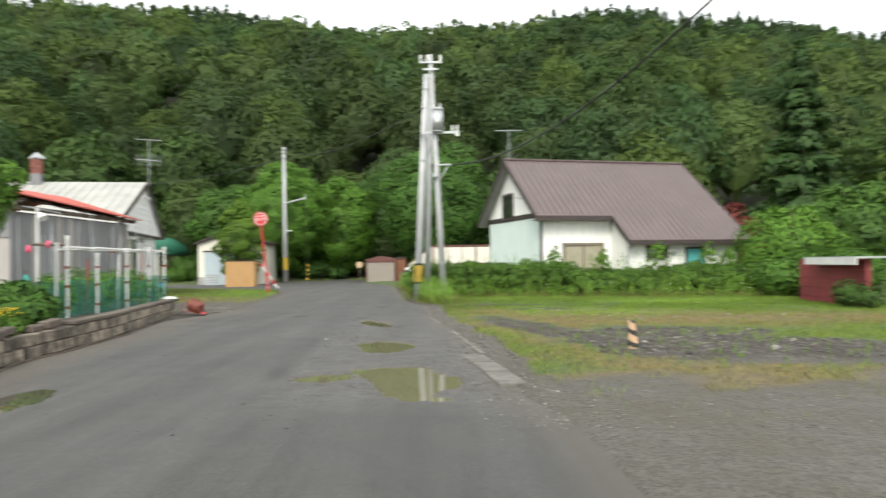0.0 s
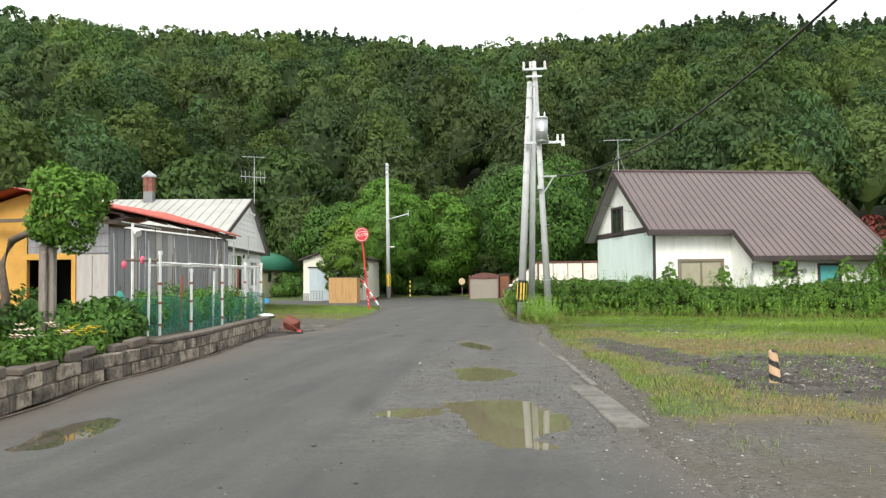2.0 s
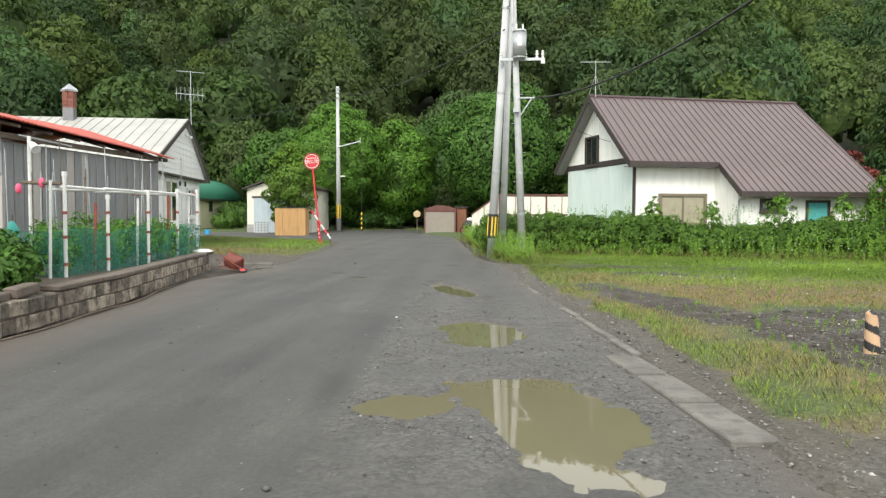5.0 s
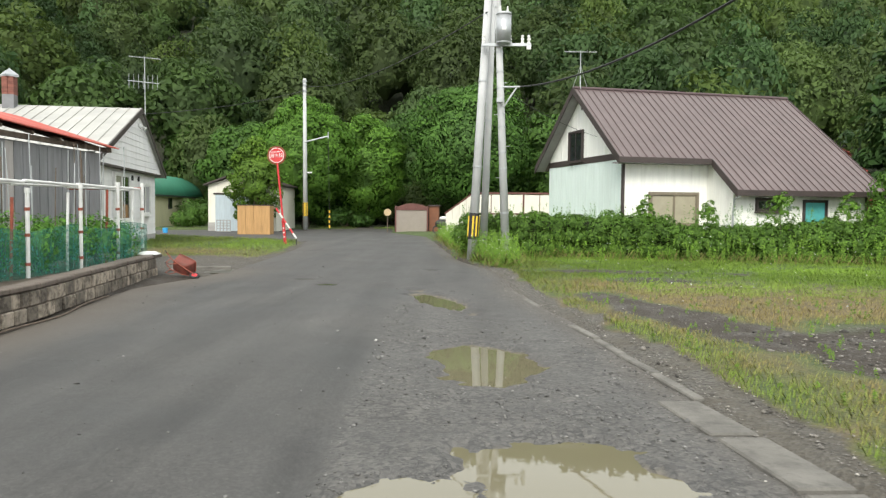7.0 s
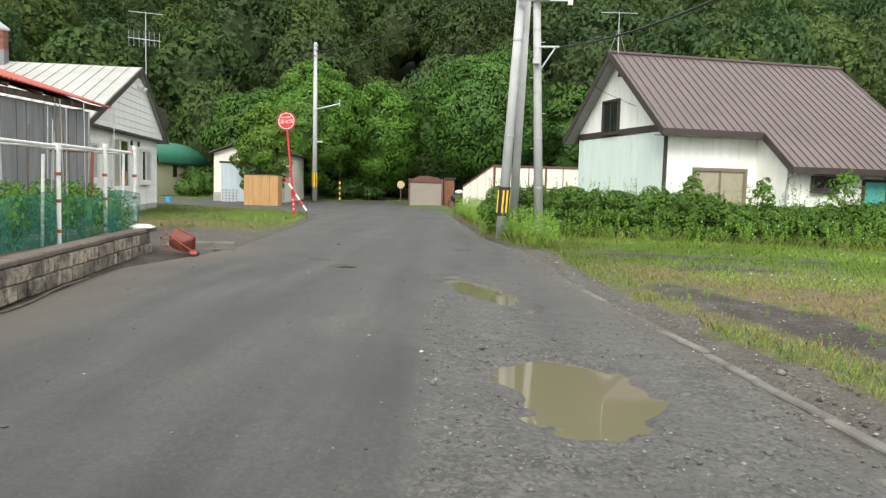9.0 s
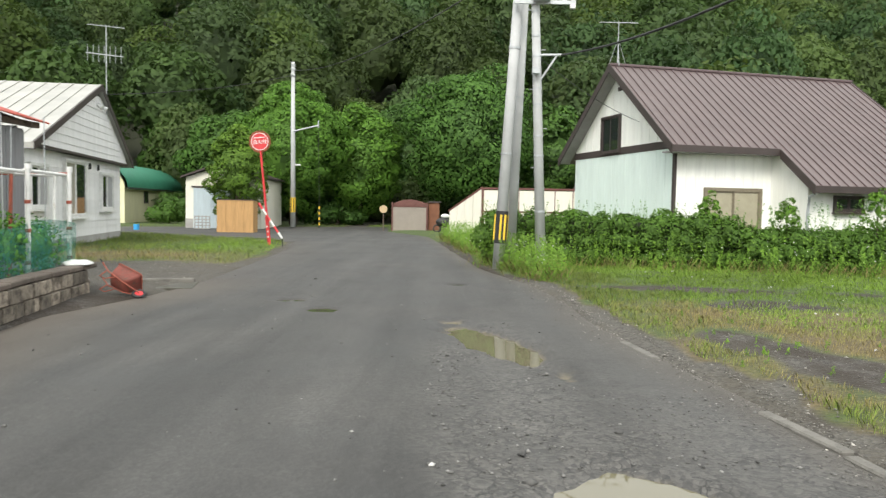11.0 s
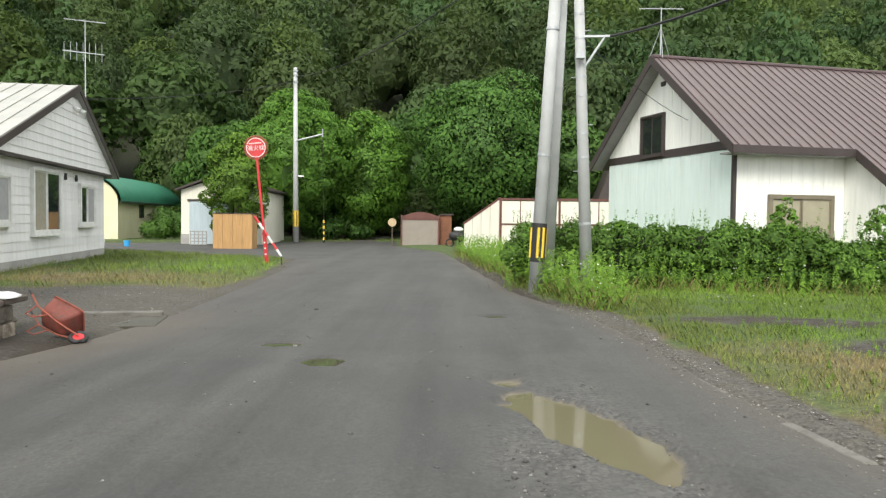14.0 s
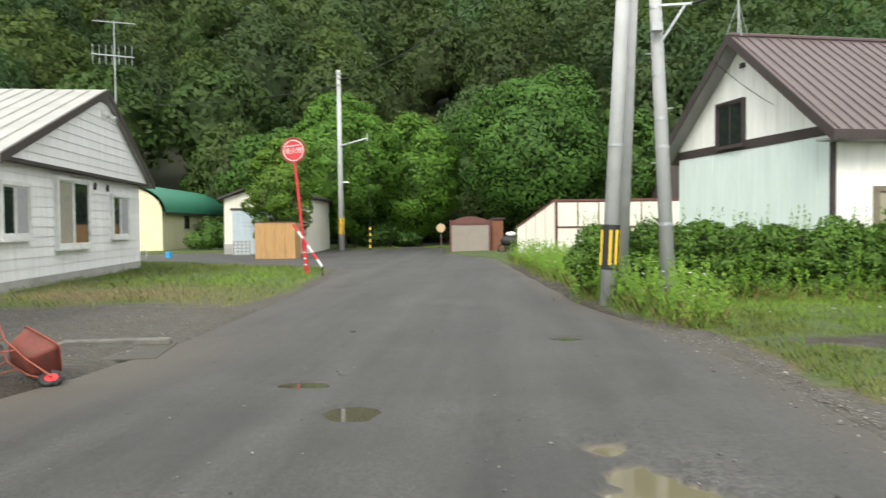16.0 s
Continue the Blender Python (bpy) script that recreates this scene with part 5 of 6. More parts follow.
bush("peony_bush", -5.75, 11.2, 0.34, 1.3, 0.7, 2200, 0.055, (0.85, 1.0, 0.75), "leafy green shrub at the edge of the wall")
bush("peony_bush", -8.3, 12.0, 0.34, 1.6, 1.1, 2400, 0.06, (0.7, 0.85, 0.7), "dark green shrub in front of the shed")
bush("peony_bush", -7.6, 14.4, 0.34, 1.2, 0.8, 1500, 0.06, (0.8, 0.95, 0.75), "green shrub beside the netted fence")
bush("garden_shrub", -6.7, 8.6, 0.34, 1.9, 1.4, 3200, 0.06, (0.75, 0.95, 0.7), "dense green shrub in the raised bed")
bush("garden_shrub", -8.8, 9.6, 0.34, 2.2, 2.4, 4200, 0.07, (0.7, 0.95, 0.7), "tall green shrub in the raised bed")
b1 = bush("flower_clump", -5.35, 10.0, 0.34, 0.75, 0.42, 900, 0.04, (1.0, 1.1, 0.7), "low clump of bright yellow flowers", "flowers")
blooms(b1, 0.8, 0.42, 42, M_YF, 0.034)
b2 = bush("flower_clump", -5.25, 8.9, 0.34, 0.8, 0.5, 900, 0.04, (0.8, 1.0, 0.7), "rose clump with cream pink blossoms", "flowers")
blooms(b2, 0.8, 0.5, 14, M_WF, 0.065)
b3 = bush("azalea_bush", -5.35, 7.0, 0.34, 1.3, 0.9, 2200, 0.04, (0.9, 0.8, 0.65), "azalea bush with red blossoms", "shrub")
blooms(b3, 1.2, 0.85, 30, M_RF, 0.05)
b4 = bush("grass_clump", -4.9, 8.0, 0.34, 0.9, 0.5, 1200, 0.05, (1.0, 1.1, 0.7), "soft green foliage clump over the wall", "plant")
for k in range(11):
    y = 14.35 + k * 0.52
    bush("tomato_plant", -6.6 - 0.3 * (k % 2), y, 0.34, 0.75, 0.95 + 0.1 * (k % 3), 800, 0.04, (1.3, 1.6, 1.1), "green vegetable plant behind the net", "plant", 4)

# flowering standard on its post
wt = np.random.default_rng(77)
wlobes = [((pr.uniform(-0.34, 0.34), pr.uniform(-0.34, 0.34), pr.uniform(-0.3, 0.42)), (0.42, 0.42, 0.38)) for _ in range(9)] + [((0, 0, 0), (0.58, 0.58, 0.62)), ((0.15, -0.1, -0.45), (0.36, 0.36, 0.35))]
wq = lobed(wlobes, 7500, 0.058, wt, 0.55, 0.7, (7, 4, 0.3))
wis = thing("wisteria_tree", pose(-6.72, 11.75, 2.78), "round clipped wisteria with a gnarled trunk", "tree")
part("crown", cloud_mesh("crown", wq, np.array((1.3, 1.42, 0.85)) * pr.uniform(0.85, 1.15, (len(wq), 1)), M_NEAR), None, wis)
tb = bmesh.new()
tube(tb, [(-1.35, 0.0, -2.3), (-1.25, 0.05, -1.6), (-1.32, 0, -1.0), (-1.12, 0.02, -0.55), (-0.8, 0, -0.42), (-0.5, 0, -0.5), (-0.2, 0, -0.3), (0, 0, 0.1)], [0.085, 0.075, 0.07, 0.075, 0.065, 0.06, 0.05, 0.03])
tube(tb, [(-0.5, 0, -0.5), (-0.3, 0.1, -0.1), (0.1, 0.2, 0.3)], [0.04, 0.03, 0.015], 6)
part("trunk", tb, M_BARK, wis, smooth=True)
M_GWOOD = surf("grey_weathered_wood", (0.27, 0.23, 0.2), 0.9, 0.3, 5, 50, 0.4, streak=True)
gp = thing("wooden_post", pose(-7.15, 11.7, 0.3), "old grey split wooden post propping a tree", "post")
for dx, dy, r_, h in ((0, 0, 0.075, 1.85), (0.13, 0.02, 0.06, 1.8), (0.06, -0.1, 0.045, 1.7)):
    part("timber", boxm(dx - r_, dx + r_, dy - r_, dy + r_, -0.1, h, bevel=0.018), M_GWOOD, gp)
sk = thing("garden_sack", pose(-7.0, 13.4, 0.34), "white plastic sack among the plants", "sack")
bm = bmesh.new()
bmesh.ops.create_icosphere(bm, subdivisions=3, radius=0.2)
for v in bm.verts:
    v.co = Vector((v.co.x * 1.2, v.co.y, max(v.co.z + 0.15, 0) * 1.3)) * (1 + 0.18 * noise.noise(v.co * 9))
part("bag", bm, plain("white_plastic", (0.7, 0.7, 0.72), 0.4), sk, smooth=True)
sc = thing("bird_scarer", pose(-6.95, 13.75, 0.34), "green and white cloth hung on a stick", "scarer")
part("stick", rodm((0, 0, 0), (0.02, 0, 1.05), 0.014, seg=6), M_BARK, sc)
bm = bmesh.new()
tube(bm, [(0, 0, 0.95), (0.02, 0.01, 0.8), (0, 0, 0.6), (0.03, 0, 0.4)], [0.03, 0.1, 0.09, 0.12], 9)
part("cloth", bm, plain("teal_cloth", (0.05, 0.32, 0.27), 0.8), sc, smooth=True)

# ---------- wheelbarrow, slab, marker post ----------
M_KERB = surf("worn_kerb", (0.185, 0.175, 0.155), 0.9, 0.3, 2.5, 60, 0.4, stain=(0.09, 0.085, 0.075), stain_at=0.5, each=0.25)

wf_ = Vector((0.86, -0.3, -0.33)).normalized()
wy_ = Vector((-0.28, 0.75, 0.42)).cross(wf_).normalized()
wu_ = wf_.cross(wy_)
BAR = Matrix((wf_, wy_, wu_)).transposed().to_4x4() @ Matrix.Scale(0.55, 4)
wbw = thing("wheelbarrow", Matrix.Translation(Vector((-5.08, 19.5, 0.07)) - BAR @ Vector((0.72, 0, -0.2))) @ BAR, "tipped over rusty red wheelbarrow", "wheelbarrow")


def tray_ring(bm, cx, hx, hy, z, k=6, grow=0.0):
    """A rounded rectangle of vertices."""
    out = []
    for c, (sx, sy) in enumerate(((1, 1), (-1, 1), (-1, -1), (1, -1))):
        for i in range(k):
            a = (c + i / (k - 1)) * math.pi / 2
            rd_ = 0.075
            out.append(bm.verts.new((cx + sx * (hx + grow - rd_) + rd_ * math.cos(a), sy * (hy + grow - rd_) + rd_ * math.sin(a), z)))
    return out


bm = bmesh.new()
LOFT = [(0.0, 0.42, 0.31, 0.2), (-0.01, 0.38, 0.275, 0.06), (-0.03, 0.33, 0.235, -0.1), (-0.06, 0.26, 0.185, -0.21)]
outer = [tray_ring(bm, *q) for q in LOFT]
inner = [tray_ring(bm, c, hx, hy, z + (0.014 if i == 3 else 0), 6, -0.012) for i, (c, hx, hy, z) in enumerate(LOFT)]
for rings, flip in ((outer, 1), (inner, -1)):
    for a, b in zip(rings, rings[1:]):
        for i in range(24):
            bm.faces.new((a[i], a[(i + 1) % 24], b[(i + 1) % 24], b[i])[::flip])
    bm.faces.new(rings[-1])
for i in range(24):
    bm.faces.new((outer[0][i], outer[0][(i + 1) % 24], inner[0][(i + 1) % 24], inner[0][i]))
part("tray", bm, surf("barrow_red", (0.2, 0.05, 0.036), 0.7, 0.35, 5, 50, 0.2, stain=(0.085, 0.05, 0.036), stain_at=0.47), wbw, "dented orange red tray", True)
rim = bmesh.new()
rb_ = bmesh.new()
tube(rim, [v.co.copy() for v in tray_ring(rb_, 0, 0.425, 0.315, 0.2)] + [Vector((0.425, 0.185, 0.2))], 0.014, 6)
rb_.free()
part("rim", rim, M_RUST, wbw)
for s_ in (-1, 1):
    hb = bmesh.new()
    tube(hb, [(0.72, 0.05 * s_, -0.2), (0.2, 0.16 * s_, -0.25), (-0.4, 0.24 * s_, -0.2), (-0.95, 0.27 * s_, 0.05)], 0.017, 6)
    hd = part("handle_bar", hb, M_RUST, wbw)
    part("grip", rodm((-0.95, 0.27 * s_, 0.05), (-0.82, 0.265 * s_, -0.01), 0.022, seg=8), M_BLACK, hd)
    lg = bmesh.new()
    tube(lg, [(-0.1, 0.19 * s_, -0.23), (-0.22, 0.22 * s_, -0.5), (-0.4, 0.22 * s_, -0.5), (-0.45, 0.24 * s_, -0.18)], 0.014, 6)
    part("leg", lg, M_RUST, wbw)
wh = bmesh.new()
tube(wh, [(0.72 + 0.15 * math.cos(a), 0, -0.2 + 0.15 * math.sin(a)) for a in np.linspace(0, math.tau, 21)], 0.048, 8)
ty = part("wheel", wh, M_BLACK, wbw, "black rubber tyre", True)
part("rim", rodm((0.72, -0.03, -0.2), (0.72, 0.03, -0.2), 0.11, seg=16), M_RED, ty, "red wheel disc")

ws = thing("plastic_sheet", pose(-6.12, 19.72, 0.485, 0, 0, 12), "crumpled white plastic sheet on the wall's end", "sheet")
bm = bmesh.new()
bmesh.ops.create_icosphere(bm, subdivisions=3, radius=0.2)
for v in bm.verts:
    v.co = Vector((v.co.x * 1.1, v.co.y * 1.3, max(v.co.z, 0) * 0.35)) * (1 + 0.25 * noise.noise(v.co * 11))
part("sheet", bm, plain("white_sheet", (0.72, 0.72, 0.7), 0.45), ws, smooth=True)
sl = thing("drain_trough", pose(-5.45, 21.2, 0, 0, 0, 12), "sunken concrete drain with a pale kerb beside the road", "drain")
part("bed", boxm(-0.62, 0.62, -0.5, 0.5, -0.06, 0.025, bevel=0.01), surf("wet_silt", (0.05, 0.045, 0.03), 0.45, 0.3, 3, 40, 0.2), sl, "dark wet silt")
part("end_stone", boxm(-0.74, -0.62, -0.5, 0.5, -0.1, 0.09, bevel=0.012), M_KERB, sl)
part("kerb", boxm(-0.7, 0.55, 0.5, 0.64, -0.1, 0.09, bevel=0.015), M_KERB, sl)

bo = thing("marker_post", pose(4.62, 9.85, 0, 0, -3, 15), "short leaning striped rubber marker post", "bollard")
M_TAN = surf("faded_orange_rubber", (0.55, 0.36, 0.22), 0.7, 0.15, 6, 50, 0.1)
seg, rings = 18, 40
bm = bmesh.new()
pv = []
for i in range(rings + 1):
    z = 0.5 * i / rings
    r_ = 0.082 - 0.03 * i / rings if i < rings - 2 else 0.05 * (rings - i) / 2.5 + 0.003
    pv.append([bm.verts.new((r_ * math.cos(k * math.tau / seg), r_ * math.sin(k * math.tau / seg), z)) for k in range(seg)])
for i in range(rings):
    for k in range(seg):
        f = bm.faces.new((pv[i][k], pv[i][(k + 1) % seg], pv[i + 1][(k + 1) % seg], pv[i + 1][k]))
        f.material_index = 1 if ((i / rings * 2.6 + k / seg) % 1.0) < 0.42 else 0
me = bpy.data.meshes.new("body")
bm.to_mesh(me)
bm.free()
me.materials.append(M_TAN)
me.materials.append(M_BLACK)
part("body", me, None, bo, "tan rubber with black spiral stripes", True)
part("base", rodm((0, 0, -0.02), (0, 0, 0.03), 0.13, 0.1, 18), M_BLACK, bo)

# concrete gutter slabs along the road's edge
for k, (x, y, ln, a) in enumerate(((2.42, 7.35, 1.0, 97), (2.3, 8.38, 0.95, 97), (2.16, 9.36, 0.9, 98))):
    p = part("gutter_slab", boxm(-ln / 2, ln / 2, -0.17, 0.17, -0.06, 0.03, bevel=0.012), M_KERB)
    p.matrix_world = pose(x, y, -0.02 - 0.003 * k, 1.0, 0.5, a)
    tagged(p, "flat grey concrete gutter slab sunk beside the asphalt", "slab", "gutter slabs")
for k in (0, 1, 2, 3, 5, 6, 8):
    y = 10.3 + k * 0.95
    x = float(road_right(np.array([y]))[0]) - 0.1
    p = part("edge_stone", boxm(-0.46, 0.46, -0.05, 0.05, -0.1, 0.024, bevel=0.012), M_KERB)
    p.matrix_world = pose(x, y, -0.006 - 0.007 * (k % 3), (k % 3) - 1, 0, 97 + 2 * (k % 2))
    tagged(p, "worn concrete edging stone sunk along the road", "edging", "edging stones")

# ---------- hydrant sign ----------
hs = thing("hydrant_sign", pose(-6.68, 34.69, 0, 0, -5.6, 0), "leaning red round fire hydrant sign on a red pole", "sign")
part("pole", rodm((0, 0, -0.15), (0, 0, 3.3), 0.04, seg=12), M_RED, hs)
part("collar", rodm((0, 0, 0), (0, 0, 1.0), 0.062, seg=12), M_RED, hs)
for z in (0.32, 0.5, 0.68):
    part("reflector", rodm((0, -0.05, z), (0, -0.07, z), 0.03, seg=10), M_WHITEP, hs)
rg = bmesh.new()
tube(rg, [(0.36 * math.cos(a), 0, 3.62 + 0.36 * math.sin(a)) for a in np.linspace(0, math.tau, 33)], 0.022, 6)
part("hoop", rg, M_RUST, hs)
disc = part("disc", rodm((0, -0.015, 3.62), (0, 0.015, 3.62), 0.32, seg=40), M_RED, hs, "red disc with white rim and lettering")
rg = bmesh.new()
tube(rg, [(0.29 * math.cos(a), -0.016, 3.62 + 0.29 * math.sin(a)) for a in np.linspace(0, math.tau, 41)], 0.014, 6)
part("white_rim", rg, M_WHITEP, disc)
tx = bpy.data.curves.new("lettering", "FONT")
tx.body, tx.size, tx.align_x, tx.align_y, tx.extrude = "消火栓", 0.18, "CENTER", "CENTER", 0.003
tx.materials.append(M_WHITEP)
to = new("lettering", tx)
to.parent = disc
to.matrix_basis = Matrix.Translation((0, -0.02, 3.6)) @ pose(0, 0, 0, 90, 0, 0)
sb = bmesh.new()
for k in range(7):
    box(sb, -0.19 + k * 0.055, -0.15 + k * 0.055, -0.022, -0.016, 3.74, 3.775)
part("small_print", sb, M_WHITEP, disc)
rp = thing("striped_pole", pose(-6.45, 34.2, 0), "fallen red and white striped pole leaning on the sign", "pole")
P0_, P1_ = Vector((0.32, 0, 0.28)), Vector((-0.52, 0.1, 1.48))
for k in range(6):
    part("stripe", rodm(P0_.lerp(P1_, k / 6), P0_.lerp(P1_, (k + 1) / 6), 0.04, seg=10), M_WHITEP if k % 2 == 0 else M_RED, rp)
part("spike", rodm((0.34, 0, -0.1), P0_, 0.015, seg=6), M_BLACK, rp)

# ---------- sheds and fences beyond ----------
M_CREAM = surf("cream_wall", (0.72, 0.7, 0.6), 0.7, 0.08, 1, 30, 0.08, stain=(0.5, 0.46, 0.36), stain_at=0.66, streak=True)
M_LBLUE = surf("pale_blue_shutter", (0.46, 0.54, 0.58), 0.6, 0.1, 1.5, 30, 0.05, stain=(0.35, 0.36, 0.35), stain_at=0.62, streak=True)
M_TAUPE = surf("taupe_shutter", (0.27, 0.235, 0.2), 0.55, 0.1, 1.5, 30, 0.05)
M_OX = surf("oxide_frame", (0.13, 0.05, 0.04), 0.6, 0.2, 2, 30, 0.1, stain=(0.12, 0.06, 0.045), stain_at=0.6)
M_PLY = surf("ochre_plywood", (0.46, 0.27, 0.11), 0.75, 0.18, 2, 40, 0.1, stain=(0.28, 0.17, 0.09), stain_at=0.6, streak=True)
M_YCREAM = surf("yellow_cream_wall", (0.58, 0.55, 0.36), 0.75, 0.1, 1, 30, 0.08, stain=(0.5, 0.45, 0.27), stain_at=0.65, streak=True)
M_YPALE = surf("pale_yellow_wall", (0.74, 0.7, 0.46), 0.75, 0.08, 1, 30, 0.08)
M_GREENR = surf("green_metal_roof", (0.045, 0.22, 0.14), 0.45, 0.12, 1, 25, 0.04)

gar = thing("garage", pose(-15.55, 52.0, 0, 0, 0, 3), "white garage with pale blue shutter door", "garage")
part("body", prism(bmesh.new(), [(0, -0.2), (4.3, -0.2), (4.3, 2.9), (2.1, 3.62), (0, 2.92)], 0, 7, None), M_CREAM, gar)
rbm = bmesh.new()
for a, b in (((-0.25, 2.86), (2.1, 3.72)), ((2.1, 3.72), (4.6, 2.9))):
    prism(rbm, [a, b, (b[0], b[1] + 0.1), (a[0], a[1] + 0.1)], -0.3, 7.2)
part("roof", rbm, M_BROWN, gar)
dr = part("shutter", boxm(0.45, 3.6, -0.05, -0.003, 0.0, 2.3), M_LBLUE, gar, "pale blue shutter")
for k in range(11):
    part("slat", boxm(0.47, 3.58, -0.07, -0.052, 0.02 + k * 0.207, 0.02 + k * 0.207 + 0.19), M_LBLUE, dr)
part("lintel", boxm(0.35, 3.7, -0.1, -0.002, 2.32, 2.42), M_BROWN, gar)
part("plinth", boxm(-0.02, 0.42, -0.03, -0.001, -0.1, 0.55), M_CONC, gar)
part("vent", boxm(2.3, 2.9, -0.05, -0.001, 2.75, 3.05), M_METAL, gar)
part("vent", boxm(2.3, 2.9, -0.07, -0.052, 2.88, 2.92), M_BROWN, gar)
cr = thing("crate_pallet", pose(-14.6, 50.6, 0, 0, 0, 3), "dark lattice grate leaning on the garage", "grate")
for k in range(5):
    part("bar", boxm(k * 0.2, k * 0.2 + 0.05, 0.02 * k, 0.02 * k + 0.05, 0, 0.75), M_CONC, cr)
    part("bar", boxm(0, 0.85, 0.05, 0.09, k * 0.17, k * 0.17 + 0.05), M_CONC, cr)

bxp = thing("plywood_screen", pose(-11.95, 46.0, 0, 0, 0, 4), "weathered ochre plywood box by the garage", "box")
for k in range(4):
    part("board", boxm(k * 0.445 + 0.004, k * 0.445 + 0.44, 0, 0.05, 0, 1.62), M_PLY, bxp)
part("side", boxm(1.74, 1.79, 0.052, 1.2, 0, 1.6), M_PLY, bxp)
part("side", boxm(0, 0.05, 0.052, 1.2, 0, 1.6), M_PLY, bxp)
part("cap", boxm(-0.03, 1.82, -0.03, 1.22, 1.622, 1.66), M_BROWN, bxp)

# barrel roof; x along the length from the near end, y away from the side wall
gr = thing("storehouse", pose(-21.35, 57.4, 0, 0, 0, 96.3), "long yellow storehouse with curved green metal roof", "building")
SL, SWD, SE = 15.0, 6.0, 2.42
ST = [(SWD / 2 - (SWD / 2) * math.cos(a), SE - 0.06 + 1.75 * math.sin(a)) for a in np.linspace(0, math.pi, 17)]
TURN_ = Matrix(((0, 1, 0, 0), (1, 0, 0, 0), (0, 0, 1, 0), (0, 0, 0, 1)))
part("side_wall", boxm(0, SL, 0.0, 0.15, -0.2, SE - 0.05), M_YCREAM, gr)
part("side_wall", boxm(0, SL, SWD - 0.15, SWD, -0.2, SE - 0.05), M_YCREAM, gr)
for x_ in (0.0, SL - 0.15):
    part("end_wall", prism(bmesh.new(), [(0, -0.2)] + ST + [(SWD, -0.2)], x_ - 0.01, x_ + 0.15, TURN_), M_YPALE, gr, "pale yellow end wall")
ga, gu = np.linspace(-0.06, math.pi + 0.06, 29), np.linspace(-0.3, SL + 0.3, 40)
GA, GU = np.meshgrid(ga, gu, indexing="ij")
top = np.stack([GU, SWD / 2 - (SWD / 2 + 0.28) * np.cos(GA), SE + 0.02 + 1.8 * np.sin(GA)], -1).reshape(-1, 3)
nv = len(top)
gf = grid_faces(29, 40)
part("roof", mesh_np("roof", np.concatenate([top, top - np.array([0, 0, 0.07])]), np.concatenate([gf, gf[:, ::-1] + nv]), [M_GREENR], None, True), None, gr, "curved green metal roof")
part("gutter", boxm(-0.3, SL + 0.3, -0.33, -0.25, SE - 0.12, SE - 0.03), M_BROWN, gr)
for xx in (4.3, 10.2):
    fr_ = part("window", boxm(xx, xx + 1.0, -0.05, -0.002, 1.35, 2.2), M_BROWN, gr)
    part("pane", boxm(xx + 0.1, xx + 0.9, -0.06, -0.052, 1.43, 2.12), M_GLASS, fr_)
for x_, y_, w_, h_ in ((-8.4, 61.6, 3.4, 2.0), (-9.8, 62.6, 3.0, 2.6), (-7.2, 62.2, 2.2, 1.4), (-2.2, 57.5, 1.6, 1.5), (1.2, 57.0, 3.2, 1.7), (4.4, 57.4, 3.0, 2.0)):
    bush("undergrowth_shrub", x_, y_, 0, w_, h_, 1800, 0.1, (0.6, 0.72, 0.55), "dark green undergrowth below the trees")
bush("storehouse_shrub", -18.9, 58.6, 0, 2.2, 1.5, 3000, 0.09, (1.0, 1.1, 0.75), "overgrown green shrub beside the storehouse wall")
bush("storehouse_shrub", -20.3, 64.0, 0, 2.8, 2.3, 2600, 0.09, (0.85, 0.95, 0.7), "overgrown green shrub beside the storehouse wall")
bcan = thing("plastic_bucket", pose(-16.6, 47.6, 0), "bright blue plastic bucket on the gravel", "bucket")
part("body", rodm((0, 0, 0), (0, 0, 0.3), 0.13, 0.16, 14), plain("blue_plastic", (0.05, 0.35, 0.7), 0.4), bcan)
stl = thing("folding_stand", pose(-18.0, 47.8, 0), "small grey tubular stand", "stand")
for dx in (-0.22, 0.22):
    part("leg", rodm((dx, 0, 0), (dx * 0.8, 0.15, 0.55), 0.015, seg=6), M_METAL, stl)
part("bar", rodm((-0.18, 0.15, 0.55), (0.18, 0.15, 0.55), 0.015, seg=6), M_METAL, stl)

sh = thing("storage_hut", pose(-3.78, 53.0, 0), "small hut with taupe shutter and rusty arched top", "hut")
part("shutter", boxm(0.06, 2.0, 0.0, 0.04, 0.0, 1.42), M_TAUPE, sh, "taupe roll shutter")
part("frame", boxm(-0.03, 0.06, -0.03, 0.06, -0.1, 1.7), M_OX, sh)
part("frame", boxm(2.0, 2.1, -0.03, 0.06, -0.1, 1.7), M_OX, sh)
part("lintel", boxm(0.06, 2.0, -0.03, 0.05, 1.425, 1.49), M_OX, sh)
arch = [(0, 1.5)] + [(2.07 * k / 12, 1.62 + 0.27 * math.sin(math.pi * k / 12)) for k in range(13)] + [(2.07, 1.5)]
part("body", prism(bmesh.new(), [(-0.02, -0.1), (2.09, -0.1)] + [(x, z - 0.02) for x, z in arch[::-1]], 0.062, 3.6), M_OX, sh)
for k in range(3):
    part("transom_panel", boxm(0.1 + k * 0.64, 0.7 + k * 0.64, 0.0, 0.05, 1.5, 1.66 + 0.08 * (k == 1)), M_OX, sh)
part("annexe", boxm(2.12, 2.75, 0.5, 3.0, -0.1, 1.7), surf("orange_brown_board", (0.2, 0.08, 0.04), 0.7, 0.2, 2, 40, 0.1), sh, "orange brown side box")
part("annexe_roof", boxm(2.1, 2.85, 0.4, 3.1, 1.705, 1.78), M_BROWN, sh)
rd = thing("round_board", pose(-4.25, 52.6, 0), "round wooden disc on a short post", "disc")
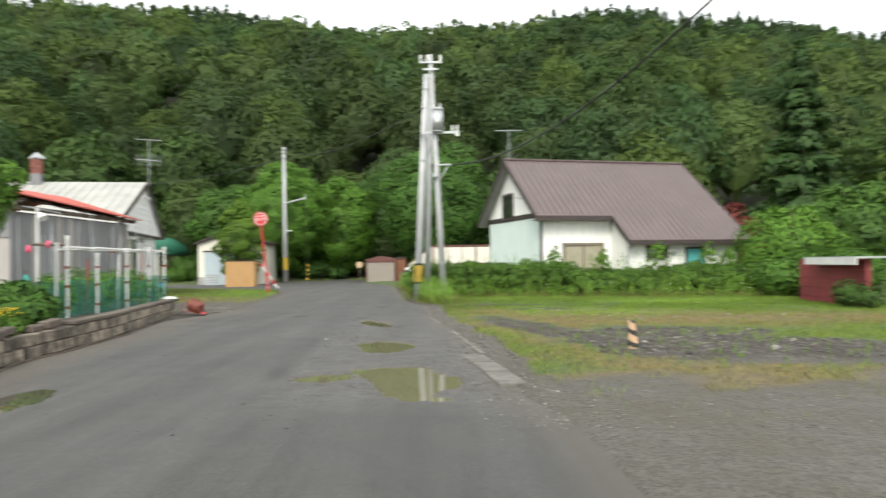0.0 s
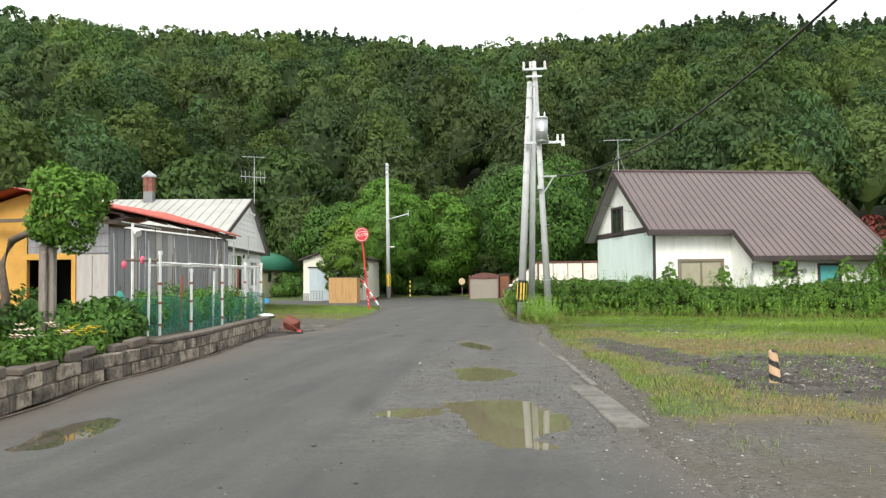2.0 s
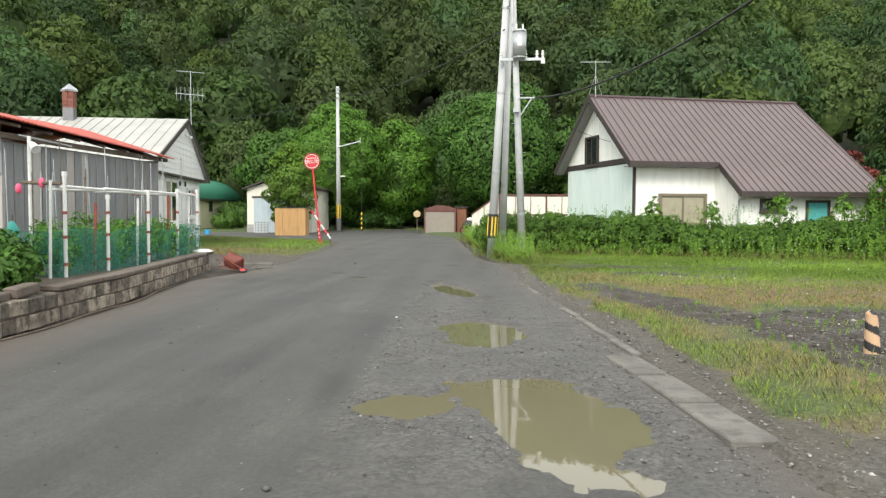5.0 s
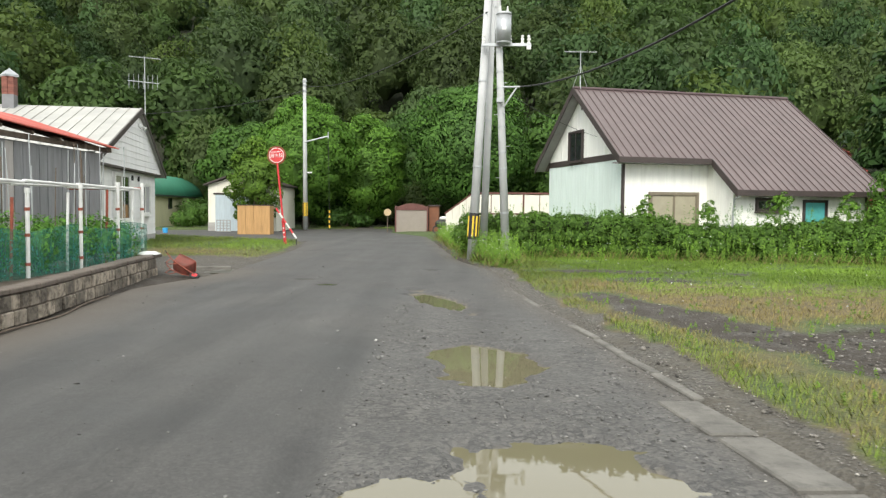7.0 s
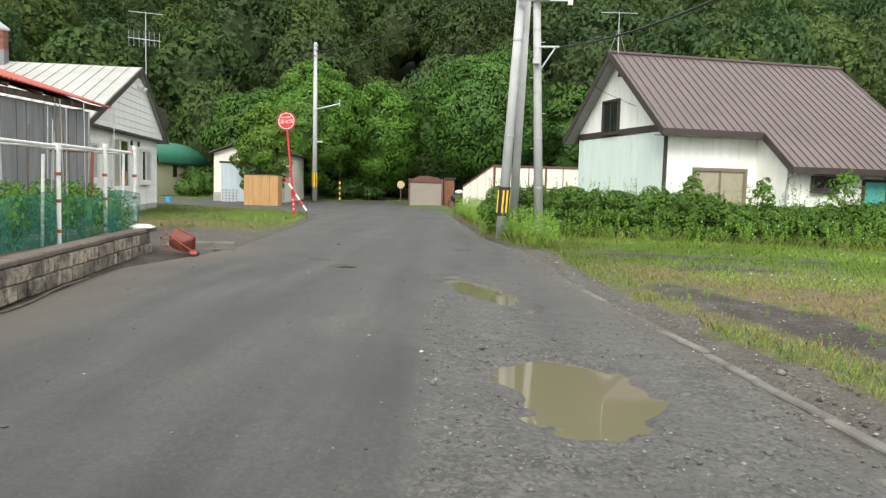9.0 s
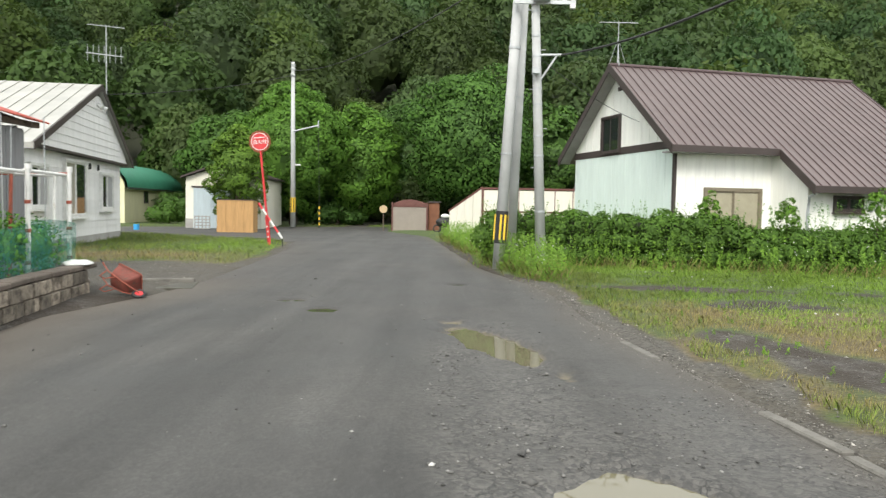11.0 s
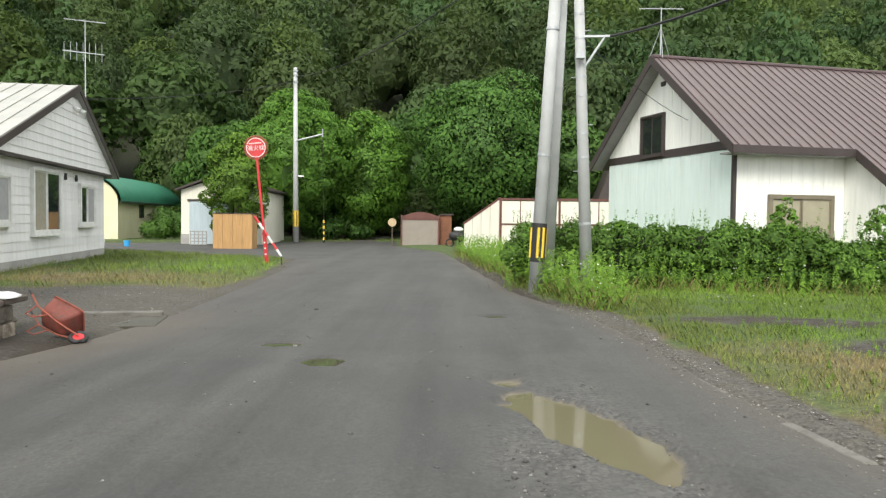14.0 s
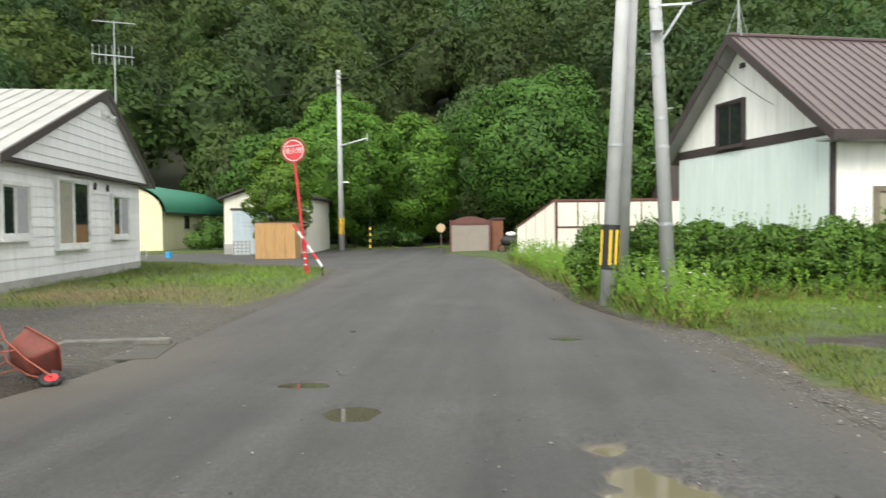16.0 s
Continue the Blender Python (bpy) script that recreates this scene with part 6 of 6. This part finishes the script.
part("post", rodm((0, 0.04, -0.05), (0, 0.04, 1.3), 0.03, seg=6), M_BARK, rd)
part("disc", rodm((0, -0.02, 1.28), (0, 0.02, 1.28), 0.23, seg=24), surf("pale_wood_disc", (0.5, 0.38, 0.22), 0.7, 0.15, 6, 40, 0.1), rd)
mb = thing("covered_motorbike", pose(-0.75, 51.0, 0), "dark scooter with a pale cover beside the hut", "scooter")
for dx in (-0.35, 0.35):
    w_ = bmesh.new()
    tube(w_, [(dx + 0.2 * math.cos(a), 0, 0.25 + 0.2 * math.sin(a)) for a in np.linspace(0, math.tau, 17)], 0.05, 6)
    part("wheel", w_, M_BLACK, mb)
bm = bmesh.new()
bmesh.ops.create_icosphere(bm, subdivisions=2, radius=0.34, matrix=Matrix.Translation((0, 0, 0.62)) @ Matrix.Diagonal((1.3, 0.7, 0.8, 1)))
part("body", bm, M_BLACK, mb, smooth=True)
bm = bmesh.new()
bmesh.ops.create_icosphere(bm, subdivisions=2, radius=0.22, matrix=Matrix.Translation((0.1, 0, 0.95)) @ Matrix.Diagonal((1.2, 0.8, 0.6, 1)))
part("cover", bm, M_WHITEP, mb, "pale cover", True)
sd = thing("satellite_dish", pose(0.15, 47.6, 0), "round white dish standing in the weeds", "dish")
dbm = bmesh.new()
rod(dbm, (0, 0.02, 1.0), (0, -0.06, 1.0), 0.1, 0.32, 24)
part("dish", dbm, M_WHITEP, sd)
part("post", rodm((0, 0.03, -0.1), (0, 0.03, 1.0), 0.025, seg=6), M_METAL, sd)

M_PANELW = surf("ivory_fence_panel", (0.74, 0.71, 0.62), 0.6, 0.06, 1, 30, 0.05, stain=(0.55, 0.5, 0.4), stain_at=0.68, streak=True)
wf = thing("panel_fence", pose(1.12, 44.8, 0, 0, 0, 0), "ivory panel fence with dark red frame", "fence")
for k in range(9):
    part("panel", boxm(0.06 + k * 0.86, 0.06 + k * 0.86 + 0.82, 0.0, 0.05, 1.32, 2.3), M_PANELW, wf)
    part("panel", boxm(0.06 + k * 0.86, 0.06 + k * 0.86 + 0.82, 0.0, 0.05, 0.0, 1.24), M_PANELW, wf)
    part("post", boxm(k * 0.86 + 0.02 - 0.03 * (k % 3 == 0), k * 0.86 + 0.055 + 0.03 * (k % 3 == 0), -0.035, 0.04, -0.1, 2.33), M_OX, wf)
part("rail", boxm(-0.04, 7.8, -0.04, 0.06, 2.33, 2.43), M_OX, wf)
part("rail", boxm(0.05, 7.8, -0.03, 0.045, 1.25, 1.31), M_OX, wf)
wing = Matrix.Translation((0, 0, 0)) @ pose(0, 0, 0, 0, 0, 137)
for k in range(4):
    a, b = k * 0.52 + 0.04, k * 0.52 + 0.53
    bm = prism(bmesh.new(), [(a, 0), (b, 0), (b, 2.36 - 0.53 * b), (a, 2.36 - 0.53 * a)], -0.025, 0.025, wing)
    part("panel", bm, M_PANELW, wf)
part("rail", prism(bmesh.new(), [(0, 2.36), (2.15, 1.22), (2.15, 1.32), (0, 2.46)], -0.04, 0.04, wing), M_OX, wf)

rw2 = thing("red_block_wall", pose(12.95, 22.1, 0, 0, 0, -92), "dark red painted wall with a rough flat roof", "wall")
M_DRED = surf("dark_red_paint", (0.24, 0.04, 0.045), 0.7, 0.2, 2, 40, 0.2, stain=(0.13, 0.035, 0.035), stain_at=0.6, each=0.15)
for kz in range(5):
    for kx in range(9):
        part("block", boxm(kx * 0.45 + 0.005, kx * 0.45 + 0.445, 0, 0.14, -0.05 + kz * 0.28, -0.05 + kz * 0.28 + 0.272), M_DRED, rw2)
part("roof_sheet", boxm(1.2, 4.3, -0.35, 1.5, 1.37, 1.42), M_METAL, rw2)
part("roof_edge", boxm(1.2, 4.3, -0.37, -0.352, 1.2, 1.4), M_WHITEP, rw2)
part("side_wall", boxm(0.05, 0.15, 0.15, 2.0, -0.05, 1.34), M_DRED, rw2)

hb_ = thing("house", pose(8.2, 58, -1.1, 0, 0, -6), "distant house with dark roof behind trees", "house", "houses")
part("wall", boxm(0, 6, 0, 5, -0.2, 3.6), M_CREAM, hb_)
part("roof", prism(bmesh.new(), [(-0.5, 3.5), (6.5, 3.5), (5.6, 5.9), (0.4, 5.9)], -0.5, 5.5), M_BROWN, hb_)
window(hb_, "window", pose(0.5, -0.003, 1.6), 1.2, 1.1, M_WHITEP, 0.06, 2)


# ---------- hedge, weeds and grass ----------
hr = np.random.default_rng(51)
H0, H1 = np.array([0.45, 28.2]), np.array([14.2, 25.4])
hdir = (H1 - H0) / np.linalg.norm(H1 - H0)
hnor = np.array([hdir[1], -hdir[0]])


def hedge_lobes():
    """Clumps of foliage heaped along the hedge's line."""
    out, at = [], 0.15
    while at < np.linalg.norm(H1 - H0) - 0.1:
        top = 1.4 + 0.3 * (fbm(np.array([at]), np.array([0.0]), 0.7, 61, 3)[0] - 0.5) - (0.3 if 6.2 < at < 9.6 else 0) - (0.1 if at > 9.6 else 0)
        for w_, z_ in ((0.42, 0.3), (0.5, 0.72), (0.36, 1.02), (-0.1, 1.08), (-0.42, 0.95)):
            q, r_ = at + hr.uniform(-0.12, 0.12), hr.uniform(0.2, 0.33)
            w_, z_ = w_ + hr.uniform(-0.12, 0.12), z_ * top / 1.4 + hr.uniform(-0.08, 0.12)
            out.append(((H0[0] + hdir[0] * q + hnor[0] * w_, H0[1] + hdir[1] * q + hnor[1] * w_, z_), (r_, r_, r_ * hr.uniform(0.8, 1.15))))
        at += 0.33
    return out


hl_ = hedge_lobes()
hq = lobed(hl_, 95000, 0.04, hr, 0.8, 0.7, (6, 4, 0.5))
hv = 0.72 + 0.6 * fbm(hq[:, 0, 0] * 1.0 + hq[:, 0, 2] * 0.7, hq[:, 0, 1] + hq[:, 0, 2], 1.9, 63, 3)
hedge = thing("hedge", pose(0, 0, 0), "long untrimmed green hedge in front of the white house", "hedge")
# near-black boxes for the twigs: shade deep between the leaves put into colour
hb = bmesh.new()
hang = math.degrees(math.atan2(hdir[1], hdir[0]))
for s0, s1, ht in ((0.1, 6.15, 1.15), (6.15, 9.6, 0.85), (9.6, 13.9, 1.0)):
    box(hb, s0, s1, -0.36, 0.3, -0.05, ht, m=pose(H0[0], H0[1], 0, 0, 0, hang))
part("twig_mass", hb, surf("twig_shade_paint", (0.02, 0.03, 0.01), 0.95, 0.3, 6, 30, 0.5), hedge)
part("leaves", cloud_mesh("leaves", hq, np.array((1.1, 1.15, 0.8)) * (hv * hr.uniform(0.9, 1.1, len(hq)))[:, None], M_NEAR), None, hedge)
# thin shoots that stand out of the top
at = hr.random(260) * 13.6
sh_ = np.c_[H0[0] + hdir[0] * at + hnor[0] * hr.uniform(-0.4, 0.5, 260), H0[1] + hdir[1] * at + hnor[1] * hr.uniform(-0.4, 0.5, 260), np.full(260, 0.95)]
for at, h, w in ((5.6, 1.0, 0.8), (7.4, 0.8, 0.75), (9.4, 1.25, 1.0), (11.2, 1.05, 0.95), (11.9, 0.8, 0.8), (12.8, 1.0, 1.1), (2.3, 0.45, 0.45)):
    q, shade = clumped(hr, h + 0.6, w, 26, 900, 0.042, -0.8, 0.75, (5, 2, 0.2), (0.08, 0.16))
    t = thing("conifer_shoot", pose(*(H0 + hdir * at + hnor * 0.1), 0.6), "young evergreen growing above the hedge", "shrub", "evergreens in the hedge")
    part("crown", cloud_mesh("crown", q, np.array((1.35, 1.45, 0.8)) * shade[:, None], M_NEAR), None, t)
    part("stem", rodm((0, 0, -0.65), (0, 0, h * 0.7), 0.03, 0.01, 6), M_BARK, t)
bush("garden_shrub", 13.9, 24.2, 0, 2.4, 1.6, 3000, 0.08, (1.0, 1.15, 0.75), "loose green shrub at the hedge's end")
bush("garden_shrub", 16.2, 24.8, 0, 2.6, 1.9, 3000, 0.08, (0.95, 1.1, 0.75), "loose green shrub behind the red wall")
bush("garden_shrub", 12.6, 18.0, 0, 1.3, 0.9, 1400, 0.05, (0.7, 0.75, 0.65), "dark shrub beside the red wall")


def weeds(spots, hmin, hmax, leaf, tint, per):
    """Upright stems with leaves all the way up."""
    n = len(spots)
    h = hr.uniform(hmin, hmax, n)
    lean = hr.normal(0, 0.1, (n, 2))
    f = hr.random((n, per))
    z = f * h[:, None]
    a = hr.random((n, per)) * math.tau
    r_ = leaf * 0.9 * (1.1 - f)
    x = spots[:, 0, None] + lean[:, 0, None] * z + np.cos(a) * r_
    y = spots[:, 1, None] + lean[:, 1, None] * z + np.sin(a) * r_
    p = np.stack([x, y, z + spots[:, 2, None]], -1).reshape(-1, 3)
    nrm = unit(np.stack([np.cos(a) * 0.6, np.sin(a) * 0.6, np.full_like(a, 0.8)], -1).reshape(-1, 3) + 0.5 * hr.normal(size=(n * per, 3)))
    nrm[:, 1] = -np.abs(nrm[:, 1])
    c = np.repeat(np.array(tint) * hr.uniform(0.8, 1.25, (n, 1)), per, 0)
    return cards(p, nrm, leaf, hr, 0.25, 0.22, unit(nrm + np.array([0, -0.4, 0.5]))), c


def blades(xy, z, h, tint, width=0.0027):
    """Bent grass blades, four corners each."""
    n = len(xy)
    a = hr.random(n) * math.tau
    d, s = np.c_[np.cos(a), np.sin(a)], np.c_[-np.sin(a), np.cos(a)]
    s = np.where(s[:, :1] < 0, -s, s)
    bend = h * hr.uniform(0.15, 0.8, n)
    base = np.c_[xy, z - 0.02]
    mid = np.c_[xy + d * (bend * 0.5)[:, None], z + h * 0.56]
    tip = np.c_[xy + d * bend[:, None], z + h]
    w = (width * (0.7 + hr.random(n)))[:, None]
    side = np.c_[s * w, np.zeros(n)]
    return np.stack([base - side, base + side, tip, mid - side * 0.8, unit(np.c_[d * 0.25, np.ones(n)] + np.array([0, -0.25, 0]))], 1), tint


def ground_z(x, y):
    i, j = np.clip(np.searchsorted(gx, x) - 1, 0, len(gx) - 2), np.clip(np.searchsorted(gy, y) - 1, 0, len(gy) - 2)
    return GZ[i, j] * 0.5 + GZ[i + 1, j + 1] * 0.5


GREEN, DRYC = np.array((0.21, 0.31, 0.05)), np.array((0.42, 0.34, 0.14))
gq, gt = [], []
for x0, x1, y0, y1, n in ((1.0, 14.5, 4.5, 28.0, 330000), (-0.8, 3.0, 22.0, 45.0, 24000), (-15.5, -5.0, 25.0, 43.0, 42000), (-10, -2, 46, 62, 9000), (-6.5, 0.5, 46, 62, 7000), (14.0, 26.0, 8.0, 30.0, 18000), (-30, -14, 40, 56, 9000)):
    xy = np.c_[hr.uniform(x0, x1, n), hr.uniform(y0, y1, n)]
    clump = 0.55 * fbm(xy[:, 0], xy[:, 1], 1.7, 71, 3) + 0.45 * fbm(xy[:, 0], xy[:, 1], 5.0, 72, 3)
    g, d, b = lot(xy[:, 0], xy[:, 1])
    right = xy[:, 0] > -1.5
    off = np.where(right, xy[:, 0] - road_right(xy[:, 1]), road_left(xy[:, 1]) - xy[:, 0])
    off = np.where((xy[:, 1] > 60), 1, off)
    keep = (off > 0.28 + 0.35 * (clump - 0.4)) & (hr.random(n) < np.clip(1.15 - 1.0 * b - 0.25 * d, 0.0, 1) * np.clip(0.15 + (clump - 0.3) * 3.2, 0.1, 1)) & ~((b > 0.45) & (clump < 0.62))
    keep &= ~((xy[:, 0] > 4) & (xy[:, 1] > 29)) & ~((xy[:, 0] < -12.5) & (xy[:, 1] < 39) & (xy[:, 0] < -11.3 - 0.2 * (xy[:, 1] - 28)))
    xy, d, clump, b = xy[keep], d[keep], clump[keep], b[keep]
    lush = np.clip((fbm(xy[:, 0], xy[:, 1], 0.22, 73, 2) - 0.35) * 3, 0, 1)
    h = (0.02 + 0.065 * clump) * (1 - 0.3 * d) * hr.uniform(0.6, 1.5, len(xy)) * np.where(xy[:, 0] < -4, 1.9, 1.0)
    dryness = np.clip(d * 1.2 + 0.75 * (hr.random(len(xy)) - 0.42), 0, 1)[:, None]
    lawn = np.clip((xy[:, 1] + 0.12 * xy[:, 0] - 16.6 + 2.5 * (clump - 0.5)) / 1.6, 0, 1) * np.clip((off[keep] - 1.5 - 1.5 * (clump - 0.4)) / 0.6, 0, 1) * (xy[:, 0] > 1.5) * (xy[:, 1] < 27)
    lawn = np.maximum(lawn, np.clip(1.4 - np.hypot((xy[:, 0] + 7.6) / 2.0, (xy[:, 1] - 33.5) / 4.0), 0, 1))[:, None]
    dryness = dryness * (1 - 0.75 * lawn)
    tint = (GREEN * (0.8 + 0.5 * lush[:, None]) * (1 + np.array((0.22, 0.36, 0.05)) * lawn)) * (1 - dryness) + DRYC * dryness
    q, t = blades(xy, ground_z(xy[:, 0], xy[:, 1]), h, tint * hr.uniform(0.62, 1.12, (len(xy), 1)), 0.0022)
    gq.append(q)
    gt.append(t)
tagged(part("grass", cloud_mesh("grass", np.concatenate(gq), np.concatenate(gt), M_GRASS)), "patchy green and dry straw grass on the verges", "grass", kind="stuff")

# weeds in front of the hedge and along the road
n = 420
s = hr.random(n) * 13.6
spots = np.c_[H0[0] + hdir[0] * s + hnor[0] * (0.72 + 0.9 * hr.random(n) ** 1.6), H0[1] + hdir[1] * s + hnor[1] * (0.72 + 0.9 * hr.random(n) ** 1.6), np.zeros(n)]
m2 = 900
y = hr.uniform(23.0, 43.0, m2)
spots2 = np.c_[road_right(y) + 0.35 + hr.random(m2) ** 1.5 * np.clip((y - 21) * 0.28, 0.4, 1.7), y, np.zeros(m2)]
q1, c1 = weeds(spots, 0.3, 0.98, 0.048, (1.65, 1.62, 0.8), 24)
q3, c3 = weeds(sh_, 0.3, 0.8, 0.04, (1.2, 1.35, 0.8), 26)
q2, c2 = weeds(spots2, 0.3, 0.95, 0.048, (1.7, 1.66, 0.8), 24)
tagged(part("tall_weeds", cloud_mesh("tall_weeds", np.concatenate([q1, q2, q3]), np.concatenate([c1, c2, c3]), M_NEAR)), "tall leafy weeds growing before the hedge", "weeds", kind="stuff")
m3 = 8000
k = hr.integers(0, n + m2, m3)
allspots = np.concatenate([spots, spots2])[k]
xy = allspots[:, :2] + hr.normal(0, 0.16, (m3, 2))
dry = (hr.random(m3) < 0.5)[:, None]
q, t = blades(xy, ground_z(xy[:, 0], xy[:, 1]), hr.uniform(0.1, 0.34, m3), np.where(dry, DRYC * 0.7, GREEN) * hr.uniform(0.7, 1.2, (m3, 1)), 0.003)
tagged(part("tall_grass", cloud_mesh("tall_grass", q, t, M_GRASS)), "tall grass stems before the hedge", "grass", kind="stuff")
# low broad weeds on the lot
m4 = 700
xy = np.c_[hr.uniform(2.0, 11, m4), hr.uniform(7, 22, m4)]
xy = xy[xy[:, 0] > road_right(xy[:, 1]) + 0.5]
q, t = weeds(np.c_[xy, ground_z(xy[:, 0], xy[:, 1])], 0.04, 0.13, 0.02, (1.5, 1.45, 0.7), 20)
tagged(part("low_weeds", cloud_mesh("low_weeds", q, t, M_NEAR)), "low bright green weeds on the gravel", "weeds", kind="stuff")
# small white flowers in the weeds
m5 = 240
pick = np.concatenate([spots, spots2])[hr.integers(0, n + m2, m5)]
pf_ = np.c_[pick[:, :2] + hr.normal(0, 0.12, (m5, 2)), hr.uniform(0.35, 0.8, m5)]
lotf = np.c_[hr.uniform(2.5, 10, 50), hr.uniform(14, 25, 50), hr.uniform(0.08, 0.2, 50)]
pf_ = np.concatenate([pf_, lotf[lotf[:, 0] > road_right(lotf[:, 1]) + 0.5]])
fq = np.concatenate([cards(pf_, unit(hr.normal(size=(len(pf_), 3)) * 0.4 + np.array([0, -0.5, 1.0])), 0.015, hr, 0.1, 0.9) for _ in range(2)])
tagged(part("daisies", cloud_mesh("daisies", fq, np.ones((len(fq), 3)) * 0.75, M_GRASS)), "small white wild flowers among the weeds", "flowers", kind="stuff")

# ---------- loose stones ----------
OCT = np.array([(1, 0, 0), (-1, 0, 0), (0, 1, 0), (0, -1, 0), (0, 0, 1), (0, 0, -1)], float)
OCF = np.array([(0, 2, 4), (2, 1, 4), (1, 3, 4), (3, 0, 4), (2, 0, 5), (1, 2, 5), (3, 1, 5), (0, 3, 5)])


def stones(p, size, tint):
    n = len(p)
    v = OCT[None] * hr.uniform(0.55, 1.2, (n, 6, 1)) + 0.25 * hr.normal(size=(n, 6, 3)) * 0.5
    v = v * size[:, None, None] * np.array([1, 1, 0.55])
    a = hr.random(n) * math.tau
    ca, sa = np.cos(a)[:, None], np.sin(a)[:, None]
    v = np.stack([v[..., 0] * ca - v[..., 1] * sa, v[..., 0] * sa + v[..., 1] * ca, v[..., 2]], -1) + p[:, None]
    f = (OCF[None] + 6 * np.arange(n)[:, None, None]).reshape(-1, 3)
    return v.reshape(-1, 3), f, np.repeat(tint, 6, 0)


def stone_material():
    m, n, l, b = nodes_of("loose_stone")
    a = n.new("ShaderNodeAttribute")
    a.attribute_name = "tint"
    l.new(a.outputs["Color"], b.inputs["Base Color"])
    b.inputs["Roughness"].default_value = 0.85
    return m


M_STONE = stone_material()
k = 6500
y = hr.uniform(4.5, 24, k)
x = road_right(y) + hr.normal(0.1, 0.22, k)
k2 = 18000
x = np.r_[x, hr.uniform(2.0, 12, k2), hr.uniform(-11, -5, 6000)]
y = np.r_[y, hr.uniform(4, 21, k2), hr.uniform(20.5, 26, 6000)]
g, d, b = lot(x, y)
keep = np.r_[np.ones(k, bool), (b[k:] > 0.35)]
x, y = x[keep], y[keep]
onroad = (x < road_right(y)) & (x > -4)
z = np.where(onroad, road_z(x, y), ground_z(x, y))
sz = np.exp(hr.normal(-4.9, 0.42, len(x)))
v, f, t = stones(np.c_[x, y, z + sz * 0.2], sz, np.array((0.27, 0.255, 0.23)) * np.exp(hr.normal(-0.5, 0.42, (len(x), 1))))
tagged(part("gravel", mesh_np("gravel", v, f, [M_STONE], t)), "loose grey gravel along the road and on bare patches", "gravel", kind="stuff")
k = 5200
x, y = hr.normal(6.4, 2.2, k), hr.normal(10.6, 1.5, k)
keep = (lot(x, y)[2] > 0.5) & (y > 8.3)
x, y = x[keep], y[keep]
sz = np.exp(hr.normal(-4.05, 0.42, len(x)))
v, f, t = stones(np.c_[x, y, ground_z(x, y) + sz * 0.12], sz, np.array((0.13, 0.12, 0.105)) * np.exp(hr.normal(-0.4, 0.6, (len(x), 1))))
tagged(part("rubble", mesh_np("rubble", v, f, [M_STONE], t)), "dark broken rubble lying on bare soil", "rubble", kind="stuff")
k = 9000
x, y = hr.uniform(-0.7, 2.4, k), hr.uniform(5.2, 18.5, k)
keep = (broken(x, y) > 0.5) & (pool_depth(x, y) < 0.03) & (fbm(x, y, 1.4, 81, 3) > 0.5)
x, y = x[keep], y[keep]
x, y = np.r_[x, hr.uniform(-5, 1.3, 700)], np.r_[y, hr.uniform(4, 24, 700)]
sz = np.exp(hr.normal(-4.7, 0.45, len(x)))
v, f, t = stones(np.c_[x, y, road_z(x, y) + sz * 0.2], sz, np.array((0.13, 0.127, 0.12)) * np.exp(hr.normal(-0.1, 0.4, (len(x), 1))))
tagged(part("road_chips", mesh_np("road_chips", v, f, [M_STONE], t)), "loose stone chips on the crumbled asphalt", "gravel", kind="stuff")
